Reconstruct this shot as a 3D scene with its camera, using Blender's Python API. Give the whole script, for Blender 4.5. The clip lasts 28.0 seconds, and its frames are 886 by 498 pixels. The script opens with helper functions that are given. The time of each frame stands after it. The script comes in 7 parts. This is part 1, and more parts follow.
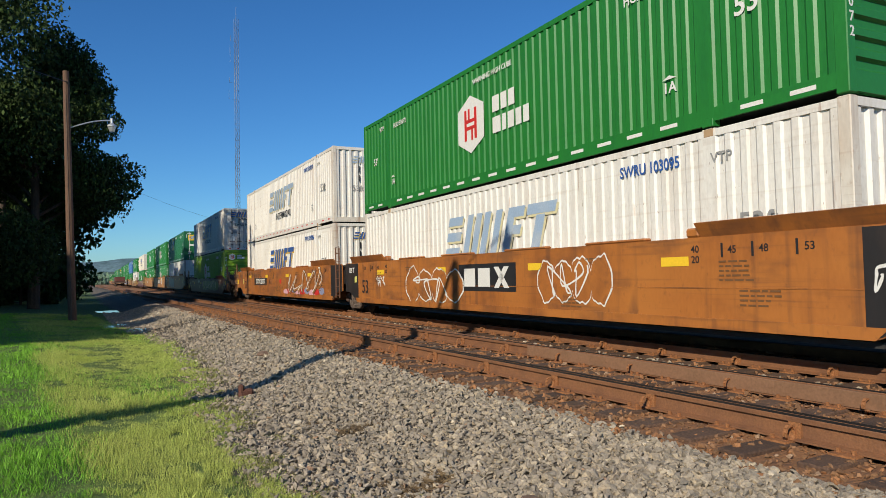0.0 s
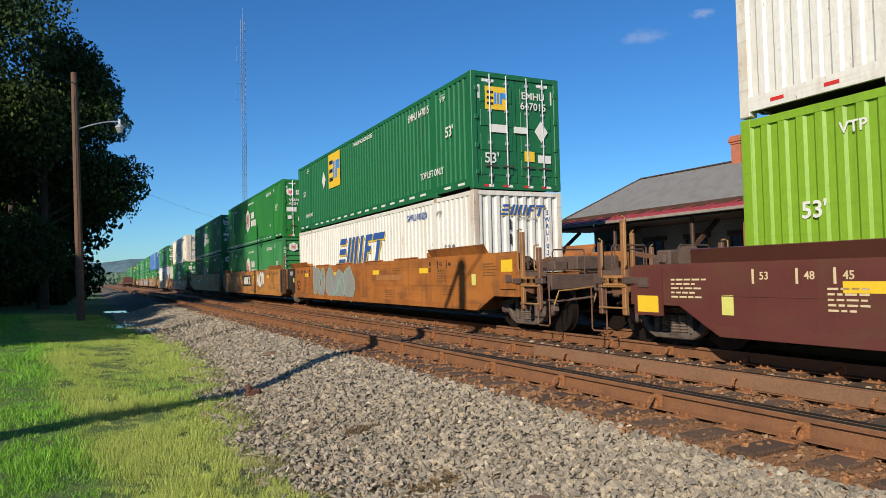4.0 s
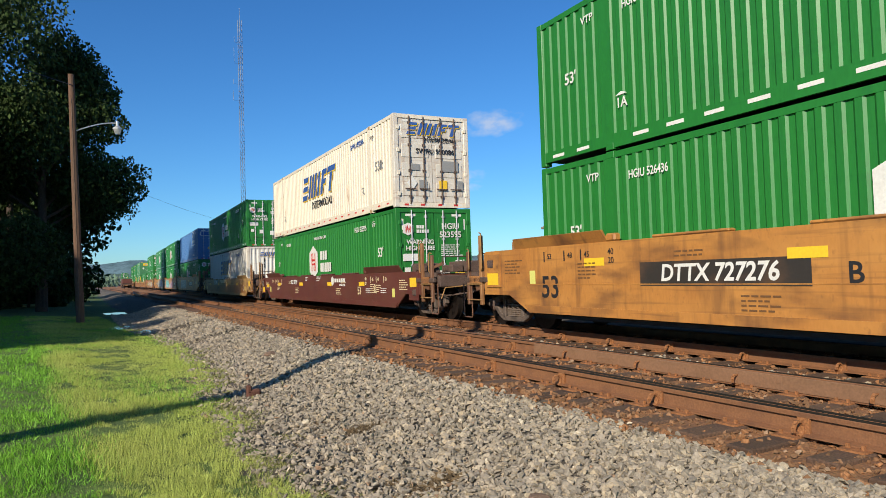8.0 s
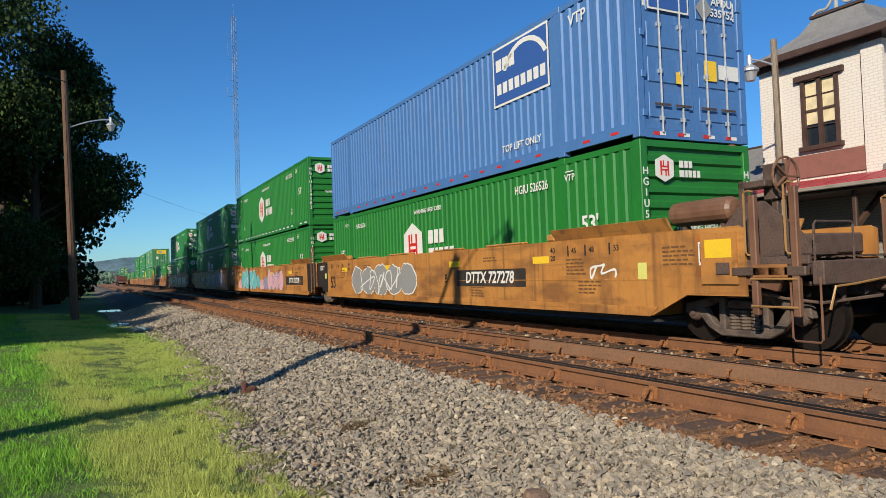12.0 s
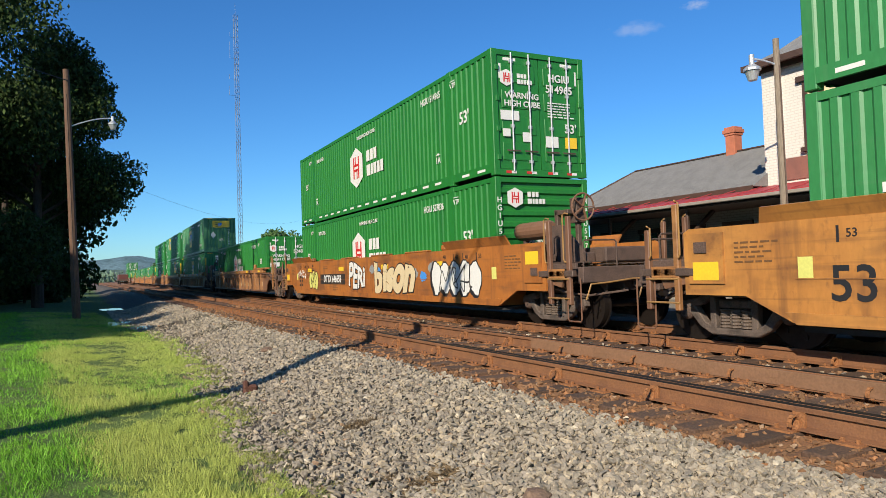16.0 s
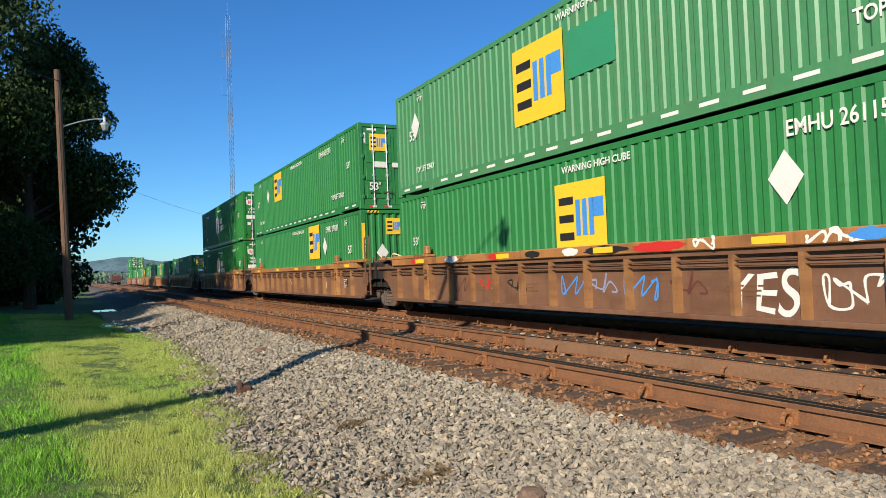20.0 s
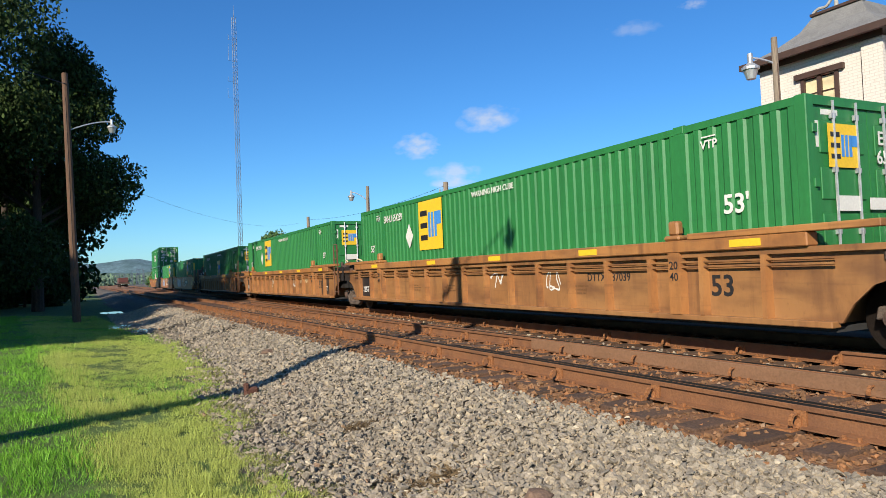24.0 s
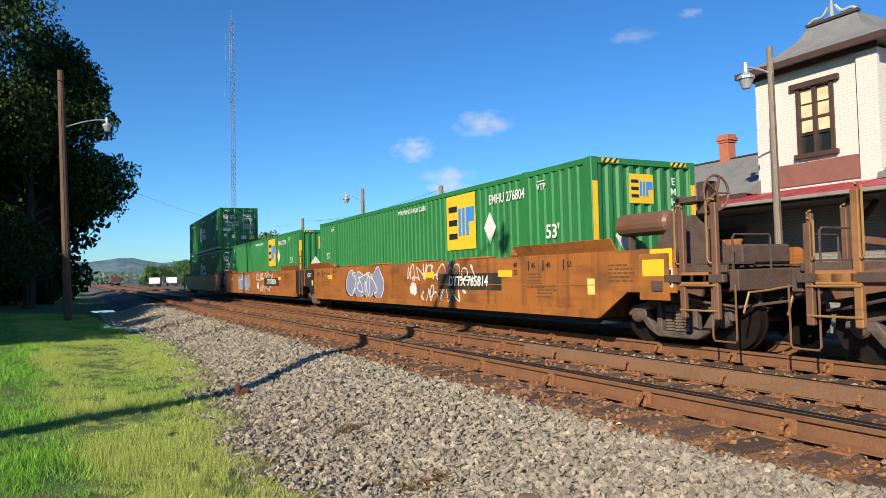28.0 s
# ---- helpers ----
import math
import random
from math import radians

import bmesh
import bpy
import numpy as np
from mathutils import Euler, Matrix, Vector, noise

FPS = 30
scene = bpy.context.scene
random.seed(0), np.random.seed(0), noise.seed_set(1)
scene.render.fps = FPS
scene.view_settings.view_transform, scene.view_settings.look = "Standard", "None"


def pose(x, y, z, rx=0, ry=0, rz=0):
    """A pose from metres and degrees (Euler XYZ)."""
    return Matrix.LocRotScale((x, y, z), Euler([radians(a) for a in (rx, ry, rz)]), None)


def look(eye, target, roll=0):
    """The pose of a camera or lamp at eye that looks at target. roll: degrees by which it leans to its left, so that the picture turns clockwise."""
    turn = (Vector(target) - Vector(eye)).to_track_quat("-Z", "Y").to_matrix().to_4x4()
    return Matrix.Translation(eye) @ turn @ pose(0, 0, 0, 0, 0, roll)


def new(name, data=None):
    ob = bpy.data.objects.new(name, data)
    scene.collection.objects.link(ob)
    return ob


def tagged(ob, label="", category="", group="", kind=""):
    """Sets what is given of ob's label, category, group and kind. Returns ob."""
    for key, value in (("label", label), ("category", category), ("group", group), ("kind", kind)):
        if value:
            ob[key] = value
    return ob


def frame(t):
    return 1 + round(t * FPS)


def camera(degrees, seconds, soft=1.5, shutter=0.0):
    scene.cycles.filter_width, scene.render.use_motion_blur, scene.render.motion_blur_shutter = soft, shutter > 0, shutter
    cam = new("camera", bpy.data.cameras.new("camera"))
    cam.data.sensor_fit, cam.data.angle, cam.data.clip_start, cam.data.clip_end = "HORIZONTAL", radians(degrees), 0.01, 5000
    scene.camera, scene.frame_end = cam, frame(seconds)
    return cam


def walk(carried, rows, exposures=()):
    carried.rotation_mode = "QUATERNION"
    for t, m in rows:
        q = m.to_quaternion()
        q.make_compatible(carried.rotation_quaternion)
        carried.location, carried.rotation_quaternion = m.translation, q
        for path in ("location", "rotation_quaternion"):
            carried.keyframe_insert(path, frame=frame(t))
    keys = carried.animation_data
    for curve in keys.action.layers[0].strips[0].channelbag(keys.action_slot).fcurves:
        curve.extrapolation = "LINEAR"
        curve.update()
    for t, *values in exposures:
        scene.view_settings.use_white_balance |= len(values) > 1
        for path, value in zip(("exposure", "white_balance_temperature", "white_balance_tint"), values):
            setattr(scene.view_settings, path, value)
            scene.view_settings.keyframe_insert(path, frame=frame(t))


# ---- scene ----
# camera: hand-held on one spot; heading (degrees right of the near track), tilt, lean
cam = camera(65.86, 28.0, soft=0.8)
EYE = Vector((0, 0, 1.246))
SWAY = [
    (0, 28.13, 2.17, -1.23), (0.5, 28.15, 2.22, -1.25), (1, 28.15, 2.25, -1.48), (1.5, 28.26, 2.27, -1.56),
    (2, 28.21, 2.22, -1.54), (2.5, 28.09, 2.18, -1.45), (3, 27.81, 2.16, -1.30), (3.5, 27.64, 2.18, -1.27),
    (5.5, 27.46, 2.08, -1.48), (6, 27.43, 2.05, -1.37), (6.5, 27.41, 2.09, -1.45), (7, 27.42, 2.09, -1.76),
    (7.5, 27.53, 2.05, -1.89), (8, 27.66, 2.07, -1.81), (8.5, 27.74, 2.05, -1.84), (9, 27.84, 2.01, -1.72),
    (9.5, 27.87, 1.91, -1.81), (10, 27.90, 1.86, -1.97), (10.5, 27.95, 1.83, -1.92), (11, 27.85, 1.84, -1.84),
    (11.5, 27.97, 1.78, -2.00), (12, 28.04, 1.74, -1.99), (12.5, 28.08, 1.77, -1.80), (14.5, 28.11, 1.62, -2.00),
    (15, 28.04, 1.62, -1.80), (15.5, 27.95, 1.64, -1.71), (16, 27.92, 1.67, -1.90), (16.5, 27.87, 1.68, -1.94),
    (17, 27.89, 1.68, -1.94), (17.5, 27.90, 1.65, -1.95), (18, 27.95, 1.65, -2.45), (18.5, 28.24, 1.63, -2.37),
    (19, 28.43, 1.63, -2.42), (19.5, 28.43, 1.57, -2.04), (20, 28.42, 1.60, -2.21), (20.5, 28.35, 1.64, -2.19),
    (21, 28.31, 1.76, -2.16), (21.5, 28.23, 1.83, -2.17), (23.5, 27.91, 1.73, -2.22), (24, 27.93, 1.75, -2.31),
    (24.5, 27.97, 1.73, -2.15), (25, 27.94, 1.61, -2.18), (25.5, 27.95, 1.57, -1.94), (26, 27.99, 1.50, -2.00),
    (26.5, 28.20, 1.69, -1.96), (27, 28.30, 2.07, -2.20), (27.5, 28.39, 2.09, -1.71), (28, 28.42, 2.04, -1.44),
]


def held(heading, tilt, lean):
    a, b = radians(heading), radians(tilt)
    aim = Vector((math.sin(a) * math.cos(b), math.cos(a) * math.cos(b), math.sin(b)))
    return look(EYE, EYE + aim * 10, lean)


walk(cam, [(t, held(h, p, r)) for t, h, p, r in SWAY],
     exposures=[(0, 0.02), (1, -0.18), (2, -0.33), (3, 0.02), (6, 0.22), (8, 0.27), (9.5, 0.1), (11, 0.04), (12.5, 0.2), (15, 0.36), (28, 0.4)])

# ---- sky and sun ----
SUN_AZ, SUN_EL = 234, 28
world = bpy.data.worlds.new("world")
scene.world = world
world.use_nodes = True
wn, wl = world.node_tree.nodes, world.node_tree.links
sky = wn.new("ShaderNodeTexSky")
sky.sky_type, sky.sun_disc = "NISHITA", False
sky.sun_elevation, sky.sun_rotation = radians(SUN_EL), radians(SUN_AZ)
sky.air_density, sky.dust_density, sky.ozone_density = 1.0, 0.15, 4.5
hue = wn.new("ShaderNodeHueSaturation")
hue.inputs["Saturation"].default_value, hue.inputs["Value"].default_value = 1.14, 1.3
tint = wn.new("ShaderNodeMix")
tint.data_type, tint.blend_type = "RGBA", "MULTIPLY"
tint.inputs[0].default_value, tint.inputs[7].default_value = 1.0, (0.60, 0.93, 1.17, 1)
wl.new(sky.outputs[0], hue.inputs["Color"])
wl.new(hue.outputs[0], tint.inputs[6])
wl.new(tint.outputs[2], wn["Background"].inputs[0])
wn["Background"].inputs[1].default_value = 0.072
sun = new("sun", bpy.data.lights.new("sun", "SUN"))
sun.data.energy, sun.data.angle, sun.data.color = 5.0, radians(0.53), (1.0, 0.90, 0.74)
a, b = radians(SUN_AZ), radians(SUN_EL)
SUN_FROM = Vector((math.sin(a) * math.cos(b), math.cos(a) * math.cos(b), math.sin(b)))
sun.matrix_world = look(SUN_FROM * 50, (0, 0, 0))


# ---- materials ----
def mat(name, base, rough=0.6, metal=0.0, var=0.25, scale=3.0, fine=40.0, bump=0.15, second=None, mix=0.5,
        spec=0.5, isle=0.0, obj=0.0, stretch=(1, 1, 1), edge=(0.45, 0.65)):
    """Procedural paint or stuff: two scales of tone, an optional second colour in patches, fine relief."""
    m = bpy.data.materials.new(name)
    m.use_nodes = True
    n, l = m.node_tree.nodes, m.node_tree.links
    b = n["Principled BSDF"]
    b.inputs["Roughness"].default_value = rough
    b.inputs["Metallic"].default_value = metal
    b.inputs["Specular IOR Level"].default_value = spec
    co = n.new("ShaderNodeTexCoord")
    mp = n.new("ShaderNodeMapping")
    mp.inputs["Scale"].default_value = stretch
    l.new(co.outputs["Object"], mp.inputs[0])
    big, small = n.new("ShaderNodeTexNoise"), n.new("ShaderNodeTexNoise")
    for t, s, d in ((big, scale, 5), (small, fine, 3)):
        t.inputs["Scale"].default_value, t.inputs["Detail"].default_value = s, d
        l.new(mp.outputs[0], t.inputs["Vector"])
    hi = n.new("ShaderNodeMix")
    hi.data_type = "RGBA"
    hi.inputs[6].default_value = (*base, 1)
    hi.inputs[7].default_value = (*(second or [c * 0.55 for c in base]), 1)
    ramp = n.new("ShaderNodeMapRange")
    ramp.inputs[1].default_value, ramp.inputs[2].default_value = edge
    ramp.inputs[4].default_value = mix
    l.new(big.outputs[0], ramp.inputs[0])
    l.new(ramp.outputs[0], hi.inputs[0])
    hsv = n.new("ShaderNodeHueSaturation")
    val = n.new("ShaderNodeMapRange")
    val.inputs[1].default_value, val.inputs[2].default_value = 0.3, 0.7
    val.inputs[3].default_value, val.inputs[4].default_value = 1 - var, 1 + var
    l.new(small.outputs[0], val.inputs[0])
    last = val.outputs[0]
    for amount, node, out in ((isle, "ShaderNodeNewGeometry", "Random Per Island"), (obj, "ShaderNodeObjectInfo", "Random")):
        if amount:
            r = n.new(node)
            q = n.new("ShaderNodeMapRange")
            q.inputs[3].default_value, q.inputs[4].default_value = 1 - amount, 1 + amount
            l.new(r.outputs[out], q.inputs[0])
            k = n.new("ShaderNodeMath")
            k.operation = "MULTIPLY"
            l.new(last, k.inputs[0])
            l.new(q.outputs[0], k.inputs[1])
            last = k.outputs[0]
    l.new(last, hsv.inputs["Value"])
    l.new(hi.outputs[2], hsv.inputs["Color"])
    l.new(hsv.outputs[0], b.inputs["Base Color"])
    if bump:
        bp = n.new("ShaderNodeBump")
        bp.inputs["Strength"].default_value, bp.inputs["Distance"].default_value = bump, 0.02
        l.new(small.outputs[0], bp.inputs["Height"])
        l.new(bp.outputs[0], b.inputs["Normal"])
    return m


def paint(name, c, dirt=(0.16, 0.11, 0.07), mix=0.35, run=(0.11, 0.055, 0.03), runs=0.0, fade=None, rust=0.0, **k):
    """Weathered vehicle paint: patches of grime, upright rust runs and fine specks."""
    m = mat(name, c, **{**dict(rough=0.45, var=0.07, scale=1.6, fine=25, bump=0.04, second=dirt, mix=mix,
            stretch=(1, 1, 0.35), edge=(0.5, 0.8)), **k})
    if runs:
        n, l = m.node_tree.nodes, m.node_tree.links
        b = n["Principled BSDF"]
        base = b.inputs["Base Color"].links[0].from_socket
        co, info = n.new("ShaderNodeTexCoord"), n.new("ShaderNodeObjectInfo")
        off = n.new("ShaderNodeVectorMath")
        off.operation = "SCALE"
        off.inputs[0].default_value = (31.0, 17.0, 5.0)
        l.new(info.outputs["Random"], off.inputs[3])
        layers = [((5.0, 5.0, 0.22), 5, 0.56, 0.74, runs, run), ((14.0, 14.0, 9.0), 4, 0.60, 0.76, runs * 0.6, run), ((0.5, 0.5, 15.0), 5, 0.58, 0.70, runs * 0.55, run)]
        if fade:        # chalky bleached clouds, then dark smears dragged along the side
            layers = [((0.55, 0.55, 1.1), 6, 0.42, 0.72, 0.75, fade), ((0.9, 0.9, 2.6), 7, 0.50, 0.68, 0.6, run)] + layers + [((2.2, 2.2, 0.5), 6, 0.60, 0.70, 0.5, run)]
        if rust:        # rust bleeding in short drips from scratches
            layers += [((8.0, 8.0, 0.8), 5, 0.66, 0.74, rust, (0.26, 0.10, 0.035)), ((22.0, 22.0, 6.0), 3, 0.70, 0.76, rust, (0.16, 0.07, 0.03))]
        for stretch, detail, lo, hi, share, tone in layers:
            mp, noi, rg, mx = n.new("ShaderNodeMapping"), n.new("ShaderNodeTexNoise"), n.new("ShaderNodeMapRange"), n.new("ShaderNodeMix")
            mp.inputs["Scale"].default_value = stretch
            l.new(co.outputs["Object"], mp.inputs[0])
            l.new(off.outputs[0], mp.inputs["Location"])
            noi.inputs["Scale"].default_value, noi.inputs["Detail"].default_value = 1.0, detail
            l.new(mp.outputs[0], noi.inputs["Vector"])
            rg.inputs[1].default_value, rg.inputs[2].default_value, rg.inputs[4].default_value = lo, hi, share
            l.new(noi.outputs[0], rg.inputs[0])
            mx.data_type = "RGBA"
            mx.inputs[7].default_value = (*tone, 1)
            l.new(rg.outputs[0], mx.inputs[0])
            l.new(base, mx.inputs[6])
            base = mx.outputs[2]
        l.new(base, b.inputs["Base Color"])
    return m


M = dict(
    hub=paint("hub_green", (0.017, 0.168, 0.026), (0.01, 0.09, 0.025), 0.35, run=(0.006, 0.07, 0.02), runs=0.25),
    hub_pale=paint("faded_green", (0.035, 0.20, 0.06), (0.03, 0.12, 0.04), 0.5, run=(0.09, 0.2, 0.09), runs=0.4),
    emp=paint("emp_green", (0.027, 0.185, 0.05), (0.02, 0.11, 0.04), 0.4, run=(0.02, 0.08, 0.03), runs=0.35),
    emp_dark=paint("deep_green", (0.012, 0.13, 0.045), (0.01, 0.07, 0.03), 0.4, run=(0.01, 0.05, 0.02), runs=0.3),
    emp_faded=paint("chalky_green", (0.06, 0.22, 0.09), (0.07, 0.16, 0.07), 0.6, run=(0.14, 0.2, 0.1), runs=0.5),
    lime=paint("lime_green", (0.20, 0.36, 0.022), (0.14, 0.23, 0.02), 0.4, run=(0.1,0.16,0.02), runs=0.3),
    white=paint("container_white", (0.68, 0.66, 0.60), (0.42, 0.30, 0.20), 0.28, run=(0.36, 0.24, 0.15), runs=0.3, rust=0.75),
    cream=paint("container_cream", (0.72, 0.65, 0.52), (0.45, 0.33, 0.22), 0.25, run=(0.40, 0.25, 0.13), runs=0.3, rust=0.75),
    blue=paint("container_blue", (0.065, 0.17, 0.39), (0.05, 0.13, 0.33), 0.6, run=(0.14, 0.16, 0.22), runs=0.3),
    orange=paint("car_orange", (0.43, 0.185, 0.045), (0.26, 0.10, 0.032), 0.6, run=(0.11, 0.05, 0.028), fade=(0.52, 0.25, 0.065), runs=0.65),
    tan=paint("car_tan", (0.34, 0.21, 0.08), (0.16, 0.08, 0.035), 0.7, run=(0.11, 0.05, 0.028), fade=(0.42, 0.27, 0.11), runs=0.7),
    rusty=paint("car_rust", (0.36, 0.125, 0.028), (0.15, 0.05, 0.02), 0.75, run=(0.11, 0.05, 0.028), fade=(0.44, 0.165, 0.036), runs=0.6),
    maroon=paint("car_maroon", (0.11, 0.032, 0.026), (0.07, 0.025, 0.02), 0.5, run=(0.11, 0.05, 0.028), fade=(0.14, 0.05, 0.036), runs=0.5),
    brown=paint("car_brown", (0.17, 0.085, 0.05), (0.10, 0.045, 0.03), 0.6, run=(0.11, 0.05, 0.028), fade=(0.22, 0.115, 0.065), runs=0.6),
    ribtan=paint("car_ribbed_tan", (0.29, 0.135, 0.05), (0.16, 0.07, 0.035), 0.6, run=(0.11, 0.05, 0.028), fade=(0.36, 0.185, 0.07), runs=0.6),
    duller=paint("car_dull_orange", (0.27, 0.115, 0.035), (0.16, 0.07, 0.03), 0.6, fade=(0.34, 0.15, 0.045), runs=0.5),
    lip=paint("lip_orange", (0.36, 0.155, 0.05), (0.2, 0.09, 0.045), 0.6, run=(0.11, 0.05, 0.028), fade=(0.45, 0.22, 0.075), runs=0.6),
    black=paint("car_black", (0.022, 0.02, 0.02), (0.08, 0.05, 0.035), 0.5),
    teal=paint("mark_teal", (0.035, 0.25, 0.12), (0.03, 0.2, 0.1), 0.4),
    steel=mat("grimy_steel", (0.12, 0.078, 0.058), 0.65, 0.3, 0.3, 6, 50, 0.3, (0.05, 0.035, 0.03)),
    wheel=mat("wheel_steel", (0.03, 0.022, 0.018), 0.5, 0.6, 0.2, 8, 60, 0.1),
    gal=mat("galvanized", (0.55, 0.56, 0.56), 0.45, 0.6, 0.1, 8, 60, 0.05),
    rail=mat("rail_rust", (0.215, 0.095, 0.041), 0.75, 0.1, 0.16, 4, 60, 0.15, (0.12, 0.055, 0.03)),
    # matte dark head: the train's dark reflection is put into the colour
    railtop=mat("rail_head_reflect", (0.02, 0.018, 0.016), 0.75, 0.0, 0.12, 3, 90, 0.03, (0.05, 0.034, 0.024), spec=0.08),
    tie=mat("tie_wood", (0.095, 0.052, 0.03), 0.9, 0, 0.35, 5, 45, 0.5, (0.05, 0.03, 0.021), obj=0.25),
    plate=mat("plate_rust", (0.30, 0.125, 0.045), 0.85, 0.1, 0.3, 6, 60, 0.4),
    white_mark=paint("mark_white", (0.68, 0.67, 0.62), (0.5, 0.48, 0.42), 0.3),
    red_mark=paint("mark_red", (0.55, 0.03, 0.025), (0.35, 0.05, 0.03), 0.3),
    swift_blue=paint("mark_blue", (0.035, 0.10, 0.32), (0.06, 0.12, 0.26), 0.3),
    sky_blue=paint("mark_sky", (0.06, 0.25, 0.62), (0.1, 0.25, 0.5), 0.3),
    yellow=paint("mark_yellow", (0.78, 0.50, 0.03), (0.5, 0.32, 0.05), 0.3),
    dark=paint("mark_black", (0.02, 0.02, 0.022), (0.05, 0.04, 0.035), 0.3),
    grey=paint("mark_grey", (0.26, 0.26, 0.25), (0.18, 0.17, 0.16), 0.3),
    violet=paint("mark_violet", (0.24, 0.25, 0.36), (0.32, 0.33, 0.42), 0.4),
    pink=paint("mark_pink", (0.62, 0.36, 0.40), (0.5, 0.32, 0.36), 0.3),
    mint=paint("mark_mint", (0.22, 0.46, 0.36), (0.16, 0.36, 0.28), 0.4),
    cyan=paint("mark_cyan", (0.12, 0.45, 0.48), (0.1, 0.3, 0.36), 0.3),
    olive=paint("mark_olive", (0.26, 0.25, 0.045), (0.15, 0.14, 0.03), 0.4),
    sand=paint("mark_sand", (0.62, 0.50, 0.30), (0.5, 0.4, 0.24), 0.3),
    palelime=paint("mark_lime", (0.62, 0.60, 0.16), (0.5, 0.48, 0.12), 0.3),
    bark=mat("bark", (0.07, 0.05, 0.037), 0.95, 0, 0.35, 4, 40, 0.8, stretch=(1, 1, 0.2)),
    polewood=mat("pole_wood", (0.125, 0.07, 0.043), 0.9, 0, 0.25, 3, 50, 0.5, (0.09, 0.055, 0.035), stretch=(1, 1, 0.1)),
    polegrey=mat("pole_grey", (0.24, 0.19, 0.14), 0.9, 0, 0.25, 3, 50, 0.5, (0.14, 0.10, 0.07), stretch=(1, 1, 0.1)),
    leaf=mat("leaf", (0.035, 0.062, 0.014), 0.7, 0, 0.3, 1.2, 20, 0, (0.016, 0.034, 0.009), isle=0.5, spec=0.2),
    bush=mat("bush_leaf", (0.06, 0.13, 0.025), 0.6, 0, 0.3, 1.2, 20, 0, (0.035, 0.08, 0.02), isle=0.4),
    grass=mat("grass_blade", (0.37, 0.42, 0.10), 0.6, 0, 0.12, 0.6, 12, 0, (0.27, 0.37, 0.06), isle=0.4, spec=0.2),
    lush=mat("lush_blade", (0.165, 0.37, 0.03), 0.55, 0, 0.15, 0.6, 12, 0, (0.10, 0.27, 0.022), isle=0.42, spec=0.25),
    rustwhite=paint("rusty_white", (0.62, 0.58, 0.50), (0.36, 0.22, 0.12), 0.6, run=(0.30, 0.15, 0.07), runs=0.8),
    castrust=paint("casting_rust", (0.40, 0.27, 0.15), (0.2, 0.11, 0.06), 0.7),
    palesky=paint("faded_blue", (0.30, 0.40, 0.52), (0.5, 0.52, 0.5), 0.7),
    paleyellow=paint("faded_yellow", (0.62, 0.56, 0.33), (0.6, 0.57, 0.48), 0.7),
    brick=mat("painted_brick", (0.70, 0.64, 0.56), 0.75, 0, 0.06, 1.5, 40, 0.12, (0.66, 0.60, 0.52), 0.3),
    # the depot brick again, darkened to carry the shade under the canopy
    shadebrick=mat("wing_brick_shaded", (0.27, 0.25, 0.215), 0.8, 0, 0.08, 1.5, 40, 0.15, (0.21, 0.195, 0.17), 0.4),
    guttergrey=mat("gutter_grey", (0.30, 0.26, 0.22), 0.7, 0.1, 0.1, 3, 40, 0.1, (0.2, 0.16, 0.13)),
    redbrick=mat("red_brick", (0.40, 0.13, 0.07), 0.85, 0, 0.2, 6, 50, 0.3, (0.26, 0.09, 0.05), obj=0.2),
    browntrim=mat("brown_trim", (0.075, 0.042, 0.03), 0.55, 0, 0.1, 4, 40, 0.05),
    redtrim=mat("red_trim", (0.40, 0.05, 0.055), 0.55, 0, 0.1, 4, 40, 0.05),
    redroof=mat("red_shingle", (0.24, 0.10, 0.075), 0.85, 0, 0.2, 3, 35, 0.3, (0.16, 0.075, 0.06)),
    roofing=mat("roof_slate", (0.19, 0.185, 0.175), 0.85, 0, 0.25, 3, 35, 0.3, (0.13, 0.125, 0.12), obj=0.12),
    blind=mat("window_blind", (0.72, 0.60, 0.36), 0.8, 0, 0.04, 3, 40, 0),
    concrete=mat("concrete", (0.42, 0.40, 0.36), 0.9, 0, 0.15, 2, 40, 0.3),
    lattice=mat("mast_paint", (0.11, 0.13, 0.17), 0.5, 0.4, 0.1, 1, 20, 0),
    # platform concrete, lowered in tone to carry the train's shade
    dimmed_concrete=mat("platform_dimmed", (0.24, 0.21, 0.17), 0.9, 0, 0.2, 2, 40, 0.3),
    guardtan=mat("guard_plate", (0.22, 0.115, 0.06), 0.75, 0.05, 0.15, 3, 45, 0.12, (0.17, 0.09, 0.045)),
    trucksteel=mat("truck_steel", (0.115, 0.084, 0.066), 0.85, 0.05, 0.3, 5, 50, 0.3, (0.04, 0.03, 0.024), mix=0.8),
    springsteel=mat("spring_steel", (0.15, 0.11, 0.085), 0.75, 0.1, 0.25, 6, 50, 0.2, (0.10, 0.07, 0.05)),
    gear=mat("gear_grime", (0.105, 0.066, 0.05), 0.8, 0.1, 0.3, 5, 45, 0.3, (0.05, 0.034, 0.028)),
    # plain black that stands in for the deep shade around the trucks
    void=mat("void_black", (0.012, 0.01, 0.009), 0.9, 0, 0.2, 5, 40, 0.1),
    faint=paint("worn_print", (0.15, 0.075, 0.032), (0.22, 0.10, 0.04), 0.5),
    grab=paint("grab_ochre", (0.33, 0.18, 0.06), (0.13, 0.07, 0.035), 0.8),
    board=paint("board_black", (0.035, 0.03, 0.026), (0.14, 0.075, 0.04), 0.6),
    plain_dark=mat("interior_dark", (0.03, 0.03, 0.03), 0.9, 0, 0.1, 3, 30, 0),
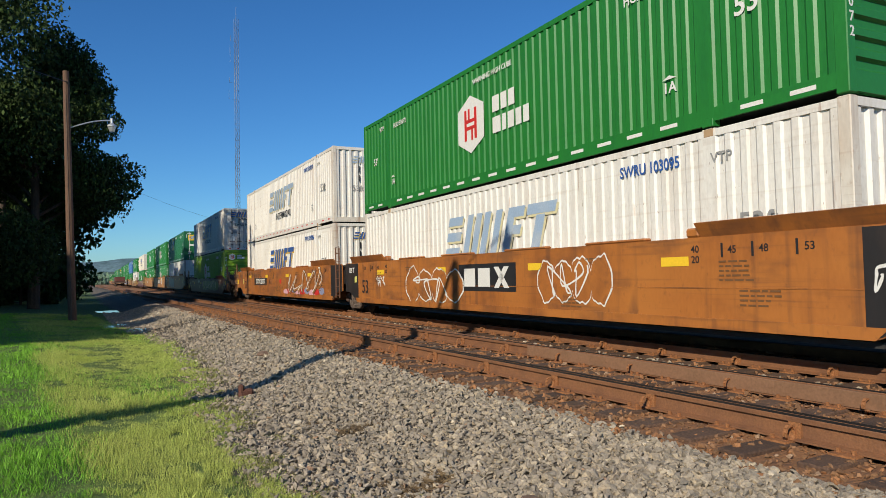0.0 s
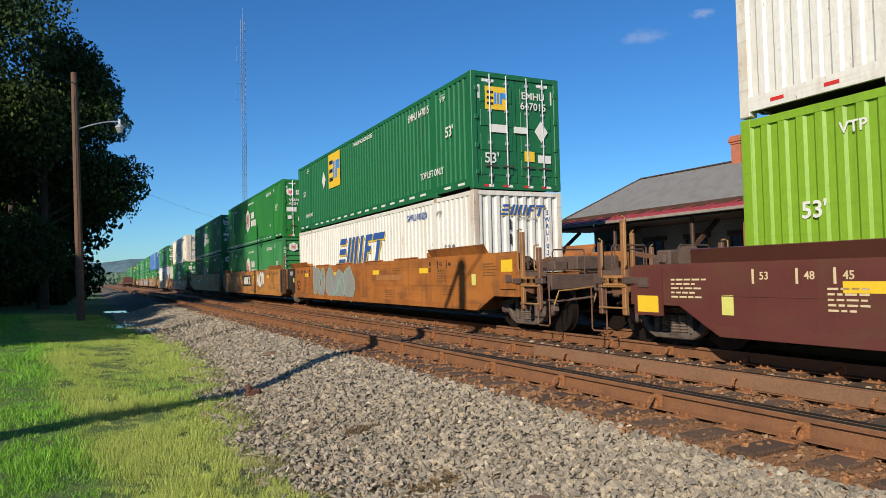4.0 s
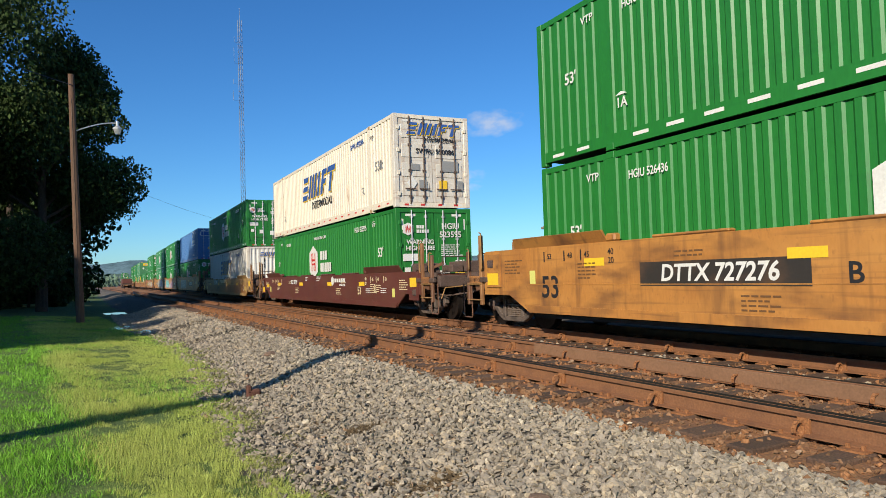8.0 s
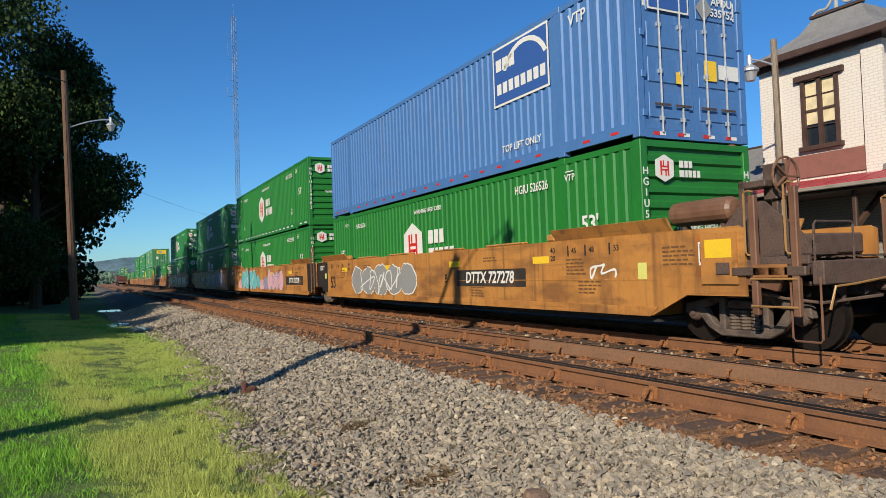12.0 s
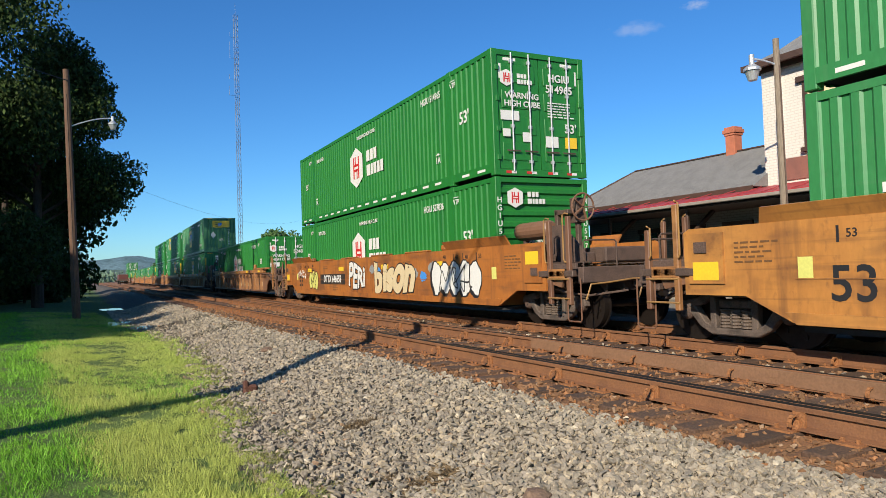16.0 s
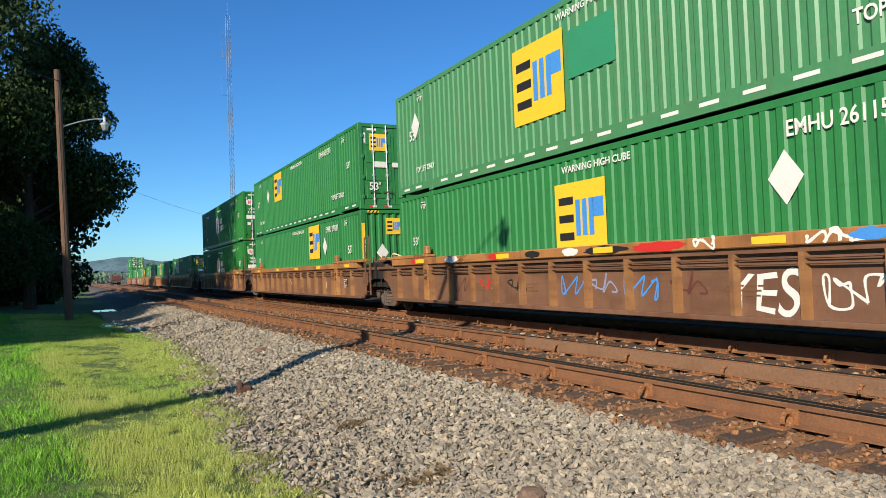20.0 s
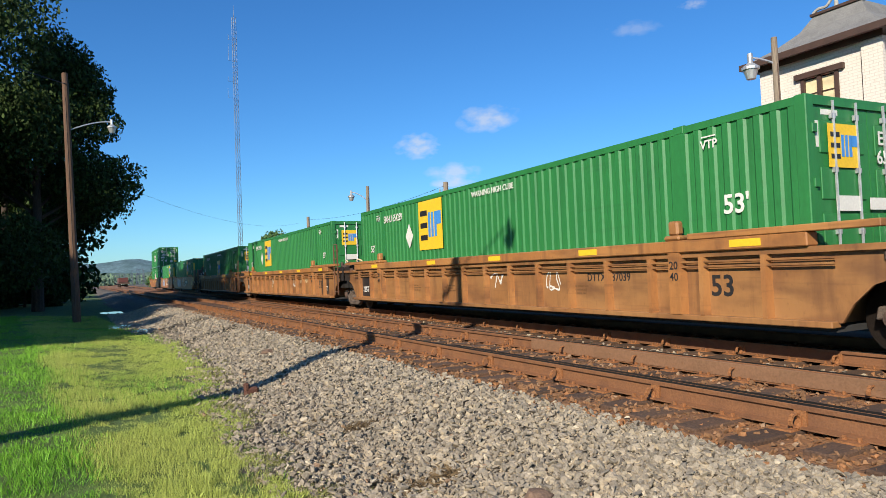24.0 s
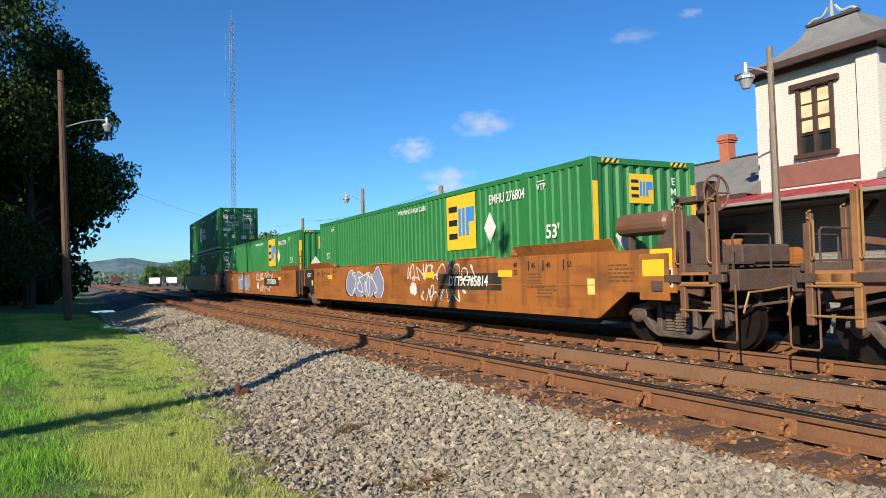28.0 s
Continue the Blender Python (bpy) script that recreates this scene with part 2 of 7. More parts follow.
    boxcar=paint("trailer_white", (0.75, 0.75, 0.73), (0.5, 0.48, 0.45), 0.3),
)
def coursed(m, dim):
    """Brick courses under the paint of a wall that faces along x or y: faint joints and their relief."""
    n, l = m.node_tree.nodes, m.node_tree.links
    b = n["Principled BSDF"]
    src = b.inputs["Base Color"].links[0].from_socket
    co, sep, add, com, br, mx, bp = (n.new("ShaderNode" + k) for k in ("TexCoord", "SeparateXYZ", "Math", "CombineXYZ", "TexBrick", "Mix", "Bump"))
    l.new(co.outputs["Object"], sep.inputs[0])
    l.new(sep.outputs[0], add.inputs[0])
    l.new(sep.outputs[1], add.inputs[1])
    l.new(add.outputs[0], com.inputs[0])
    l.new(sep.outputs[2], com.inputs[1])
    l.new(com.outputs[0], br.inputs["Vector"])
    for k, v in (("Scale", 1.0), ("Mortar Size", 0.007), ("Brick Width", 0.215), ("Row Height", 0.075)):
        br.inputs[k].default_value = v
    mx.data_type = "RGBA"
    mx.inputs[7].default_value = (*dim, 1)
    l.new(br.outputs["Fac"], mx.inputs[0])
    l.new(src, mx.inputs[6])
    l.new(mx.outputs[2], b.inputs["Base Color"])
    bp.invert = True
    bp.inputs["Strength"].default_value, bp.inputs["Distance"].default_value = 0.6, 0.01
    l.new(br.outputs["Fac"], bp.inputs["Height"])
    l.new(bp.outputs[0], b.inputs["Normal"])


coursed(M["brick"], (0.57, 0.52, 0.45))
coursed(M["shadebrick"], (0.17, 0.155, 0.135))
glass = mat("window_glass", (0.02, 0.025, 0.03), 0.05, 0, 0.0, 3, 30, 0, spec=0.8)


# ---- mesh helpers ----
def part(name, bm, material, parent=None, label="", smooth=False):
    me = bm if isinstance(bm, bpy.types.Mesh) else bpy.data.meshes.new(name)
    if not isinstance(bm, bpy.types.Mesh):
        if smooth:
            for f in bm.faces:
                f.smooth = True
        bm.to_mesh(me)
        bm.free()
    if material and not me.materials:
        me.materials.append(material)
    ob = new(name, me)
    if parent:
        ob.parent = parent
    if label:
        ob["label"] = label
    return ob


def thing(name, label, category, m=None, group="", kind=""):
    ob = new(name)
    ob.empty_display_size = 0.2
    if m:
        ob.matrix_world = m
    return tagged(ob, label, category, group, kind)


def box(bm, x0, x1, y0, y1, z0, z1, bevel=0.0):
    c = [bm.verts.new(p) for p in ((x0, y0, z0), (x1, y0, z0), (x1, y1, z0), (x0, y1, z0),
                                   (x0, y0, z1), (x1, y0, z1), (x1, y1, z1), (x0, y1, z1))]
    fs = [bm.faces.new([c[i] for i in q]) for q in ((3, 2, 1, 0), (4, 5, 6, 7), (0, 1, 5, 4), (1, 2, 6, 5), (2, 3, 7, 6), (3, 0, 4, 7))]
    if bevel:
        es = {e for f in fs for e in f.edges}
        bmesh.ops.bevel(bm, geom=list(es), offset=bevel, segments=1, affect="EDGES")
    return c


def boxes(*args, bevel=0.0):
    bm = bmesh.new()
    for a in args:
        box(bm, *a, bevel=bevel)
    return bm


def rod(bm, p, q, r, n=8, r2=None):
    """A round bar from p to q."""
    p, q = Vector(p), Vector(q)
    d = q - p
    m = Matrix.Translation((p + q) / 2) @ d.to_track_quat("Z", "Y").to_matrix().to_4x4()
    bmesh.ops.create_cone(bm, cap_ends=True, segments=n, radius1=r, radius2=r if r2 is None else r2, depth=d.length, matrix=m)


def bar(bm, p, q, w, t):
    """A flat bar from p to q, w wide and t thick."""
    p, q = Vector(p), Vector(q)
    d = q - p
    m = Matrix.Translation((p + q) / 2) @ d.to_track_quat("Z", "Y").to_matrix().to_4x4() @ Matrix.Diagonal((w, t, d.length, 1))
    bmesh.ops.create_cube(bm, size=1, matrix=m)


def tube(points, r, n=6):
    """A bent round bar through the points, one skin."""
    bm = bmesh.new()
    pts = [Vector(p) for p in points]
    rings = []
    for i, p in enumerate(pts):
        d = (pts[min(i + 1, len(pts) - 1)] - pts[max(i - 1, 0)]).normalized()
        u = d.cross(Vector((0.13, 0.31, 0.94)))
        u = (u if u.length > 0.1 else d.cross(Vector((1, 0, 0)))).normalized()
        w = d.cross(u)
        rings.append([bm.verts.new(p + (u * math.cos(6.2832 * k / n) + w * math.sin(6.2832 * k / n)) * r) for k in range(n)])
    for a, b in zip(rings, rings[1:]):
        for k in range(n):
            bm.faces.new((a[k], a[(k + 1) % n], b[(k + 1) % n], b[k]))
    bm.faces.new(rings[0][::-1])
    bm.faces.new(rings[-1])
    return bm


def lathe(profile, n=12):
    """A turned body about z: (radius, height) pairs from the bottom up."""
    bm = bmesh.new()
    rings = [[bm.verts.new((r * math.cos(6.2832 * k / n), r * math.sin(6.2832 * k / n), z)) for k in range(n)] for r, z in profile]
    for a, b in zip(rings, rings[1:]):
        for k in range(n):
            bm.faces.new((a[k], a[(k + 1) % n], b[(k + 1) % n], b[k]))
    bm.faces.new(rings[0][::-1])
    bm.faces.new(rings[-1])
    return bm


def extrude(outline, axis, a, b):
    """A prism: outline of 2D points drawn across `axis` ('x': y,z  'y': x,z), from a to b."""
    bm = bmesh.new()
    put = (lambda u, v, w: (w, u, v)) if axis == "x" else (lambda u, v, w: (u, w, v)) if axis == "y" else (lambda u, v, w: (u, v, w))
    lo = [bm.verts.new(put(u, v, a)) for u, v in outline]
    hi = [bm.verts.new(put(u, v, b)) for u, v in outline]
    k = len(outline)
    bm.faces.new(lo)
    bm.faces.new(hi[::-1])
    for i in range(k):
        bm.faces.new((lo[i], hi[i], hi[(i + 1) % k], lo[(i + 1) % k]))
    bmesh.ops.recalc_face_normals(bm, faces=bm.faces)
    return bm


# ---- ground and tracks ----
NEAR_X, NEAR_Z = 4.853, 0.11          # head of the nearest rail
GAUGE = 1.507
FAR_X, FAR_TURN = 8.545, 0.0202       # head of the third rail, and how it drifts off per metre
TRAIN_X = FAR_X + GAUGE / 2
TURN_DEG = -math.degrees(math.atan(FAR_TURN))
RAIL_H = 0.18


def smooth(a, b, x):
    t = min(1, max(0, (x - a) / (b - a)))
    return t * t * (3 - 2 * t)


def ground_z(x, y):
    near_bed = NEAR_Z - RAIL_H - 0.04
    far = FAR_X + FAR_TURN * y
    z = -0.22 - 0.16 * smooth(-1.5, 1.6, x)
    z += (near_bed + 0.38) * smooth(2.0, 3.9, x)
    z += (-0.24 - near_bed) * smooth(6.7, 7.6, x)
    z += 0.04 * smooth(far + 2.5, far + 4.5, x)
    far_off = smooth(60, 400, math.hypot(x, y))
    z = z * (1 - far_off) - 0.45 * far_off
    if x < 4.2 and y > 22:
        z -= 0.12 * smooth(22, 32, y) * (1 - smooth(1.8, 3.4, x)) * smooth(-3, 0.4, x)
    z += 0.025 * noise.noise((x * 0.6, y * 0.6, 0)) * (1 - smooth(60, 200, abs(y)))
    if 1.6 < x < 4.4 and 15 < y < 30:           # two low ridges, shaped in place of shadow lines on the shoulder
        for y0, slope, h in ((18.3, 0.55, 0.12), (23.2, 0.75, 0.15)):
            d = (y - y0 - slope * (x - 2.2)) / math.hypot(1, slope)
            z += h * math.exp(-(d / 0.22) ** 2) * smooth(1.7, 2.3, x) * smooth(4.2, 3.4, x)
    return z


def edge_table():
    """Where the grass gives way to stone, as x for every 2 cm of y."""
    ys = np.arange(0, 45, 0.02)
    e = np.interp(ys, (3, 5, 5.8, 6.5, 7.8, 9, 10.2, 12, 14.8, 20.6, 24, 40), (1.5, 1.45, 1.33, 1.22, 1.58, 1.58, 1.69, 1.87, 2.06, 2.14, 1.8, 0.6))
    return [float(v) + 0.12 * noise.noise((y * 1.4, 2, 1)) + 0.10 * noise.noise((y * 4.1, 7, 1)) for y, v in zip(ys, e)]


EDGE = edge_table()


def verge_edge(y):
    return EDGE[min(int(y * 50), len(EDGE) - 1)]


def bareness(x, y):
    """Trodden soil showing through the stone beside the verge."""
    return max(math.exp(-((x - a) / w) ** 2 - ((y - b) / l) ** 2) for a, b, w, l in
               ((2.0, 8.2, 0.4, 0.5), (2.35, 7.4, 0.35, 0.35), (1.85, 7.0, 0.5, 0.6), (2.5, 6.7, 0.25, 0.2), (2.25, 4.8, 0.4, 0.3), (1.7, 5.6, 0.35, 0.6), (2.3, 24.0, 0.8, 3.0), (1.9, 9.2, 0.35, 0.25)))


def ground_material():
    m = bpy.data.materials.new("ground_cover")
    m.use_nodes = True
    n, l = m.node_tree.nodes, m.node_tree.links
    b = n["Principled BSDF"]
    b.inputs["Roughness"].default_value = 0.95
    geo = n.new("ShaderNodeNewGeometry")
    sep = n.new("ShaderNodeSeparateXYZ")
    l.new(geo.outputs["Position"], sep.inputs[0])

    def noi(scale, detail=4):
        t = n.new("ShaderNodeTexNoise")
        t.inputs["Scale"].default_value, t.inputs["Detail"].default_value = scale, detail
        l.new(geo.outputs["Position"], t.inputs["Vector"])
        return t.outputs[0]

    def rng(src, a, c, lo=0.0, hi=1.0):
        t = n.new("ShaderNodeMapRange")
        t.interpolation_type = "SMOOTHSTEP"
        t.inputs[1].default_value, t.inputs[2].default_value = a, c
        t.inputs[3].default_value, t.inputs[4].default_value = lo, hi
        l.new(src, t.inputs[0])
        return t.outputs[0]

    def op(kind, p, q):
        t = n.new("ShaderNodeMath")
        t.operation = kind
        for i, s in enumerate((p, q)):
            if isinstance(s, (int, float)):
                t.inputs[i].default_value = s
            else:
                l.new(s, t.inputs[i])
        return t.outputs[0]

    def mix(f, p, q):
        t = n.new("ShaderNodeMix")
        t.data_type = "RGBA"
        l.new(f, t.inputs[0])
        for i, s in ((6, p), (7, q)):
            if isinstance(s, tuple):
                t.inputs[i].default_value = (*s, 1)
            else:
                l.new(s, t.inputs[i])
        return t.outputs[2]
    fine, mid, big = noi(28, 5), noi(3, 5), noi(0.5)
    # dark bed: shade in the gaps between stones, bare soil where they thin
    gravel = mix(rng(fine, 0.35, 0.65), (0.15, 0.12, 0.085), (0.05, 0.041, 0.03))
    rust = mix(rng(mid, 0.35, 0.65), (0.29, 0.135, 0.052), (0.18, 0.085, 0.04))
    soil = mix(rng(mid, 0.4, 0.6), (0.15, 0.115, 0.078), (0.08, 0.064, 0.045))
    turf = mix(rng(mid, 0.35, 0.65), (0.105, 0.16, 0.03), (0.06, 0.10, 0.02))
    # bed under the train: the train's shade is put into this dark colour
    undershade = mix(rng(mid, 0.35, 0.65), (0.06, 0.042, 0.03), (0.032, 0.024, 0.019))
    wob = op("ADD", sep.outputs[0], rng(mid, 0.2, 0.8, -0.55, 0.55))
    lean = op("SUBTRACT", wob, rng(sep.outputs[1], 7.0, 15.0, 0.0, 0.45))
    col = mix(rng(lean, 1.2, 1.5), turf, soil)
    col = mix(rng(op("ADD", lean, rng(big, 0.3, 0.7, -0.25, 0.25)), 1.5, 2.1), col, gravel)
    fwob = op("SUBTRACT", op("ADD", sep.outputs[0], rng(mid, 0.2, 0.8, -0.25, 0.25)), op("MULTIPLY", sep.outputs[1], FAR_TURN * 0.5))
    col = mix(rng(fwob, 3.95, 4.2), col, rust)
    col = mix(rng(op("SUBTRACT", sep.outputs[0], op("MULTIPLY", sep.outputs[1], FAR_TURN)), FAR_X - 0.15, FAR_X + 0.2), col, undershade)
    col = mix(rng(fwob, 12.0, 12.6), col, soil)
    b.inputs["Base Color"].default_value = (0.2, 0.2, 0.2, 1)
    l.new(col, b.inputs["Base Color"])
    bp = n.new("ShaderNodeBump")
    bp.inputs["Strength"].default_value, bp.inputs["Distance"].default_value = 0.7, 0.04
    l.new(fine, bp.inputs["Height"])
    l.new(bp.outputs[0], b.inputs["Normal"])
    return m


def build_ground():
    xs = [-1500, -600, -250, -110, -60, -35, -22, -14, -9, -6, -4] + [-3 + 0.2 * i for i in range(86)] + [15, 17, 20, 26, 40, 70, 130, 300, 700, 1500]
    ys = [-600, -200, -60, -20, -8, -4] + [-2 + 0.3 * i for i in range(120)] + [36, 38, 41, 45, 50, 56, 64, 75, 90, 110, 140, 200, 320, 600, 1200, 2500]
    vs = [(x, y, ground_z(x, y)) for y in ys for x in xs]
    w = len(xs)
    fs = [(j * w + i, j * w + i + 1, (j + 1) * w + i + 1, (j + 1) * w + i) for j in range(len(ys) - 1) for i in range(w - 1)]
    me = bpy.data.meshes.new("ground")
    me.from_pydata(vs, [], fs)
    for p in me.polygons:
        p.use_smooth = True
    tagged(part("ground", me, ground_material()), "grassy verge meeting grey ballast and rust-stained track bed", "ground", kind="structure")


build_ground()

# rail section: foot, web, head; (across, up) from the foot's centre
RAIL = [(-0.07, 0), (0.07, 0), (0.07, 0.012), (0.014, 0.03), (0.009, 0.13), (0.042, 0.14), (0.044, 0.174), (0.041, 0.18),
        (-0.041, 0.18), (-0.044, 0.174), (-0.042, 0.14), (-0.009, 0.135), (-0.014, 0.03), (-0.07, 0.012)]


def rail(x0, y0, x1, y1, z_top, label, head=True):
    """A rail between two points of the plan."""
    length = math.hypot(x1 - x0, y1 - y0)
    ob = part("rail", extrude(RAIL, "y", 0, length), M["rail"])
    ob.data.materials.append(M["railtop"])
    if head:
        for p in ob.data.polygons:
            if p.normal.z > 0.9 and p.center.z > 0.17:
                p.material_index = 1
    ob.matrix_world = pose(x0, y0, z_top - RAIL_H, 0, 0, -math.degrees(math.atan2(x1 - x0, y1 - y0)))
    return tagged(ob, label, "rail", "railway rails", "structure")


BACK, AHEAD = -25, 620
for i in range(2):
    rail(NEAR_X + i * GAUGE, BACK, NEAR_X + i * GAUGE, AHEAD, NEAR_Z, "rusty steel rail spiked to wooden ties, dark reflection coloured on its head")
for i in range(2):
    rail(FAR_X + i * GAUGE + FAR_TURN * BACK, BACK, FAR_X + i * GAUGE + FAR_TURN * AHEAD, AHEAD, 0.0, "brown steel rail under the passing train")
rail(NEAR_X + 0.125, -8, NEAR_X + 0.105, 9.2, NEAR_Z - 0.004, "dark-topped guard rail tight inside the near rail")
# closure rail of the turnout, leaving the second rail and drawing away beyond
rail(NEAR_X + GAUGE + 0.09, 8.6, NEAR_X + GAUGE + 0.95, 34.0, NEAR_Z - 0.01, "rusty turnout rail leaning off the second rail", head=False)


def shared(name, bm):
    me = bpy.data.meshes.new(name)
    bm.to_mesh(me)
    bm.free()
    return me


def build_track():
    rng = random.Random(5)
    tie = [shared("tie", boxes((-1.3 - e, 1.3, -0.115, 0.115, -0.18, 0.0), bevel=0.012)) for e in (0.0, 0.06, 0.11)]
    bm = boxes((-0.17, 0.17, -0.095, 0.095, 0.0, 0.018))
    for sx in (-0.105, 0.105):
        for sy in (-0.055, 0.055):
            box(bm, sx - 0.011, sx + 0.011, sy - 0.011, sy + 0.011, 0.018, 0.05)
    plate = shared("tie_plate", bm)
    bm = bmesh.new()
    for i in range(9):                       # spring anchor: a curl of flat steel hugging the foot
        a0, a1 = radians(200 - 30 * i), radians(200 - 30 * (i + 1))
        bar(bm, (-0.10 + 0.055 * math.cos(a0), 0.0, 0.04 + 0.06 * math.sin(a0)), (-0.10 + 0.055 * math.cos(a1), 0.0, 0.04 + 0.06 * math.sin(a1)), 0.03, 0.016)
    box(bm, -0.05, 0.075, -0.02, 0.02, -0.012, 0.004)
    box(bm, -0.04, -0.018, -0.05, 0.05, 0.0, 0.13)
    anchor = shared("rail_anchor", bm)
    for track, (x, turn, z, step) in enumerate(((NEAR_X + GAUGE / 2, 0.0, NEAR_Z - RAIL_H, 0.52), (TRAIN_X, FAR_TURN, -RAIL_H, 0.52))):
        base = thing("track_bed", "row of weathered wooden ties with rusty plates", "railway track", kind="structure")
        for k in range(110):
            y = -1.2 + step * k
            c = x + turn * y
            o = part("tie", tie[rng.randrange(3)], M["tie"], base)
            o.matrix_world = pose(c + rng.uniform(-0.05, 0.05), y, z - 0.012, 0, 0, rng.uniform(-1.2, 1.2))
            if y < 34:
                for sgn in (-1, 1):
                    part("tie_plate", plate, M["plate"], base).matrix_world = pose(c + sgn * GAUGE / 2, y, z - 0.014, 0, 0, rng.uniform(-2, 2))
    for i in range(24):
        for r in range(3):
            y = 1.9 + 1.49 * i + 0.3 * r
            x = (NEAR_X, NEAR_X + GAUGE, FAR_X + FAR_TURN * y)[r]
            o = part("rail_anchor", anchor, M["plate"])
            o.matrix_world = pose(x, y, (NEAR_Z, NEAR_Z, 0.0)[r] - RAIL_H + 0.02)
            tagged(o, "rusty spring-steel rail anchor gripping the rail foot", "rail anchor", "rail anchors")
    # joint bars on the second rail
    bar_bm = boxes((-0.078, -0.05, -0.0, 8.6, 0.014, 0.168), bevel=0.006)
    for k in range(7):
        box(bar_bm, -0.082, -0.07, 0.5 + 1.25 * k, 0.58 + 1.25 * k + 0.1 * (k % 3), 0.085, 0.11)
    o = part("guard_bar", bar_bm, M["guardtan"])
    o.matrix_world = pose(NEAR_X + GAUGE, 0.4, NEAR_Z - RAIL_H)
    tagged(o, "long rusty joint bar bolted along the second rail", "rail joint", kind="structure")


build_track()


def crushed(name, base, tones, rough=0.9):
    """Broken stone: each lump takes one of several tones, with fine grain and chipped faces."""
    m = mat(name, base, rough, 0, 0.22, 9, 55, 0.35, [c * 0.72 for c in base], isle=0.2)
    n, l = m.node_tree.nodes, m.node_tree.links
    b = n["Principled BSDF"]
    src = b.inputs["Base Color"].links[0].from_socket
    geo, ramp, mx = n.new("ShaderNodeNewGeometry"), n.new("ShaderNodeValToRGB"), n.new("ShaderNodeMix")
    ramp.color_ramp.interpolation = "CONSTANT"
    el = ramp.color_ramp.elements
    for i, (at, c) in enumerate(tones):
        e = el[i] if i < 2 else el.new(at)
        e.position, e.color = at, (*c, 1)
    l.new(geo.outputs["Random Per Island"], ramp.inputs[0])
    mx.data_type, mx.blend_type = "RGBA", "MULTIPLY"
    mx.inputs[0].default_value = 1.0
    l.new(src, mx.inputs[6])
    l.new(ramp.outputs[0], mx.inputs[7])
    l.new(mx.outputs[2], b.inputs["Base Color"])
    return m


M["stone"] = crushed("ballast_stone", (0.335, 0.283, 0.212), ((0.0, (1.0, 1.0, 1.0)), (0.24, (0.75, 0.75, 0.76)), (0.42, (1.1, 1.08, 1.03)), (0.60, (0.88, 0.87, 0.87)), (0.74, (1.0, 0.95, 0.86)), (0.86, (0.6, 0.6, 0.6)), (0.98, (1.3, 1.3, 1.27)), (0.99, (0.8, 0.6, 0.48))))
M["rustone"] = crushed("rust_stone", (0.25, 0.125, 0.055), ((0.0, (1.0, 1.0, 1.0)), (0.3, (0.7, 0.72, 0.74)), (0.55, (1.15, 1.05, 0.95)), (0.8, (0.85, 0.9, 1.0)), (0.95, (1.0, 1.3, 1.8))))
# stone darkened to carry the shade beneath the cars
M["undershade"] = crushed("undershade_stone", (0.055, 0.042, 0.032), ((0.0, (1, 1, 1)), (0.5, (0.6, 0.6, 0.6)), (0.85, (1.4, 1.35, 1.3))))


def stones(name, label, material, count, area, size, seed, lift=0.0, grow=None):
    """Loose crushed stone: small sharp-edged lumps, one sheet of stuff."""
    rng = random.Random(seed)
    kinds = []
    for k in range(16):
        bm = bmesh.new()
        flatness = (1, rng.uniform(0.55, 0.9), rng.uniform(0.42, 0.8))
        for _ in range(9):
            d = Vector([rng.uniform(-1, 1) for _ in range(3)])
            d /= max(abs(c) for c in d) ** 0.7 * d.length ** 0.3
            bm.verts.new([c * f * rng.uniform(0.8, 1.05) for c, f in zip(d, flatness)])
        bmesh.ops.convex_hull(bm, input=bm.verts)
        bmesh.ops.delete(bm, geom=[v for v in bm.verts if not v.link_faces], context="VERTS")
        bm.verts.index_update()
        kinds.append((np.array([v.co[:] for v in bm.verts]), np.array([[v.index for v in f.verts] for f in bm.faces])))
        bm.free()
    vs, fs, off = [], [], 0
    while count > 0:
        x, y, keep = area(rng)
        if not keep:
            continue
        count -= 1
        v, f = kinds[rng.randrange(len(kinds))]
        s = size * (0.45 + 0.95 * rng.random() ** 1.5) * (grow(y) if grow else 1)
        r = np.array(Euler((rng.gauss(0, 0.4), rng.gauss(0, 0.4), rng.uniform(0, 6.3))).to_matrix())
        vs.append(v @ r.T * s + (x, y, ground_z(x, y) + lift + s * rng.uniform(-0.1, 0.75)))
        fs.append(f + off)
        off += len(v)
    me = bpy.data.meshes.new(name)
    me.from_pydata(np.concatenate(vs).tolist(), [], np.concatenate(fs).tolist())
    return tagged(part(name, me, material), label, "ballast", kind="stuff")


def bank(rng):
    y = 2.2 + 40 * rng.random() ** 2.3
    x = rng.uniform(1.2, 4.5)
    if x > 4.02 + 0.12 * noise.noise((y * 2.0, 1, 4)) + (0.12 if rng.random() < 0.3 else 0):
        return x, y, False
    edge = verge_edge(y) + 0.25
    bare = bareness(x, y) * (0.7 + 0.5 * noise.noise((x * 3, y * 3, 6)))
    return x, y, (x > edge and rng.random() > bare * 1.1) or (x > edge - 0.6 and rng.random() < 0.25)


def fines(rng):
    """Grit on the bare soil beside the verge."""
    y = 3.2 + 8 * rng.random() ** 1.2
    x = rng.uniform(1.1, 3.0)
    return x, y, rng.random() < bareness(x, y) + 0.12


def between(rng):
    y = 1.5 + 30 * rng.random() ** 1.7
    return rng.uniform(3.9, 8.45 + FAR_TURN * y), y, True


def beneath(rng):
    y = 1.5 + 30 * rng.random() ** 1.7
    return rng.uniform(8.6, 10.8) + FAR_TURN * y, y, True


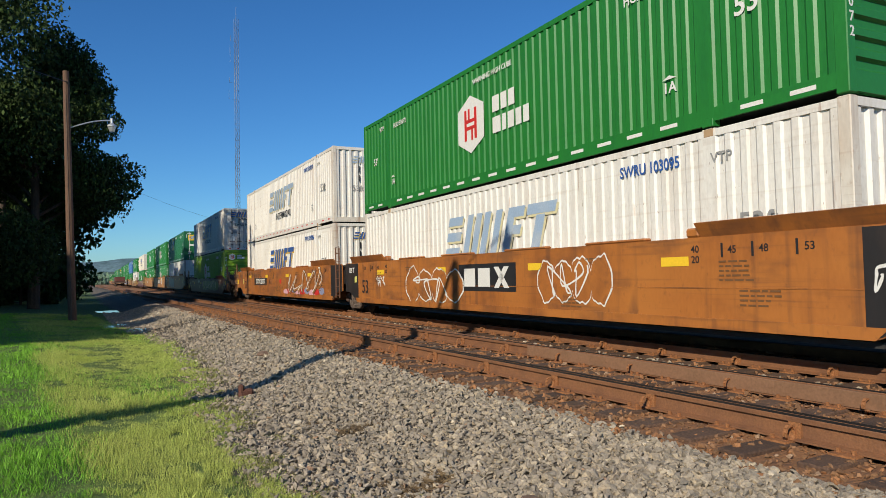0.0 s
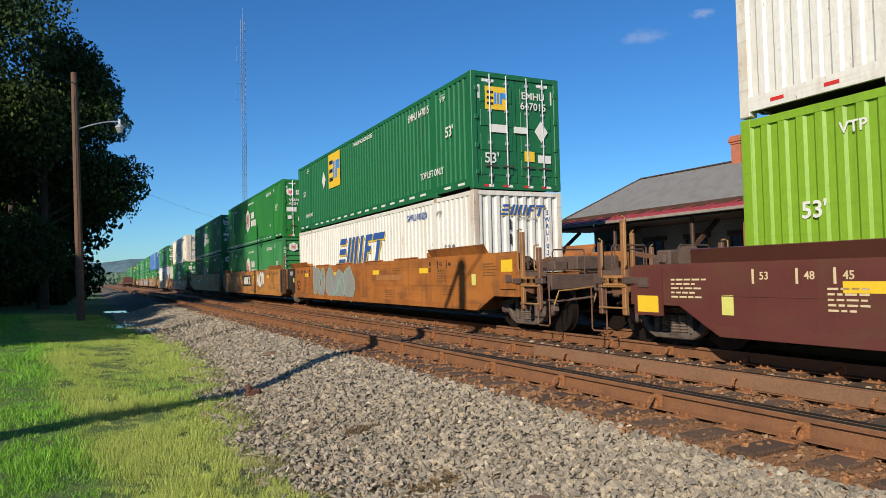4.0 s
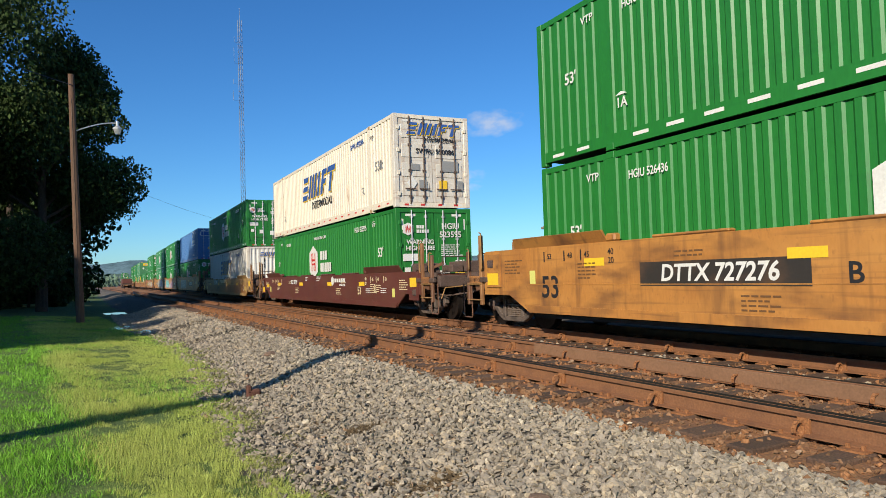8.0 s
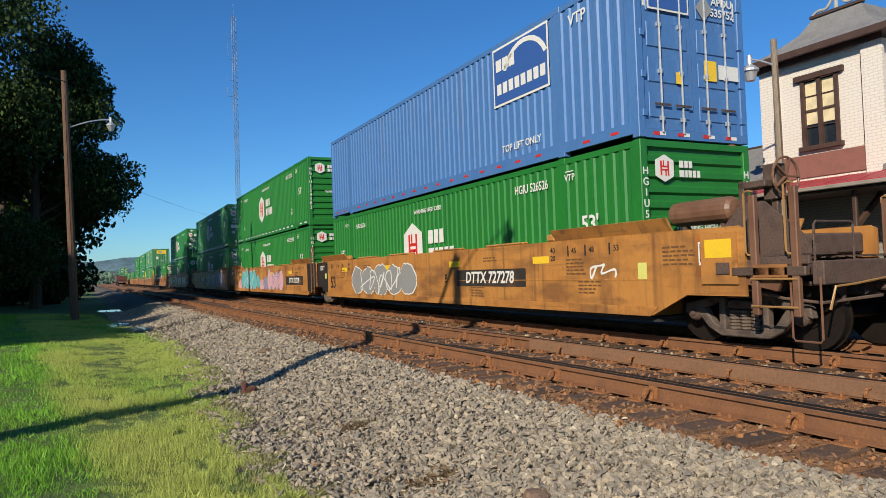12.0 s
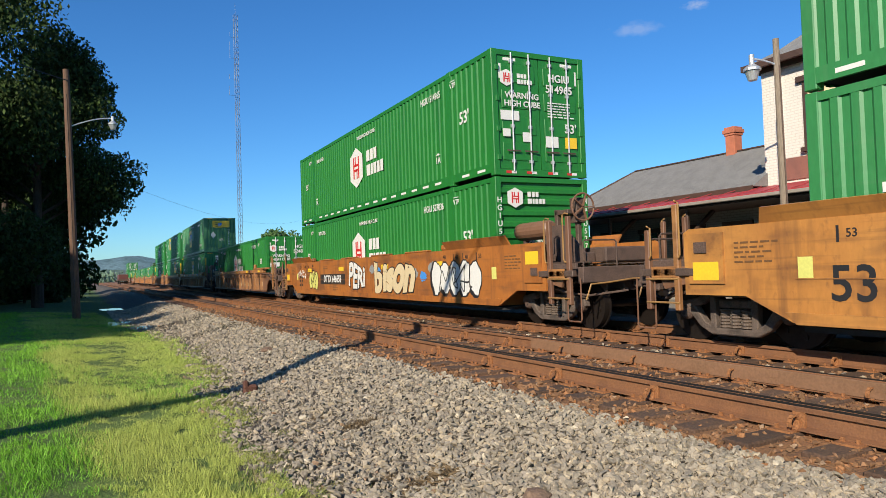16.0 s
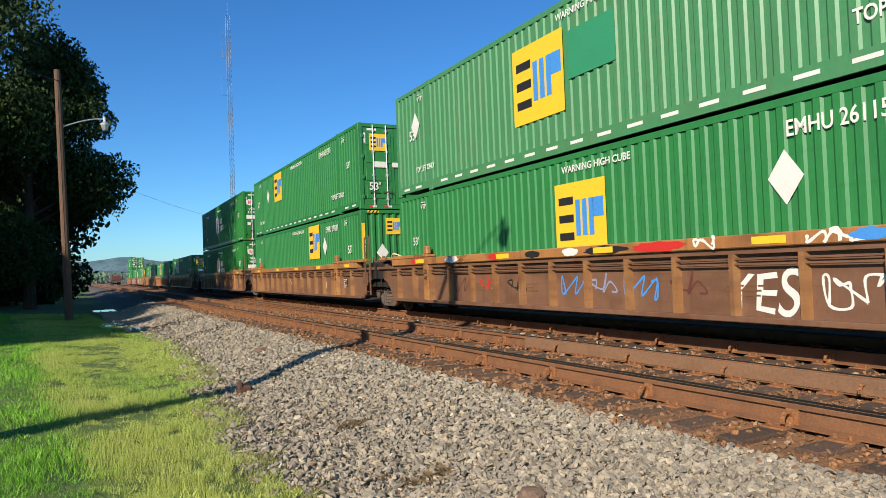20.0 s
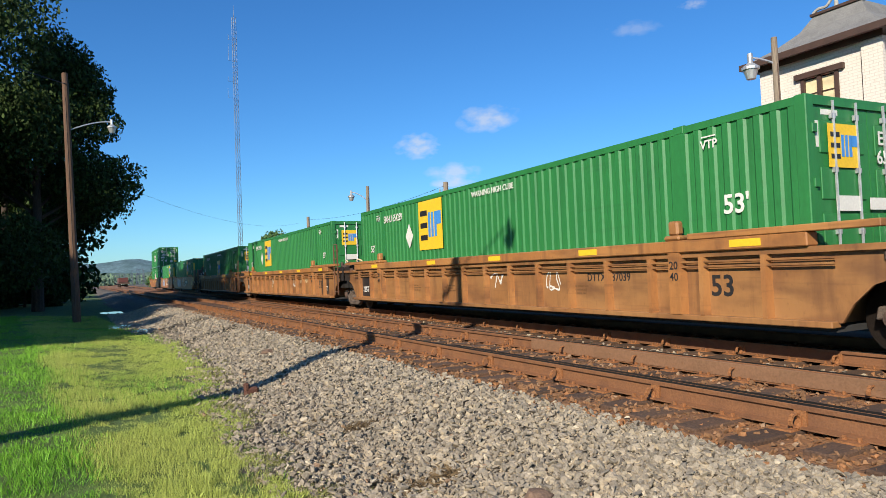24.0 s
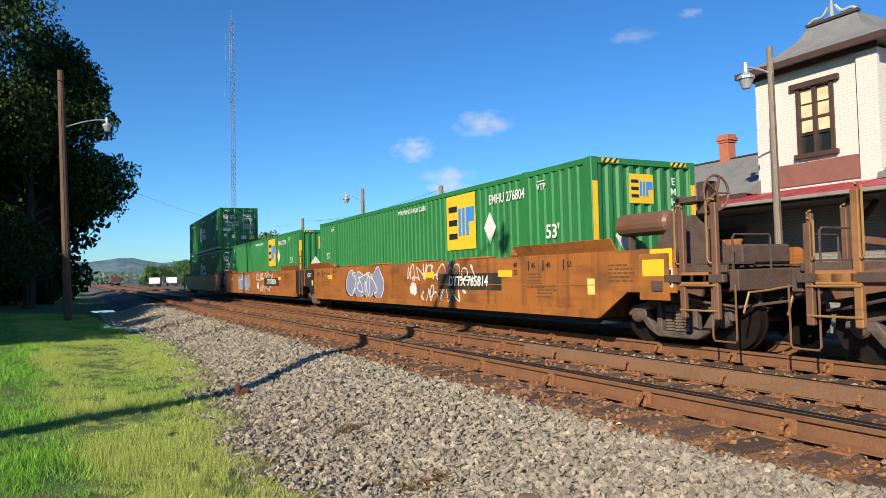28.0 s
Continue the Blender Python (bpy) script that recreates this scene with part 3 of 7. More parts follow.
stones("ballast", "grey crushed-stone ballast on the sloping shoulder", M["stone"], 62000, bank, 0.0285, 1, grow=lambda y: 1 + y * 0.02)
stones("grit", "fine grit scattered over trodden soil by the verge", M["stone"], 7000, fines, 0.012, 9)
stones("stained_ballast", "rust-stained crushed stone between the rails", M["rustone"], 19000, between, 0.027, 2, grow=lambda y: 1 + y * 0.03)
stones("oily_ballast", "dark crushed stone beneath the train, its shade in the colour", M["undershade"], 6000, beneath, 0.032, 5, grow=lambda y: 1 + y * 0.03)


def middle(rng):
    y = 2 + 24 * rng.random() ** 1.6
    return rng.uniform(6.95, 8.1 + FAR_TURN * y), y, True


stones("loose_ballast", "pale grey crushed stone between the two tracks", M["stone"], 4500, middle, 0.034, 4, grow=lambda y: 1 + y * 0.03)


def grassy(rng):
    y = 1.9 + 38 * rng.random() ** 2.4
    x = rng.uniform(-1.2 - y * 0.22, 2.3)
    edge = verge_edge(y)
    if x > edge + 0.2:
        return x, y, False
    bare = noise.noise((x * 2.1, y * 1.6, 9)) + 0.6 * noise.noise((x * 5.0, y * 4.0, 2)) > 0.36 - 0.22 * smooth(0.0, 1.2, x - 0.06 * y)
    keep = x < edge + rng.gauss(0, 0.07) and not (bare and rng.random() < 0.9)
    return x, y, keep


def lushness(x, y):
    """How far the verge is short green turf rather than pale seeding grass."""
    return smooth(-0.3, 0.6, 0.6 * noise.noise((x * 0.5, y * 0.35, 8)) + 1.1 * smooth(1.0, 0.15, x + 0.09 * y) + 0.25 * smooth(14, 24, y) - 0.1)


def pale_grass(rng):
    x, y, keep = grassy(rng)
    return x, y, keep and rng.random() > lushness(x, y)


def lush_grass(rng):
    x, y, keep = grassy(rng)
    return x, y, keep and rng.random() < lushness(x, y)


def grass(name, label, material, count, tall, wide, seed, area, lean=0.45):
    """Blades: single leaning slivers, and close by a bent pair."""
    rng = random.Random(seed)
    vs, fs = [], []
    while count > 0:
        x, y, keep = area(rng)
        if not keep:
            continue
        count -= 1
        tuft = noise.noise((x * 0.8, y * 0.8, 5)) + 0.7 * noise.noise((x * 4.5, y * 4.5, 3))
        z, h, a = ground_z(x, y) - 0.01, tall * rng.uniform(0.45, 1.2) * max(0.25, 0.85 + 0.9 * tuft), rng.uniform(0, 6.28)
        w = wide * rng.uniform(0.7, 1.4) * (1 + y * 0.06)
        dx, dy = math.cos(a) * w, math.sin(a) * w
        bx, by = rng.gauss(0, lean) * h, rng.gauss(0, lean) * h
        k = len(vs)
        if y < 5.0:
            vs += [(x - dx, y - dy, z), (x + dx, y + dy, z), (x + dx * 0.7 + bx * 0.35, y + dy * 0.7 + by * 0.35, z + h * 0.6), (x + bx, y + by, z + h)]
            fs += [(k, k + 1, k + 2), (k, k + 2, k + 3)]
        else:
            vs += [(x - dx, y - dy, z), (x + dx, y + dy, z), (x + bx, y + by, z + h)]
            fs += [(k, k + 1, k + 2)]
    me = bpy.data.meshes.new(name)
    me.from_pydata(vs, [], fs)
    return tagged(part(name, me, material), label, "grass", kind="stuff")


grass("grass", "sunlit uncut yellow-green grass on the verge", M["grass"], 250000, 0.082, 0.0013, 3, pale_grass, 0.3)
grass("turf", "short lush green turf on the verge", M["lush"], 185000, 0.075, 0.0026, 6, lush_grass, 0.45)


# ---- the train ----
SPEED = 14.7
L, HC, HALF = 16.4, 2.896, 8.2
WELL_Z, TOP_Z = 0.40, 3.325
CACHE = {}


def cached(key, make):
    if key not in CACHE:
        bm = make()
        me = bpy.data.meshes.new(key[0])
        bm.to_mesh(me)
        bm.free()
        me.materials.append(key[1])
        CACHE[key] = me
    return CACHE[key]


def put(name, mat_, key, make, parent, at=None, label=""):
    o = part(name, cached((name, mat_, key), make), None, parent, label)
    if at is not None:
        o.matrix_basis = at
    return o


def ribs(a, b, z0, z1, out, depth, pitch=0.252):
    """Outline of an upright corrugated sheet along one axis: list of (along, out)."""
    k = max(1, round((b - a) / pitch))
    p = (b - a) / k
    pts = []
    for i in range(k):
        s = a + i * p
        pts += [(s, out), (s + p * 0.36, out), (s + p * 0.5, out - depth), (s + p * 0.86, out - depth)]
    pts.append((b, out))
    return pts


def corrugated(a, b, z0, z1, out, depth, axis, pitch=0.252):
    bm = bmesh.new()
    rows = []
    for s, o in ribs(a, b, z0, z1, out, depth, pitch):
        xy = (o, s) if axis == "y" else (s, o)
        rows.append((bm.verts.new((*xy, z0)), bm.verts.new((*xy, z1))))
    for p, q in zip(rows, rows[1:]):
        bm.faces.new((p[0], q[0], q[1], p[1]))
    return bm


def lying(w, z0, z1, out, depth, pitch=0.26):
    """A sheet with level corrugations across an end wall that faces -y."""
    bm = bmesh.new()
    rows = [(bm.verts.new((-w, -o, s)), bm.verts.new((w, -o, s))) for s, o in ribs(z0, z1, 0, 0, out, depth, pitch)]
    for p, q in zip(rows, rows[1:]):
        bm.faces.new((p[0], p[1], q[1], q[0]))
    return bm


SIDE = Matrix(((0, 0, -1, 0), (-1, 0, 0, 0), (0, 1, 0, 0), (0, 0, 0, 1)))   # writing on the side that faces -x
END = Matrix(((1, 0, 0, 0), (0, 0, -1, 0), (0, 1, 0, 0), (0, 0, 0, 1)))     # writing on the end that faces -y


def text_mesh(body, size, material, bold=0.0, skew=0.0, warp=0.0):
    key = ("writing", material, body, size, bold, skew, warp)
    if key not in CACHE:
        cu = bpy.data.curves.new("writing", "FONT")
        cu.body, cu.size, cu.offset, cu.extrude, cu.shear = body, size, bold, 0.0015, skew
        cu.align_x, cu.align_y, cu.resolution_u = "CENTER", "CENTER", 6 if warp else 3
        ob = bpy.data.objects.new("writing", cu)
        scene.collection.objects.link(ob)
        me = bpy.data.meshes.new_from_object(ob)
        me.name = "writing"
        if warp:
            ph = sum(map(ord, body)) * 0.7
            for v in me.vertices:
                x, y, h = v.co.x, v.co.y, v.co.y / size
                v.co.y = y * (1 + warp * math.sin(3.1 * x / size + ph)) + warp * 0.35 * size * math.sin(2.2 * x / size + ph * 1.7)
                v.co.x = x + warp * size * (0.7 * h * math.sin(1.9 * x / size + ph) + 0.35 * math.sin(6.0 * h + x / size))
        me.materials.clear()
        me.materials.append(material)
        bpy.data.objects.remove(ob)
        bpy.data.curves.remove(cu)
        CACHE[key] = me
    return CACHE[key]


def write(parent, body, size, material, face, u, v, out, bold=0.0, skew=0.0, name="writing", wide=1.0):
    """Letters on a face: u along the reading direction, v up, out from the thing's centre."""
    o = part(name, text_mesh(body, size, M[material], bold, skew), None, parent)
    o.matrix_basis = face @ Matrix.Translation((u, v, out)) @ Matrix.Diagonal((wide, 1, 1, 1))
    return o


def flat(parent, outline, material, face, u, v, out, name="marking", thick=0.003, label=""):
    """A painted shape as a thin plate on a face."""
    o = part(name, extrude(outline, "z", 0, thick), M[material], parent, label)
    o.matrix_basis = face @ Matrix.Translation((u, v, out))
    return o


def rect(w, h, skew=0.0):
    return [(-w / 2 - skew * h / 2, -h / 2), (w / 2 - skew * h / 2, -h / 2), (w / 2 + skew * h / 2, h / 2), (-w / 2 + skew * h / 2, h / 2)]


def shapes(parent, outlines, material, face, u, v, out, name="marking"):
    """Several painted shapes of one mark in one thin mesh."""
    bm = bmesh.new()
    for o in outlines:
        lo = [bm.verts.new((x, y, 0.0)) for x, y in o]
        hi = [bm.verts.new((x, y, 0.003)) for x, y in o]
        bm.faces.new(hi)
        for i in range(len(o)):
            bm.faces.new((lo[i], lo[(i + 1) % len(o)], hi[(i + 1) % len(o)], hi[i]))
    ob = part(name, bm, M[material], parent)
    ob.matrix_basis = face @ Matrix.Translation((u, v, out))
    return ob


def moved(outline, dx, dy):
    return [(x + dx, y + dy) for x, y in outline]


def emblem(parent, face, u, v, out, s):
    """White six-sided badge with a red barred sign, and two rows of white blocks beside it."""
    hexa = [(0, 0.58), (0.52, 0.33), (0.52, -0.33), (0, -0.58), (-0.52, -0.33), (-0.52, 0.33)]
    flat(parent, [(x * s, y * s) for x, y in hexa], "white_mark", face, u, v, out, "badge")
    red = [moved(rect(0.09 * s, 0.62 * s), dx * s, 0) for dx in (-0.2, 0.2)] + [moved(rect(0.07 * s, 0.26 * s), dx * s, dy * s) for dx, dy in ((-0.06, 0.19), (0.06, -0.19))]
    red += [moved(rect(0.32 * s, 0.07 * s), 0, dy * s) for dy in (0.07, -0.07)]
    shapes(parent, red, "red_mark", face, u, v, out + 0.004, "badge_sign")
    rows = []
    for dy, widths in ((0.2, (0.24, 0.2, 0.2)), (-0.2, (0.28, 0.13, 0.2, 0.18, 0.18))):
        x = 0.84
        for w in widths:
            rows.append(moved(rect(w * s, 0.3 * s), (x + w / 2) * s, dy * s))
            x += w + 0.06
    shapes(parent, rows, "white_mark", face, u, v, out, "name_block")


def slant(parent, face, u, v, out, s, under=True, tone="swift_blue", edge="yellow"):
    """Five leaning blue blocks with a yellow edge, and the word below."""
    def blocks(dx, dy):
        k = 0.35
        b = [moved(rect(0.66 * s, 0.2 * s, k), (-1.62 + 0.1 * v) * s, v * 0.35 * s) for v in (-1, 0, 1)]
        b += [moved(rect(0.24 * s, 0.9 * s, k), u * s, 0) for u in (-0.95, -0.58, -0.21, 0.24)]
        b += [moved(rect(0.26 * s, 0.9 * s, k), 0.72 * s, 0), moved(rect(0.36 * s, 0.2 * s, k), 1.12 * s, 0.35 * s), moved(rect(0.28 * s, 0.18 * s, k), 1.0 * s, 0)]
        b += [moved(rect(0.28 * s, 0.68 * s, k), 1.72 * s, -0.11 * s), moved(rect(0.92 * s, 0.2 * s, k), 1.86 * s, 0.35 * s)]
        return [moved(o, dx, dy) for o in b]
    shapes(parent, blocks(0.05 * s, -0.05 * s), edge, face, u, v, out, "name_edge")
    shapes(parent, blocks(0, 0), tone, face, u, v, out + 0.004, "name_block")
    if under:
        write(parent, "INTERMODAL", 0.42 * s, "dark", face, u + 0.55 * s, v - 0.77 * s, out, 0.004)


def square(parent, face, u, v, out, s, card="yellow"):
    """Yellow card with black and blue blocks."""
    flat(parent, rect(s, s * 0.92), card, face, u, v, out, "name_card")
    shapes(parent, [moved(rect(0.3 * s, 0.1 * s), -0.27 * s, dy * s) for dy in (0.23, 0, -0.23)], "dark", face, u, v, out + 0.004, "name_block")
    b = [moved(rect(0.09 * s, 0.46 * s), dx * s, 0) for dx in (-0.03, 0.1, 0.23)] + [moved(rect(0.2 * s, 0.24 * s), 0.36 * s, 0.11 * s)]
    shapes(parent, b, "sky_blue", face, u, v, out + 0.004, "name_block")


def diamond(parent, face, u, v, out, s=0.36):
    flat(parent, [(0, s), (s * 0.72, 0), (0, -s), (-s * 0.72, 0)], "white_mark", face, u, v, out, "placard")


def container(colour, end, brand, upper, number, group, label):
    """A 53-foot box: posts, rails, corrugated walls, roof, castings; doors or a wall on the end that leads."""
    m = M[colour]
    t = thing("container", label, "container", None, group)
    pale = colour in ("white", "cream")
    trim = M["castrust"] if pale else m
    posts = M["rustwhite"] if pale else m
    for sx in (-1, 1):
        for k, (a, b) in enumerate(((-HALF + 0.16, -6.2), (-5.98, 5.98), (6.2, HALF - 0.16))):
            put("side_panel", m, (sx, k), lambda: corrugated(a, b, 0.26, HC - 0.1, sx * 1.288, sx * 0.027, "y"), t)
        for k, (a, b, z) in enumerate(((-HALF + 0.1, -6.2, 0.07), (-5.98, 5.98, 0.025), (6.2, HALF - 0.1, 0.07))):
            put("bottom_rail", m, (sx, k), lambda: boxes((min(sx * 1.24, sx * 1.295), max(sx * 1.24, sx * 1.295), a, b, z, 0.27)), t)
        put("top_rail", m, sx, lambda: boxes((min(sx * 1.22, sx * 1.293), max(sx * 1.22, sx * 1.293), -HALF + 0.1, HALF - 0.1, HC - 0.12, HC - 0.015)), t)
        for y in (-6.09, 6.09):
            put("lifting_post", m, sx, lambda: boxes((min(sx * 1.2, sx * 1.297), max(sx * 1.2, sx * 1.297), -0.11, 0.11, 0.0, HC)), t, pose(0, y, 0))
            for z in (0.0, HC - 0.12):
                put("corner_casting", trim, 0, lambda: boxes((-0.08, 0.08, -0.09, 0.09, 0, 0.12), bevel=0.008), t, pose(sx * 1.222, y, z))
        for sy in (-1, 1):
            put("corner_post", posts, (sx, sy), lambda: boxes((min(sx * 1.14, sx * 1.297), max(sx * 1.14, sx * 1.297), min(sy * (HALF - 0.17), sy * HALF), max(sy * (HALF - 0.17), sy * HALF), 0.0, HC), bevel=0.012), t)
    put("roof_panel", m, 0, lambda: corrugated_roof(), t)
    put("floor_frame", M["plain_dark"], 0, lambda: boxes((-1.2, 1.2, -HALF + 0.1, HALF - 0.1, 0.12, 0.24)), t)
    tape = []
    for k in range(21):
        y = -7.6 + k * 0.76
        if abs(abs(y) - 6.09) > 0.3:
            tape.append(moved(rect(*((0.2, 0.05) if colour in ("white", "cream", "blue") else (0.36, 0.06))), y, 0.16))
    if upper:
        tagged(shapes(t, tape, "red_mark" if colour in ("white", "cream", "blue") else "white_mark", SIDE, 0, 0, 1.2955, "reflective_tape"), kind="stuff")
    put("far_wall", m, 0, lambda: corrugated(-1.15, 1.15, 0.1, HC - 0.05, HALF - 0.02, 0.036, "x"), t)
    if end == "door":
        doors(t, m, colour)
    else:
        put("end_wall", m, end, lambda: lying(1.15, 0.2, HC - 0.1, HALF - 0.02, 0.05) if end == "level" else flip(corrugated(-1.15, 1.15, 0.2, HC - 0.1, -HALF + 0.02, -0.045, "x", 0.25)), t)
        put("end_sill", posts, 0, lambda: boxes((-1.15, 1.15, -HALF, -HALF + 0.1, 0.02, 0.2)), t)
        put("end_header", m, 0, lambda: boxes((-1.15, 1.15, -HALF, -HALF + 0.1, HC - 0.12, HC - 0.01)), t)
    brand(t, end, upper, number)
    return t


def flip(bm):
    bmesh.ops.reverse_faces(bm, faces=bm.faces)
    return bm


def corrugated_roof():
    bm = bmesh.new()
    rows = [(bm.verts.new((-1.23, s, o)), bm.verts.new((1.23, s, o))) for s, o in ribs(-HALF + 0.1, HALF - 0.1, 0, 0, HC - 0.02, 0.02, 0.4)]
    for p, q in zip(rows, rows[1:]):
        bm.faces.new((p[0], p[1], q[1], q[0]))
    return bm


def doors(t, m, colour):
    """Two hinged leaves with pressed panels, four lock bars, handles, hinges."""
    dm = M["rustwhite"] if colour in ("white", "cream") else m
    for s in (-1, 1):
        def leaf():
            bm = boxes((min(0.01 * s, 1.14 * s), max(0.01 * s, 1.14 * s), -HALF + 0.03, -HALF + 0.07, 0.16, HC - 0.12))
            return bm
        d = put("door", dm, s, leaf, t)
        for z in (0.35, 0.95, 1.55, 2.15):
            put("door_panel", dm, s, lambda: boxes((min(0.12 * s, 1.04 * s), max(0.12 * s, 1.04 * s), -HALF + 0.012, -HALF + 0.03, 0, 0.42), bevel=0.01), d, pose(0, 0, z))
        for x in (0.3, 0.78):
            def lock():
                bm = bmesh.new()
                rod(bm, (0, 0, 0.1), (0, 0, HC - 0.06), 0.02, 6)
                for z in (0.3, 1.1, 1.9, 2.6):
                    box(bm, -0.045, 0.045, -0.01, 0.03, z, z + 0.07)
                return bm
            put("lock_bar", M["gal"] if colour not in ("white", "cream") else M["steel"], 0, lock, d, pose(s * x, -HALF - 0.015, 0))
            put("handle", M["steel"], 0, lambda: boxes((-0.02, 0.34, -0.015, 0.0, 0.0, 0.035)), d, pose(s * x - 0.16, -HALF - 0.03, 0.55))
        for z in (0.35, 1.0, 1.7, 2.4):
            put("hinge", m, 0, lambda: boxes((-0.05, 0.05, -0.02, 0.03, 0, 0.12), bevel=0.008), d, pose(s * 1.16, -HALF, z))
    put("door_header", m, 0, lambda: boxes((-1.15, 1.15, -HALF, -HALF + 0.1, HC - 0.13, HC - 0.01)), t)
    put("door_sill", m, 0, lambda: boxes((-1.15, 1.15, -HALF, -HALF + 0.1, 0.0, 0.15)), t)
    for x in (-0.85, -0.3, 0.3, 0.85):
        flat(t, rect(0.14, 0.06), "red_mark", END, x - 0.07, 0.08, HALF + 0.002, "reflector")
        flat(t, rect(0.14, 0.06), "white_mark", END, x + 0.07, 0.08, HALF + 0.002, "reflector")
    for x in (-0.8, 0.8):
        flat(t, rect(0.34, 0.07), "white_mark", END, x, HC - 0.21, HALF - 0.028, "reflector")
        flat(t, rect(0.06, 0.34), "white_mark", END, x * 1.33, HC - 0.5, HALF - 0.028, "reflector")


O = 1.2985     # just proud of the side sheets
E_ = HALF - 0.008


def hub(t, end, upper, number):
    emblem(t, SIDE, -0.95, 1.5, O, 1.2)
    write(t, "WARNING HIGH CUBE", 0.165, "white_mark", SIDE, 0.03, 2.47, O, 0.003)
    write(t, number, 0.25, "white_mark", SIDE, 5.0, 2.46, O, 0.004, wide=0.85)
    write(t, number, 0.2, "white_mark", SIDE, -5.2, 2.42, O, 0.003, wide=0.8)
    write(t, "53'", 0.42, "white_mark", SIDE, 6.85, 1.58, O, 0.008)
    write(t, "53'", 0.3, "white_mark", SIDE, -7.14, 1.55, O, 0.006)
    write(t, "VTP", 0.18, "white_mark", SIDE, 6.3, 2.5, O, 0.003)
    shapes(t, [moved(rect(0.26, 0.02), 6.3, 2.62)], "white_mark", SIDE, 0, 0, O, "overline")
    write(t, "VTP", 0.2, "white_mark", SIDE, -6.6, 2.5, O, 0.003)
    if upper:
        for u in (5.37, -5.75):
            write(t, "1A", 0.24, "white_mark", SIDE, u, 0.76, O, 0.004)
            shapes(t, [[(u - 0.15, 0.9), (u + 0.15, 0.9), (u, 0.96)]], "white_mark", SIDE, 0, 0, O, "arrow")
    if end == "door":
        emblem(t, END, -0.9, 2.25, HALF - 0.005, 0.34)
        write(t, "WARNING\nHIGH CUBE", 0.19, "white_mark", END, -0.5, 1.75, HALF + 0.012, 0.004)
        write(t, number[:4] + "\n" + number[5:], 0.26, "white_mark", END, 0.55, 2.2, HALF + 0.012, 0.004)
        write(t, "53'", 0.3, "white_mark", END, 0.85, 1.15, HALF + 0.012, 0.004)
        for x, z, w, h in ((-0.85, 1.38, 0.5, 0.22), (-0.95, 0.98, 0.2, 0.18), (-0.4, 0.9, 0.24, 0.22), (0.3, 0.82, 0.36, 0.26)):
            flat(t, rect(w, h), "white_mark", END, x, z, HALF + 0.012, "label_plate")
        rows_of_print(t, "white_mark", 0.55, 1.42, 6, 0.7, HALF + 0.012, END)
        flat(t, rect(0.34, 0.26), "yellow", END, 0.85, 0.82, HALF + 0.012, "label_plate")
    else:
        emblem(t, END, -0.78, 2.42, HALF + 0.002, 0.4)
        for x in (-1.2, 1.2):
            write(t, "\n".join(number.replace(" ", "")), 0.18, "white_mark", END, x, 1.55, HALF + 0.002, 0.003)
        write(t, "WARNING HIGH CUBE", 0.13, "white_mark", END, 0.1, 1.42, HALF + 0.002, 0.003)
        write(t, "53'", 0.3, "white_mark", END, 0.1, 0.8, HALF + 0.002, 0.003)


def swift(t, end, upper, number):
    old = number in ("SWRU 103095", "SWRU 103004")
    slant(t, SIDE, -0.15, 1.78, O, 1.08, True, *(("palesky", "paleyellow") if old else ()))
    write(t, "53ft", 0.44, "grey", SIDE, 6.9, 1.45, O, 0.006)
    write(t, number, 0.26, "swift_blue", SIDE, 4.85, 2.5, O, 0.004, wide=0.85)
    write(t, "VTP", 0.22, "grey", SIDE, 6.3, 2.45, O, 0.003)
    for u in (5.37, -5.8):
        write(t, "1A", 0.24, "grey", SIDE, u, 0.76, O, 0.003)
        shapes(t, [[(u - 0.15, 0.9), (u + 0.15, 0.9), (u, 0.96)]], "grey", SIDE, 0, 0, O, "arrow")
    if end == "door":
        slant(t, END, 0.0, 2.45, HALF + 0.012, 0.42)
        write(t, number, 0.22, "dark", END, 0.1, 1.75, HALF + 0.012, 0.004)
        diamond(t, END, -0.72, 0.75, HALF + 0.012, 0.24)
        flat(t, rect(0.28, 0.3), "yellow", END, 0.35, 0.7, HALF + 0.012, "label_plate")
        for x, z, w, h in ((0.6, 1.3, 0.6, 0.34), (-0.35, 0.7, 0.26, 0.3), (-0.6, 1.25, 0.3, 0.2), (0.95, 0.7, 0.2, 0.3)):
            flat(t, rect(w, h), "grey", END, x, z, HALF + 0.012, "label_plate")
    else:
        slant(t, END, 0.1, 2.42, HALF - 0.018, 0.3, False, *(("palesky", "paleyellow") if old else ()))
        write(t, "INTERMODAL", 0.1, "grey", END, 0.25, 2.2, HALF - 0.018, 0.001)
        write(t, "\n".join(number.replace(" ", "")), 0.17, "swift_blue", END, 0.85, 1.6, HALF - 0.018, 0.003)
        shapes(t, [moved(rect(0.05, 0.26), -0.25, z) for z in (2.05, 1.7)], "dark", END, 0, 0, HALF - 0.018, "vent")
        write(t, "53ft", 0.3, "grey", END, -0.3, 0.6 if not upper else 1.3, HALF - 0.018, 0.003)


def emp_at(card, dia, num, five, v=2.08, s=1.45, patch=False):
    """A box lettered like `emp`, its marks at the given places along the side."""
    def marks(t, end, upper, number):
        square(t, SIDE, card, v, O, s)
        diamond(t, SIDE, dia, 1.85, O)
        write(t, "WARNING HIGH CUBE", 0.18, "white_mark", SIDE, 0.45, 2.6, O, 0.003)
        write(t, number, 0.3, "white_mark", SIDE, num, 2.46, O, 0.004, wide=0.8)
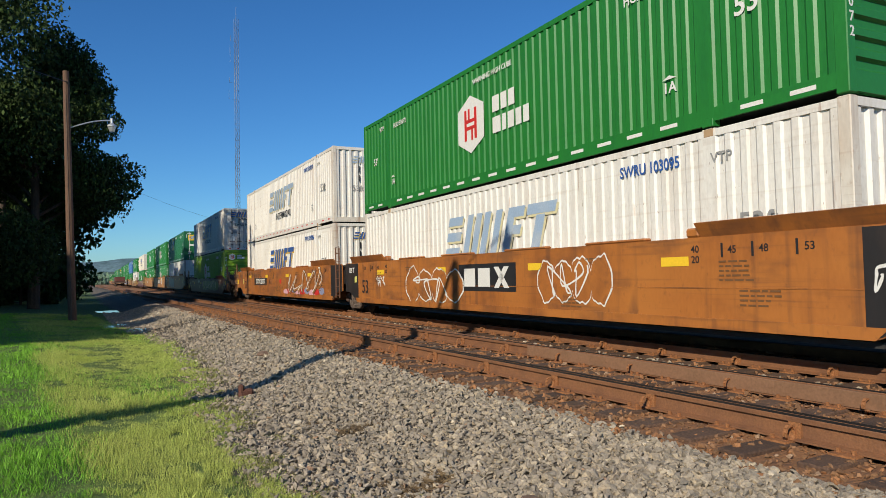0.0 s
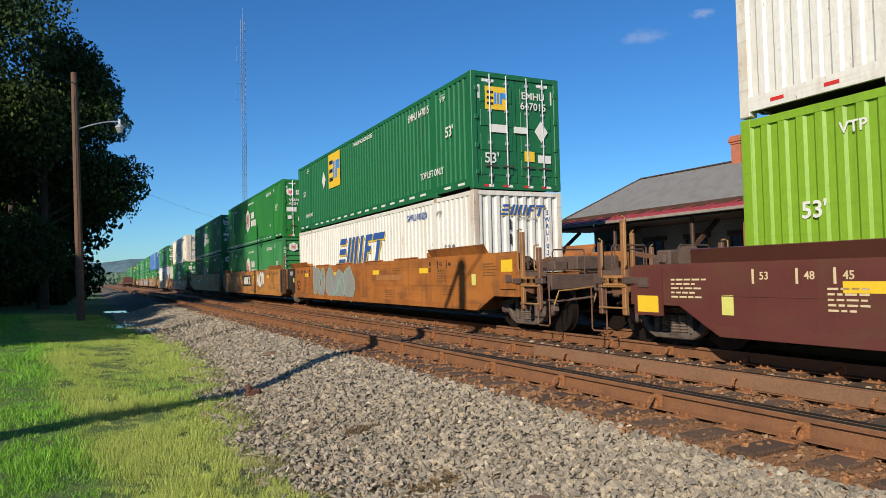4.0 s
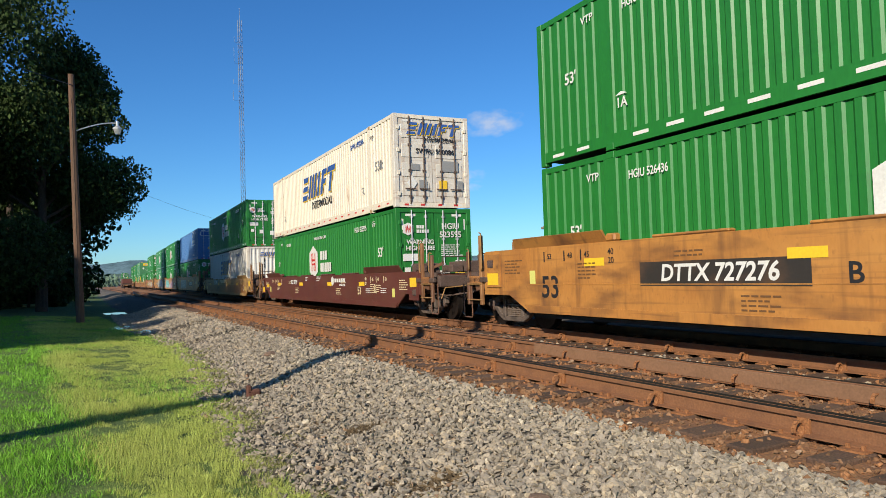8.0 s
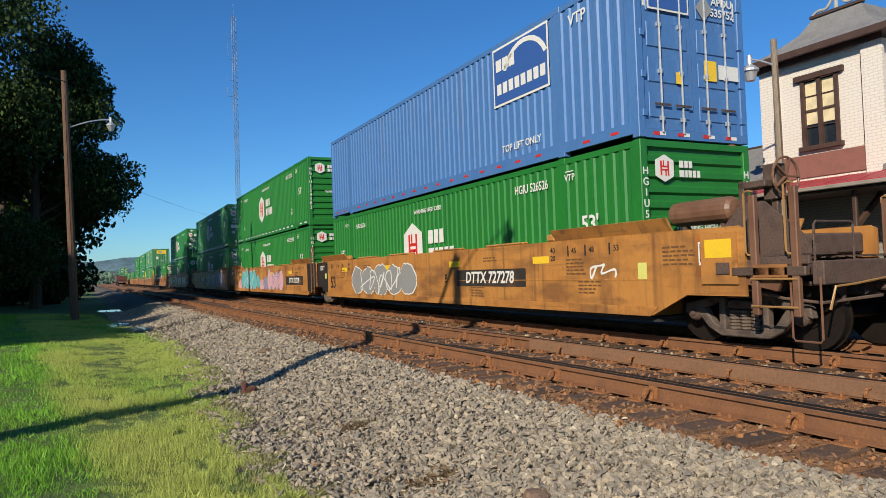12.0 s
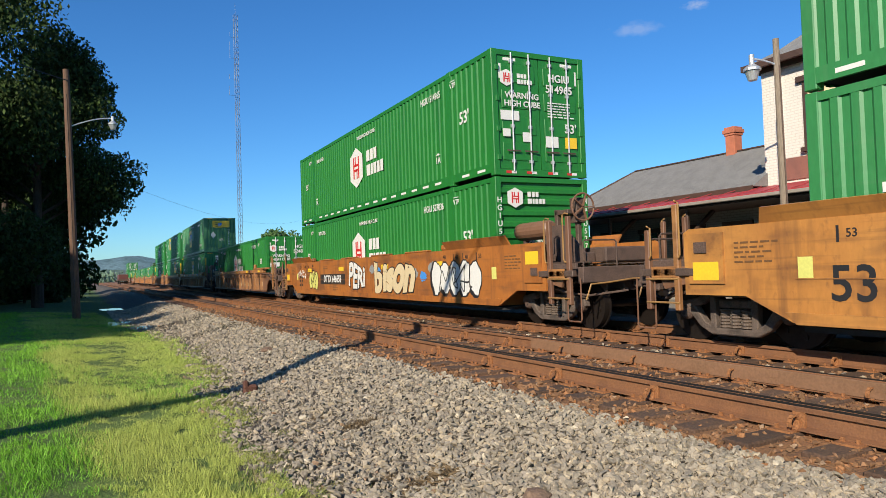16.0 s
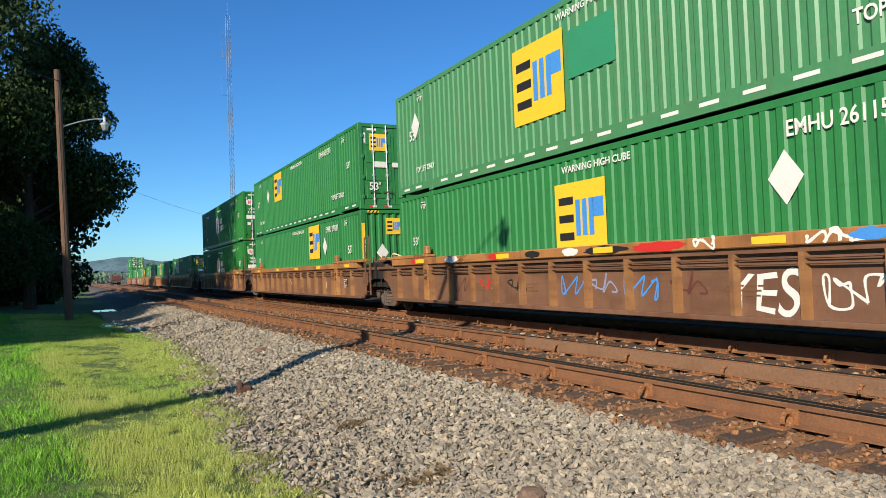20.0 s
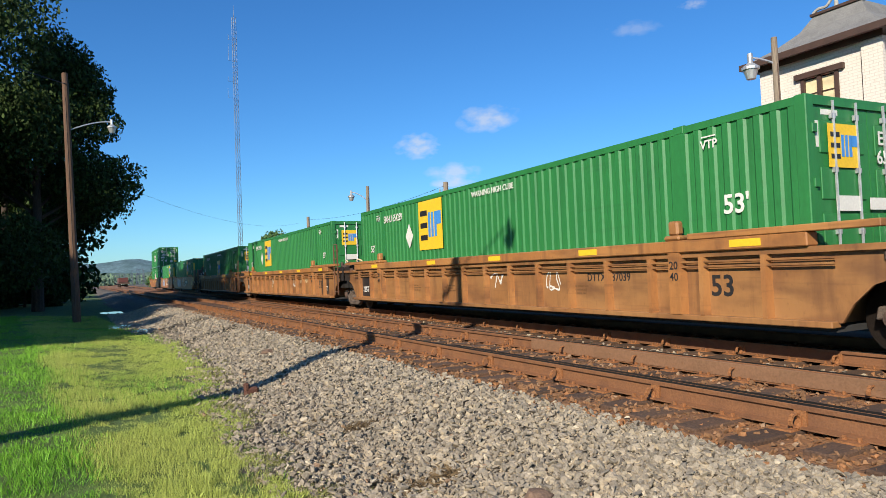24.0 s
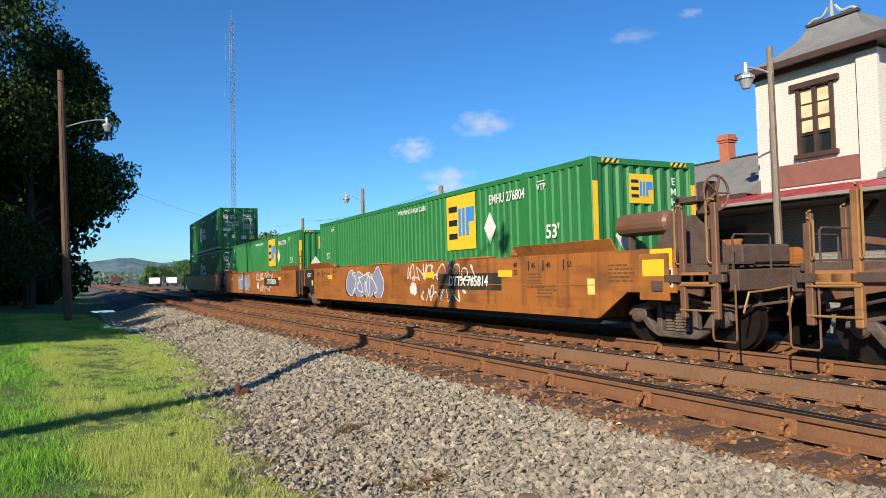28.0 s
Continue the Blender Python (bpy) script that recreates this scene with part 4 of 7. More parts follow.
        write(t, "53'", 0.38, "white_mark", SIDE, five, 1.6, O, 0.008)
        write(t, "53'", 0.3, "white_mark", SIDE, -math.copysign(7.14, five), 1.6, O, 0.006)
        for u in (6.65, -6.6):
            write(t, "VTP", 0.18, "white_mark", SIDE, u, 2.52, O, 0.003)
            shapes(t, [moved(rect(0.26, 0.02), u, 2.64)], "white_mark", SIDE, 0, 0, O, "overline")
        if patch:
            flat(t, rect(1.3, 0.9), "teal", SIDE, card + 1.65, v + 0.2, O, "repainted_patch", 0.002)
        if upper:
            write(t, "TOP LIFT ONLY", 0.26, "white_mark", SIDE, 5.9, 0.66, O, 0.005, wide=0.8)
            write(t, "TOP LIFT ONLY", 0.2, "white_mark", SIDE, -6.4, 0.62, O, 0.004, wide=0.8)
        if end == "door":
            square(t, END, -0.6, 2.25, HALF + 0.012, 0.62)
            write(t, number[:4] + "\n" + number[5:], 0.26, "white_mark", END, 0.5, 2.25, HALF + 0.012, 0.004)
            write(t, "53'", 0.36, "white_mark", END, -0.75, 0.75, HALF + 0.012, 0.004)
            diamond(t, END, 0.72, 1.5, HALF + 0.014, 0.28)
            for x, z, w, h in ((-0.55, 1.5, 0.5, 0.2), (0.1, 1.5, 0.4, 0.16), (0.8, 0.8, 0.4, 0.2)):
                flat(t, rect(w, h), "white_mark", END, x, z, HALF + 0.012, "label_plate")
            flat(t, rect(0.3, 0.26), "yellow", END, 0.35, 0.85, HALF + 0.012, "label_plate")
        else:
            if upper:
                flat(t, rect(1.4, 0.56), "yellow", END, 0.1, 2.38, HALF - 0.019, "name_card")
            square(t, END, -0.1, 2.34, HALF - 0.015, 0.6, "white_mark" if number == "EMHU 261151" else "yellow")
            rows_of_print(t, "white_mark", 0.1, 0.93, 4, 0.34, HALF - 0.018, END)
            write(t, "\n".join(number.replace(" ", "")), 0.2, "white_mark", END, 0.72, 1.6, HALF - 0.018, 0.003)
            diamond(t, END, -0.55, 1.45, HALF - 0.018, 0.3)
            for x in (() if upper else (-1.22, 1.22)):
                flat(t, rect(0.12, 1.5), "yellow", END, x, 1.7, HALF + 0.002, "caution_strip")
            for x in (-0.85, 0.85):
                flat(t, rect(0.4, 0.08), "yellow", END, x, HC - 0.06, HALF + 0.002, "hazard_strip")
                shapes(t, [moved(rect(0.05, 0.08, 0.8), x + d * 0.13, HC - 0.06) for d in (-1, 0, 1)], "dark", END, 0, 0, HALF + 0.006, "hazard_stripe")
    return marks


def apl(t, end, upper, number):
    flat(t, rect(2.1, 1.3), "white_mark", SIDE, 4.75, 2.12, O, "name_card")
    flat(t, rect(2.0, 1.2), "swift_blue", SIDE, 4.75, 2.12, O + 0.004, "name_card")
    arc = []
    for i in range(10):
        a0, a1 = radians(20 + 14 * i), radians(20 + 14 * (i + 1))
        arc.append([(r * math.cos(a) * 1.2, r * math.sin(a)) for a, r in ((a0, 0.62), (a0, 0.72), (a1, 0.72), (a1, 0.62))][::-1])
    shapes(t, arc, "white_mark", SIDE, 4.95, 1.97, O + 0.008, "name_arc")
    shapes(t, [moved(rect(0.22, 0.26), -0.8 + 0.26 * i, 0.25) for i in range(3)] + [moved(rect(0.17, 0.24), -0.8 + 0.235 * i, -0.28) for i in range(8)], "white_mark", SIDE, 4.75, 2.12, O + 0.008, "name_block")
    write(t, "TOP LIFT ONLY", 0.21, "white_mark", SIDE, 4.7, 0.5, O, 0.003)
    write(t, "VTP", 0.3, "white_mark", SIDE, 6.7, 2.5, O, 0.004)
    flat(t, rect(0.95, 0.45), "white_mark", END, -0.55, 2.4, HALF + 0.012, "name_card")
    flat(t, rect(0.88, 0.38), "swift_blue", END, -0.55, 2.4, HALF + 0.016, "name_card")
    write(t, number[:4] + "\n" + number[5:], 0.2, "white_mark", END, 0.75, 2.4, HALF + 0.012, 0.004)
    shapes(t, [moved(rect(0.3, 0.36), 0.4, 1.25), moved(rect(0.16, 0.2), -0.35, 1.05)], "yellow", END, 0, 0, HALF + 0.012, "label_plate")
    flat(t, rect(0.5, 0.26), "white_mark", END, 0.85, 1.25, HALF + 0.012, "label_plate")
    flat(t, [(0, 0.24), (0.2, 0), (0, -0.24), (-0.2, 0)], "grey", END, 0.3, 2.35, HALF + 0.012, "placard")


# ---- running gear ----
WHEELS = []


def truck(parent, y):
    """Two-axle bogie: cast side frames with spring nests, bolster, bearing caps, wheels."""
    t = part("truck", boxes((-0.85, 0.85, y - 0.2, y + 0.2, 0.5, 0.72), bevel=0.03), M["void"], parent, "grimy cast-steel truck")
    for sx in (-1, 1):
        def sideframe():
            x0, x1 = sorted((sx * 0.93, sx * 1.06))
            top = [(-1.08, 0.44), (-1.05, 0.60), (-0.64, 0.68), (-0.44, 0.80), (0.44, 0.80), (0.64, 0.68), (1.05, 0.60), (1.08, 0.44), (0.97, 0.46), (0.80, 0.52), (0.60, 0.56), (0.36, 0.69), (-0.36, 0.69), (-0.60, 0.56), (-0.80, 0.52), (-0.97, 0.46)]
            low = [(-0.88, 0.52), (-0.62, 0.24), (-0.40, 0.13), (0.40, 0.13), (0.62, 0.24), (0.88, 0.52), (0.70, 0.56), (0.52, 0.32), (0.34, 0.23), (-0.34, 0.23), (-0.52, 0.32), (-0.70, 0.56)]
            bm = bmesh.new()
            for outline in (top, low, [(-0.42, 0.2), (-0.31, 0.2), (-0.31, 0.72), (-0.42, 0.72)], [(0.31, 0.2), (0.42, 0.2), (0.42, 0.72), (0.31, 0.72)]):
                b2 = extrude(outline, "x", x0, x1)
                bmesh.ops.bevel(b2, geom=b2.edges[:], offset=0.016, segments=1, affect="EDGES")
                me = bpy.data.meshes.new("t")
                b2.to_mesh(me)
                bm.from_mesh(me)
                bpy.data.meshes.remove(me)
                b2.free()
            return bm
        put("side_frame", M["trucksteel"], sx, sideframe, t, pose(0, y, 0))
        put("bolster_end", M["trucksteel"], sx, lambda: boxes((*sorted((sx * 0.8, sx * 1.04)), -0.28, 0.28, 0.53, 0.66), bevel=0.03), t, pose(0, y, 0))
        for k in (-0.19, 0.0, 0.19):
            def spring():
                prof = [(0.05, 0.235)]
                for i in range(6):
                    z = 0.24 + i * 0.048
                    prof += [(0.08, z + 0.006), (0.08, z + 0.028), (0.056, z + 0.036)]
                return lathe(prof, 8)
            put("spring", M["springsteel"], 0, spring, t, pose(sx * 0.985, y + k, 0))
        for k in (-0.89, 0.89):
            def cap():
                bm = lathe([(0.12, 0.0), (0.13, 0.03), (0.13, 0.1), (0.1, 0.14), (0.055, 0.145), (0.05, 0.16)], 14)
                bmesh.ops.rotate(bm, cent=(0, 0, 0), matrix=Euler((0, sx * math.pi / 2, 0)).to_matrix(), verts=bm.verts)
                return bm
            put("bearing_cap", M["gear"], sx, cap, t, pose(sx * 0.93, y + k, 0.46))
    for k in (-0.89, 0.89):
        def axle():
            bm = bmesh.new()
            rod(bm, (-0.95, 0, 0), (0.95, 0, 0), 0.08, 10)
            for sx in (-1, 1):
                rod(bm, (sx * 0.69, 0, 0), (sx * 0.81, 0, 0), 0.46, 28)
                rod(bm, (sx * 0.67, 0, 0), (sx * 0.695, 0, 0), 0.485, 28)
                rod(bm, (sx * 0.80, 0, 0), (sx * 0.84, 0, 0), 0.16, 16)
                for a in range(6):
                    rod(bm, (sx * 0.81, 0.3 * math.cos(a * 1.047), 0.3 * math.sin(a * 1.047)), (sx * 0.822, 0.3 * math.cos(a * 1.047), 0.3 * math.sin(a * 1.047)), 0.05, 6)
            return bm
        w = put("wheelset", M["wheel"], 0, axle, t, pose(0, y + k, 0.46))
        WHEELS.append((w, y + k))
    return t


def hose_loop(sy):
    return tube([(-0.9 - 0.2 * math.sin(k * 3.14), sy * (8.9 + 0.75 * k), 1.6 + 0.25 * math.sin(k * 3.14) - 0.25 * k) for k in (i / 10 for i in range(11))], 0.025)


def end_gear(t, sy, kind, m, brake, dz=0.0):
    """What stands beyond the well: sill, coupler or joint, platform, ladder, grab irons."""
    Y = lambda v: sy * v
    def b3(x0, x1, y0, y1, z0, z1):
        return (x0, x1, min(Y(y0), Y(y1)), max(Y(y0), Y(y1)), z0, z1)
    def lay(name, mat_, make, label=""):
        return put(name, mat_, (sy, round(dz, 2), brake), make, t, None, label)
    dark, grime = M["steel"], M["gear"]
    if kind == "coupler":
        lay("draft_sill", grime, lambda: boxes(b3(-0.33, 0.33, 8.4, 11.2, 0.72, 1.05), bevel=0.02))
        # black block filling the shaded space above the truck
        lay("body_bolster", M["void"], lambda: boxes(b3(-1.3, 1.3, 9.1, 10.5, 0.8, 1.08), bevel=0.02))
        lay("coupler", grime, lambda: boxes(b3(-0.12, 0.12, 11.1, 11.75, 0.78, 0.96), b3(-0.22, 0.1, 11.7, 11.99, 0.72, 1.02), bevel=0.025))
        lay("end_beam", grime, lambda: boxes(b3(-1.42, 1.42, 11.2, 11.36, 0.9, 1.2), bevel=0.015))
        def grating():
            bm = bmesh.new()
            for i in range(14):
                yy = 9.2 + 0.14 * i
                bar(bm, (-1.4, Y(yy), 1.25), (1.4, Y(yy), 1.25), 0.035, 0.02)
            for i in range(15):
                x = -1.4 + 0.2 * i
                bar(bm, (x, Y(9.15), 1.24), (x, Y(11.1), 1.24), 0.03, 0.02)
            return bm
        tagged(lay("platform_grating", dark, grating), kind="stuff")
        lay("platform_edge", grime, lambda: boxes(b3(-1.46, -1.4, 9.15, 11.2, 1.16, 1.27), bevel=0.01))
        for sx in (-1, 1):
            x = sx * 1.48
            for i, (yy, z1) in enumerate(((10.4, 2.1), (11.0, 2.15 if brake else 1.75))):
                put("stanchion", M["brown"] if brake or i else M["ribtan"], (sx, sy, i, brake), lambda: boxes((x - 0.05, x + 0.03, *sorted((Y(yy), Y(yy + 0.1))), 0.5, z1), bevel=0.012), t)
                def iron():
                    o = x + sx * 0.06
                    return tube([(x, Y(yy + 0.04), 1.3), (o, Y(yy - 0.02), 1.3), (o, Y(yy - 0.05), 1.34), (o, Y(yy - 0.05), z1 + 0.03), (o, Y(yy + 0.02), z1 + 0.06), (x, Y(yy + 0.05), z1 + 0.04)], 0.015)
                put("grab_iron", M["grab"], (sx, sy, i, brake), iron, t)
            put("gusset", M["brown"], (sx, sy), lambda: extrude([(Y(9.7), 1.02), (Y(10.75), 0.82), (Y(10.9), 1.12), (Y(9.75), 1.22)], "x", *sorted((sx * 1.42, sx * 1.47))), t)
            put("step", M["brown"], (sx, sy), lambda: tube([(x, Y(10.95), 1.0), (x, Y(10.95), 0.24), (x, Y(10.98), 0.2), (x, Y(11.32), 0.2), (x, Y(11.35), 0.24), (x, Y(11.35), 1.0)], 0.015), t)
            for z in (0.62, 0.98):
                put("ladder_rung", M["grab"], (sx, sy, z), lambda: tube([(x + sx * 0.05, Y(10.40), z), (x + sx * 0.05, Y(11.08), z)], 0.016), t)
            put("side_arm", dark, (sx, sy), lambda: boxes((x - 0.06, x + 0.04, *sorted((Y(10.1), Y(11.2))), 1.02, 1.14), bevel=0.012), t)
            put("safety_plate", M["lip"], (sx, sy), lambda: boxes((*sorted((sx * 1.525, sx * 1.54)), *sorted((Y(10.45), Y(10.95))), 1.0, 1.17)), t)
            put("handrail", dark, (sx, sy), lambda: tube([(sx * 1.2, Y(11.1), 1.2), (sx * 1.2, Y(11.1), 1.66), (sx * 1.16, Y(11.1), 1.7), (sx * 0.44, Y(11.1), 1.7), (sx * 0.4, Y(11.1), 1.66), (sx * 0.4, Y(11.1), 1.2)], 0.016), t)
            put("brace", M["brown"], (sx, sy), lambda: boxes((*sorted((sx * 0.9, sx * 1.0)), *sorted((Y(8.45), Y(10.9))), 1.02, 1.2), bevel=0.01), t)
        # brake gear on the side that faces the viewer
        lay("reservoir", grime, lambda: tube([(-1.25, Y(9.35), 1.42), (-1.22, Y(9.35), 1.42), (-0.55, Y(9.35), 1.42), (-0.5, Y(9.35), 1.42)], 0.15, 14))
        lay("control_valve", grime, lambda: boxes(b3(-1.3, -0.98, 9.62, 9.92, 1.27, 1.56), b3(-1.26, -1.04, 9.9, 10.06, 1.3, 1.47), b3(-1.34, -1.28, 9.68, 9.84, 1.34, 1.5), bevel=0.03))
        lay("brake_cylinder", grime, lambda: tube([(-1.15, Y(10.12), 0.92), (-1.15, Y(10.16), 0.92), (-1.15, Y(10.55), 0.92), (-1.15, Y(10.58), 0.92)], 0.13, 12))
        lay("push_rod", dark, lambda: tube([(-1.15, Y(10.58), 0.92), (-1.15, Y(11.1), 0.9)], 0.03))
        lay("brake_lever", M["brown"], lambda: extrude([(Y(9.2), 1.3), (Y(9.3), 1.26), (Y(10.75), 1.5), (Y(10.72), 1.58)], "x", -1.0, -0.97))
        lay("train_pipe", dark, lambda: tube([(-1.38, Y(9.0), 0.98), (-1.38, Y(9.9), 0.98), (-1.34, Y(10.1), 0.86), (-1.3, Y(10.7), 0.72), (-1.1, Y(11.1), 0.66), (-0.5, Y(11.5), 0.74)], 0.022))
        lay("branch_pipe", dark, lambda: tube([(-1.3, Y(9.7), 1.3), (-1.42, Y(9.75), 1.2), (-1.42, Y(9.8), 1.0), (-1.3, Y(9.85), 0.9)], 0.018))
        lay("hanger", grime, lambda: extrude([(Y(10.98), 0.92), (Y(11.2), 0.92), (Y(11.12), 0.55), (Y(11.02), 0.55)], "x", -0.75, -0.7))
        lay("running_board", dark, lambda: boxes(b3(-1.45, -0.75, 10.35, 11.1, 1.275, 1.3)))
        lay("platform_beam", grime, lambda: boxes(b3(-1.45, 1.45, 10.9, 11.02, 1.02, 1.2), bevel=0.01))
        lay("air_hose", M["dark"], lambda: tube([(0.4, Y(11.1 + 0.1 * i), 0.8 - 0.28 * math.sin(i / 8 * math.pi)) for i in range(9)], 0.025))
        lay("uncoupling_lever", M["grab"], lambda: tube([(1.2, Y(11.4), 0.95), (-0.3, Y(11.4), 0.95), (-0.9, Y(11.42), 0.9), (-1.3, Y(11.42), 0.88), (-1.42, Y(11.42), 0.6)], 0.016))
        lay("equipment_box", grime, lambda: boxes(b3(0.1, 1.3, 8.9, 10.2, 1.28, 1.6), b3(-0.3, 0.08, 9.3, 9.9, 1.28, 1.5), bevel=0.03))
        lay("side_shroud", grime, lambda: extrude([(Y(9.1), 1.26), (Y(10.3), 1.26), (Y(10.2), 1.4), (Y(9.75), 1.62), (Y(9.5), 1.62)], "x", -0.9, -0.86))
        if brake:
            def tank():
                bm = lathe([(0.05, -0.62), (0.14, -0.6), (0.19, -0.55), (0.2, -0.48), (0.2, 0.48), (0.19, 0.55), (0.14, 0.6), (0.05, 0.62)], 16)
                bmesh.ops.rotate(bm, cent=(0, 0, 0), matrix=Euler((math.pi / 2, 0, 0)).to_matrix(), verts=bm.verts)
                bmesh.ops.translate(bm, vec=(-0.85, Y(9.05), 2.0 + dz), verts=bm.verts)
                return bm
            lay("air_tank", M["brown"], tank, "rusty brown air reservoir")
            lay("tank_bracket", grime, lambda: boxes(b3(-0.9, -0.8, 8.65, 8.73, 1.2, 1.85 + dz), b3(-0.9, -0.8, 9.4, 9.48, 1.2, 1.85 + dz)))
            lay("brake_shroud", grime, lambda: extrude([(Y(9.0), 1.22), (Y(11.0), 1.22), (Y(11.0), 1.4), (Y(10.25), 2.05 + dz), (Y(9.9), 2.05 + dz), (Y(9.3), 1.5)], "x", -1.02, -0.98))
            lay("brake_frame", dark, lambda: boxes(b3(-0.5, -0.4, 9.98, 10.08, 1.2, 2.6 + dz), b3(-0.75, -0.65, 9.62, 9.72, 1.2, 2.4 + dz), b3(-0.75, -0.4, 9.62, 10.08, 2.28 + dz, 2.38 + dz), b3(-0.56, -0.34, 9.9, 10.12, 2.1 + dz, 2.62 + dz), bevel=0.012))
            def wheel():
                c = Vector((-0.45, Y(10.2), 2.42 + dz))
                ring = [c + Vector((0.28 * math.cos(i * math.pi / 9), 0, 0.28 * math.sin(i * math.pi / 9))) for i in range(19)]
                bm = tube(ring, 0.02)
                for i in range(5):
                    a0 = i * 1.2566
                    bar(bm, c, c + Vector((0.28 * math.cos(a0), 0, 0.28 * math.sin(a0))), 0.05, 0.02)
                return bm
            lay("brake_wheel", M["brown"], wheel, "brown hand-brake wheel")
        truck(t, Y(9.85))
    else:
        part("joint_sill", boxes(b3(-0.4, 0.4, 8.3, 9.75, 0.75, 1.15), bevel=0.03), dark, t)
        part("joint_beam", boxes(b3(-1.4, 1.4, 8.95, 9.2, 0.95, 1.45)), M["gear"], t)
        for sx in (-1, 1):
            part("joint_skirt", boxes(b3(*sorted((sx * 1.38, sx * 1.42)), 9.2, 9.74, 1.0, 1.5)), M["black"], t)
        part("joint_housing", boxes(b3(-1.3, 1.3, 9.22, 9.7, 1.18, 1.62), bevel=0.03), M["gear"], t)
        # black again, to keep the shaded joint recess dark
        lay("joint_bolster", M["void"], lambda: boxes(b3(-1.25, 1.25, 8.75, 9.74, 0.74, 1.02)))
        lay("joint_valve", grime, lambda: boxes(b3(-1.36, -1.24, 9.3, 9.6, 1.28, 1.56), b3(-1.38, -1.3, 9.36, 9.5, 1.5, 1.68), bevel=0.02))
        part("hose", hose_loop(sy), M["sand"], t)
        for sx in ((-1, 1) if sy < 0 else ()):
            bm = bmesh.new()
            for yy in (9.1, 9.5):
                bar(bm, (sx * 1.54, Y(yy), 0.5), (sx * 1.54, Y(yy), 2.3), 0.03, 0.06)
            for z in (0.6, 0.9, 1.2, 1.5, 1.8, 2.1, 2.33):
                rod(bm, (sx * 1.54, Y(9.1), z), (sx * 1.54, Y(9.5), z), 0.014, 6)
            part("ladder", bm, M["brown"], t)
        if sy < 0:
            truck(t, Y(9.8))


def side_outline(top, low, near, far):
    """Side sheet drawn along the car: (along, up)."""
    n, f = (10.3 if k == "coupler" else 9.68 for k in (near, far))
    b = 0.5 * (low + top) - (0.2 if top > 1.6 else 0.0)
    return [(-8.55, low), (8.55, low), (9.25, b - 0.12), (f, b - 0.12), (f, top - 0.05), (f - 0.1, top), (-n + 0.1, top), (-n, top - 0.05), (-n, b - 0.12), (-9.25, b - 0.12)]


def well_car(style, colour, near, far, label, top=1.72, low=0.42, brake_near=False, brake_far=False):
    m = M[colour]
    t = thing("well_car", label, "rail car", None, "well cars of the train")
    if style == "smooth":
        for sx in (-1, 1):
            part("side_sheet", extrude(side_outline(top, low, near, far), "x", *sorted((sx * 1.46, sx * 1.5))), m, t)
            part("side_sill", extrude([(-8.5, low - 0.02), (8.5, low - 0.02), (8.66, low + 0.13), (-8.66, low + 0.13)], "x", *sorted((sx * 1.43, sx * 1.513))), m, t)
            part("waist_seam", boxes((*sorted((sx * 1.49, sx * 1.506)), -8.5, 8.5, low + 0.55, low + 0.565)), m, t)
            for y0, y1 in ((-9.0, -6.05), (6.05, 9.0)):
                bm = bmesh.new()
                c = [bm.verts.new(p) for p in ((sx * 1.49, y0, top), (sx * 1.49, y1, top), (sx * 1.62, y1 - 0.12 * (y1 > 0), top + 0.2), (sx * 1.62, y0, top + 0.2),
                                               (sx * 1.45, y0, top), (sx * 1.45, y1, top), (sx * 1.58, y1 - 0.12 * (y1 > 0), top + 0.21), (sx * 1.58, y0, top + 0.21))]
                for q in ((0, 1, 2, 3), (7, 6, 5, 4), (0, 4, 5, 1), (1, 5, 6, 2), (2, 6, 7, 3), (3, 7, 4, 0)):
                    bm.faces.new([c[i] for i in q])
                bmesh.ops.recalc_face_normals(bm, faces=bm.faces)
                part("guide_flange", bm, m, t)
                part("guide_block", boxes((*sorted((sx * 1.38, sx * 1.53)), *sorted((y0 if y0 > 0 else y1, (y0 if y0 > 0 else y1) - math.copysign(0.25, y0))), top, top + 0.14), bevel=0.03), m, t)
            for y in (-4.2, -1.5, 1.5, 4.2):
                part("guide_lip", boxes((*sorted((sx * 1.36, sx * 1.52)), y - 0.75, y + 0.75, top, top + 0.05), bevel=0.02), m, t)
            part("top_chord", boxes((*sorted((sx * 1.34, sx * 1.46)), -9.0, 9.0, top - 0.14, top - 0.002)), m, t)
            for s, kind in ((-1, near), (1, far)):
                if kind == "joint":
                    b = 0.5 * (low + top) - (0.32 if top > 1.6 else 0.12)
                    y0 = 8.4
                    out = [(y0, low + 0.02), (8.56, low + 0.02), (9.24, b - 0.01), (9.66, b - 0.01), (9.66, top - 0.08), (9.58, top - 0.02), (y0, top - 0.02)]
                    part("end_plate", extrude([(s * u, v) for u, v in out], "x", *sorted((sx * 1.5, sx * 1.507))), M["black"], t, "grimy black end plate")
    else:
        lip = M["lip"]
        top = 1.54
        for sx in (-1, 1):
            out = [(-8.6, 0.42), (8.6, 0.42), (8.75, 0.65), (9.0, 0.88), (9.3, 0.98), (9.3, 1.3), (-9.3, 1.3), (-9.3, 0.98), (-9.0, 0.88), (-8.75, 0.65)]
            part("side_sheet", extrude(out, "x", *sorted((sx * 1.38, sx * 1.42))), m, t)
            part("top_chord", boxes((*sorted((sx * 1.34, sx * 1.56)), -8.3, 8.3, 1.36, top), bevel=0.015), lip, t)
            part("chord_web", boxes((*sorted((sx * 1.36, sx * 1.5)), -9.6, 9.6, 1.28, 1.358)), m, t)
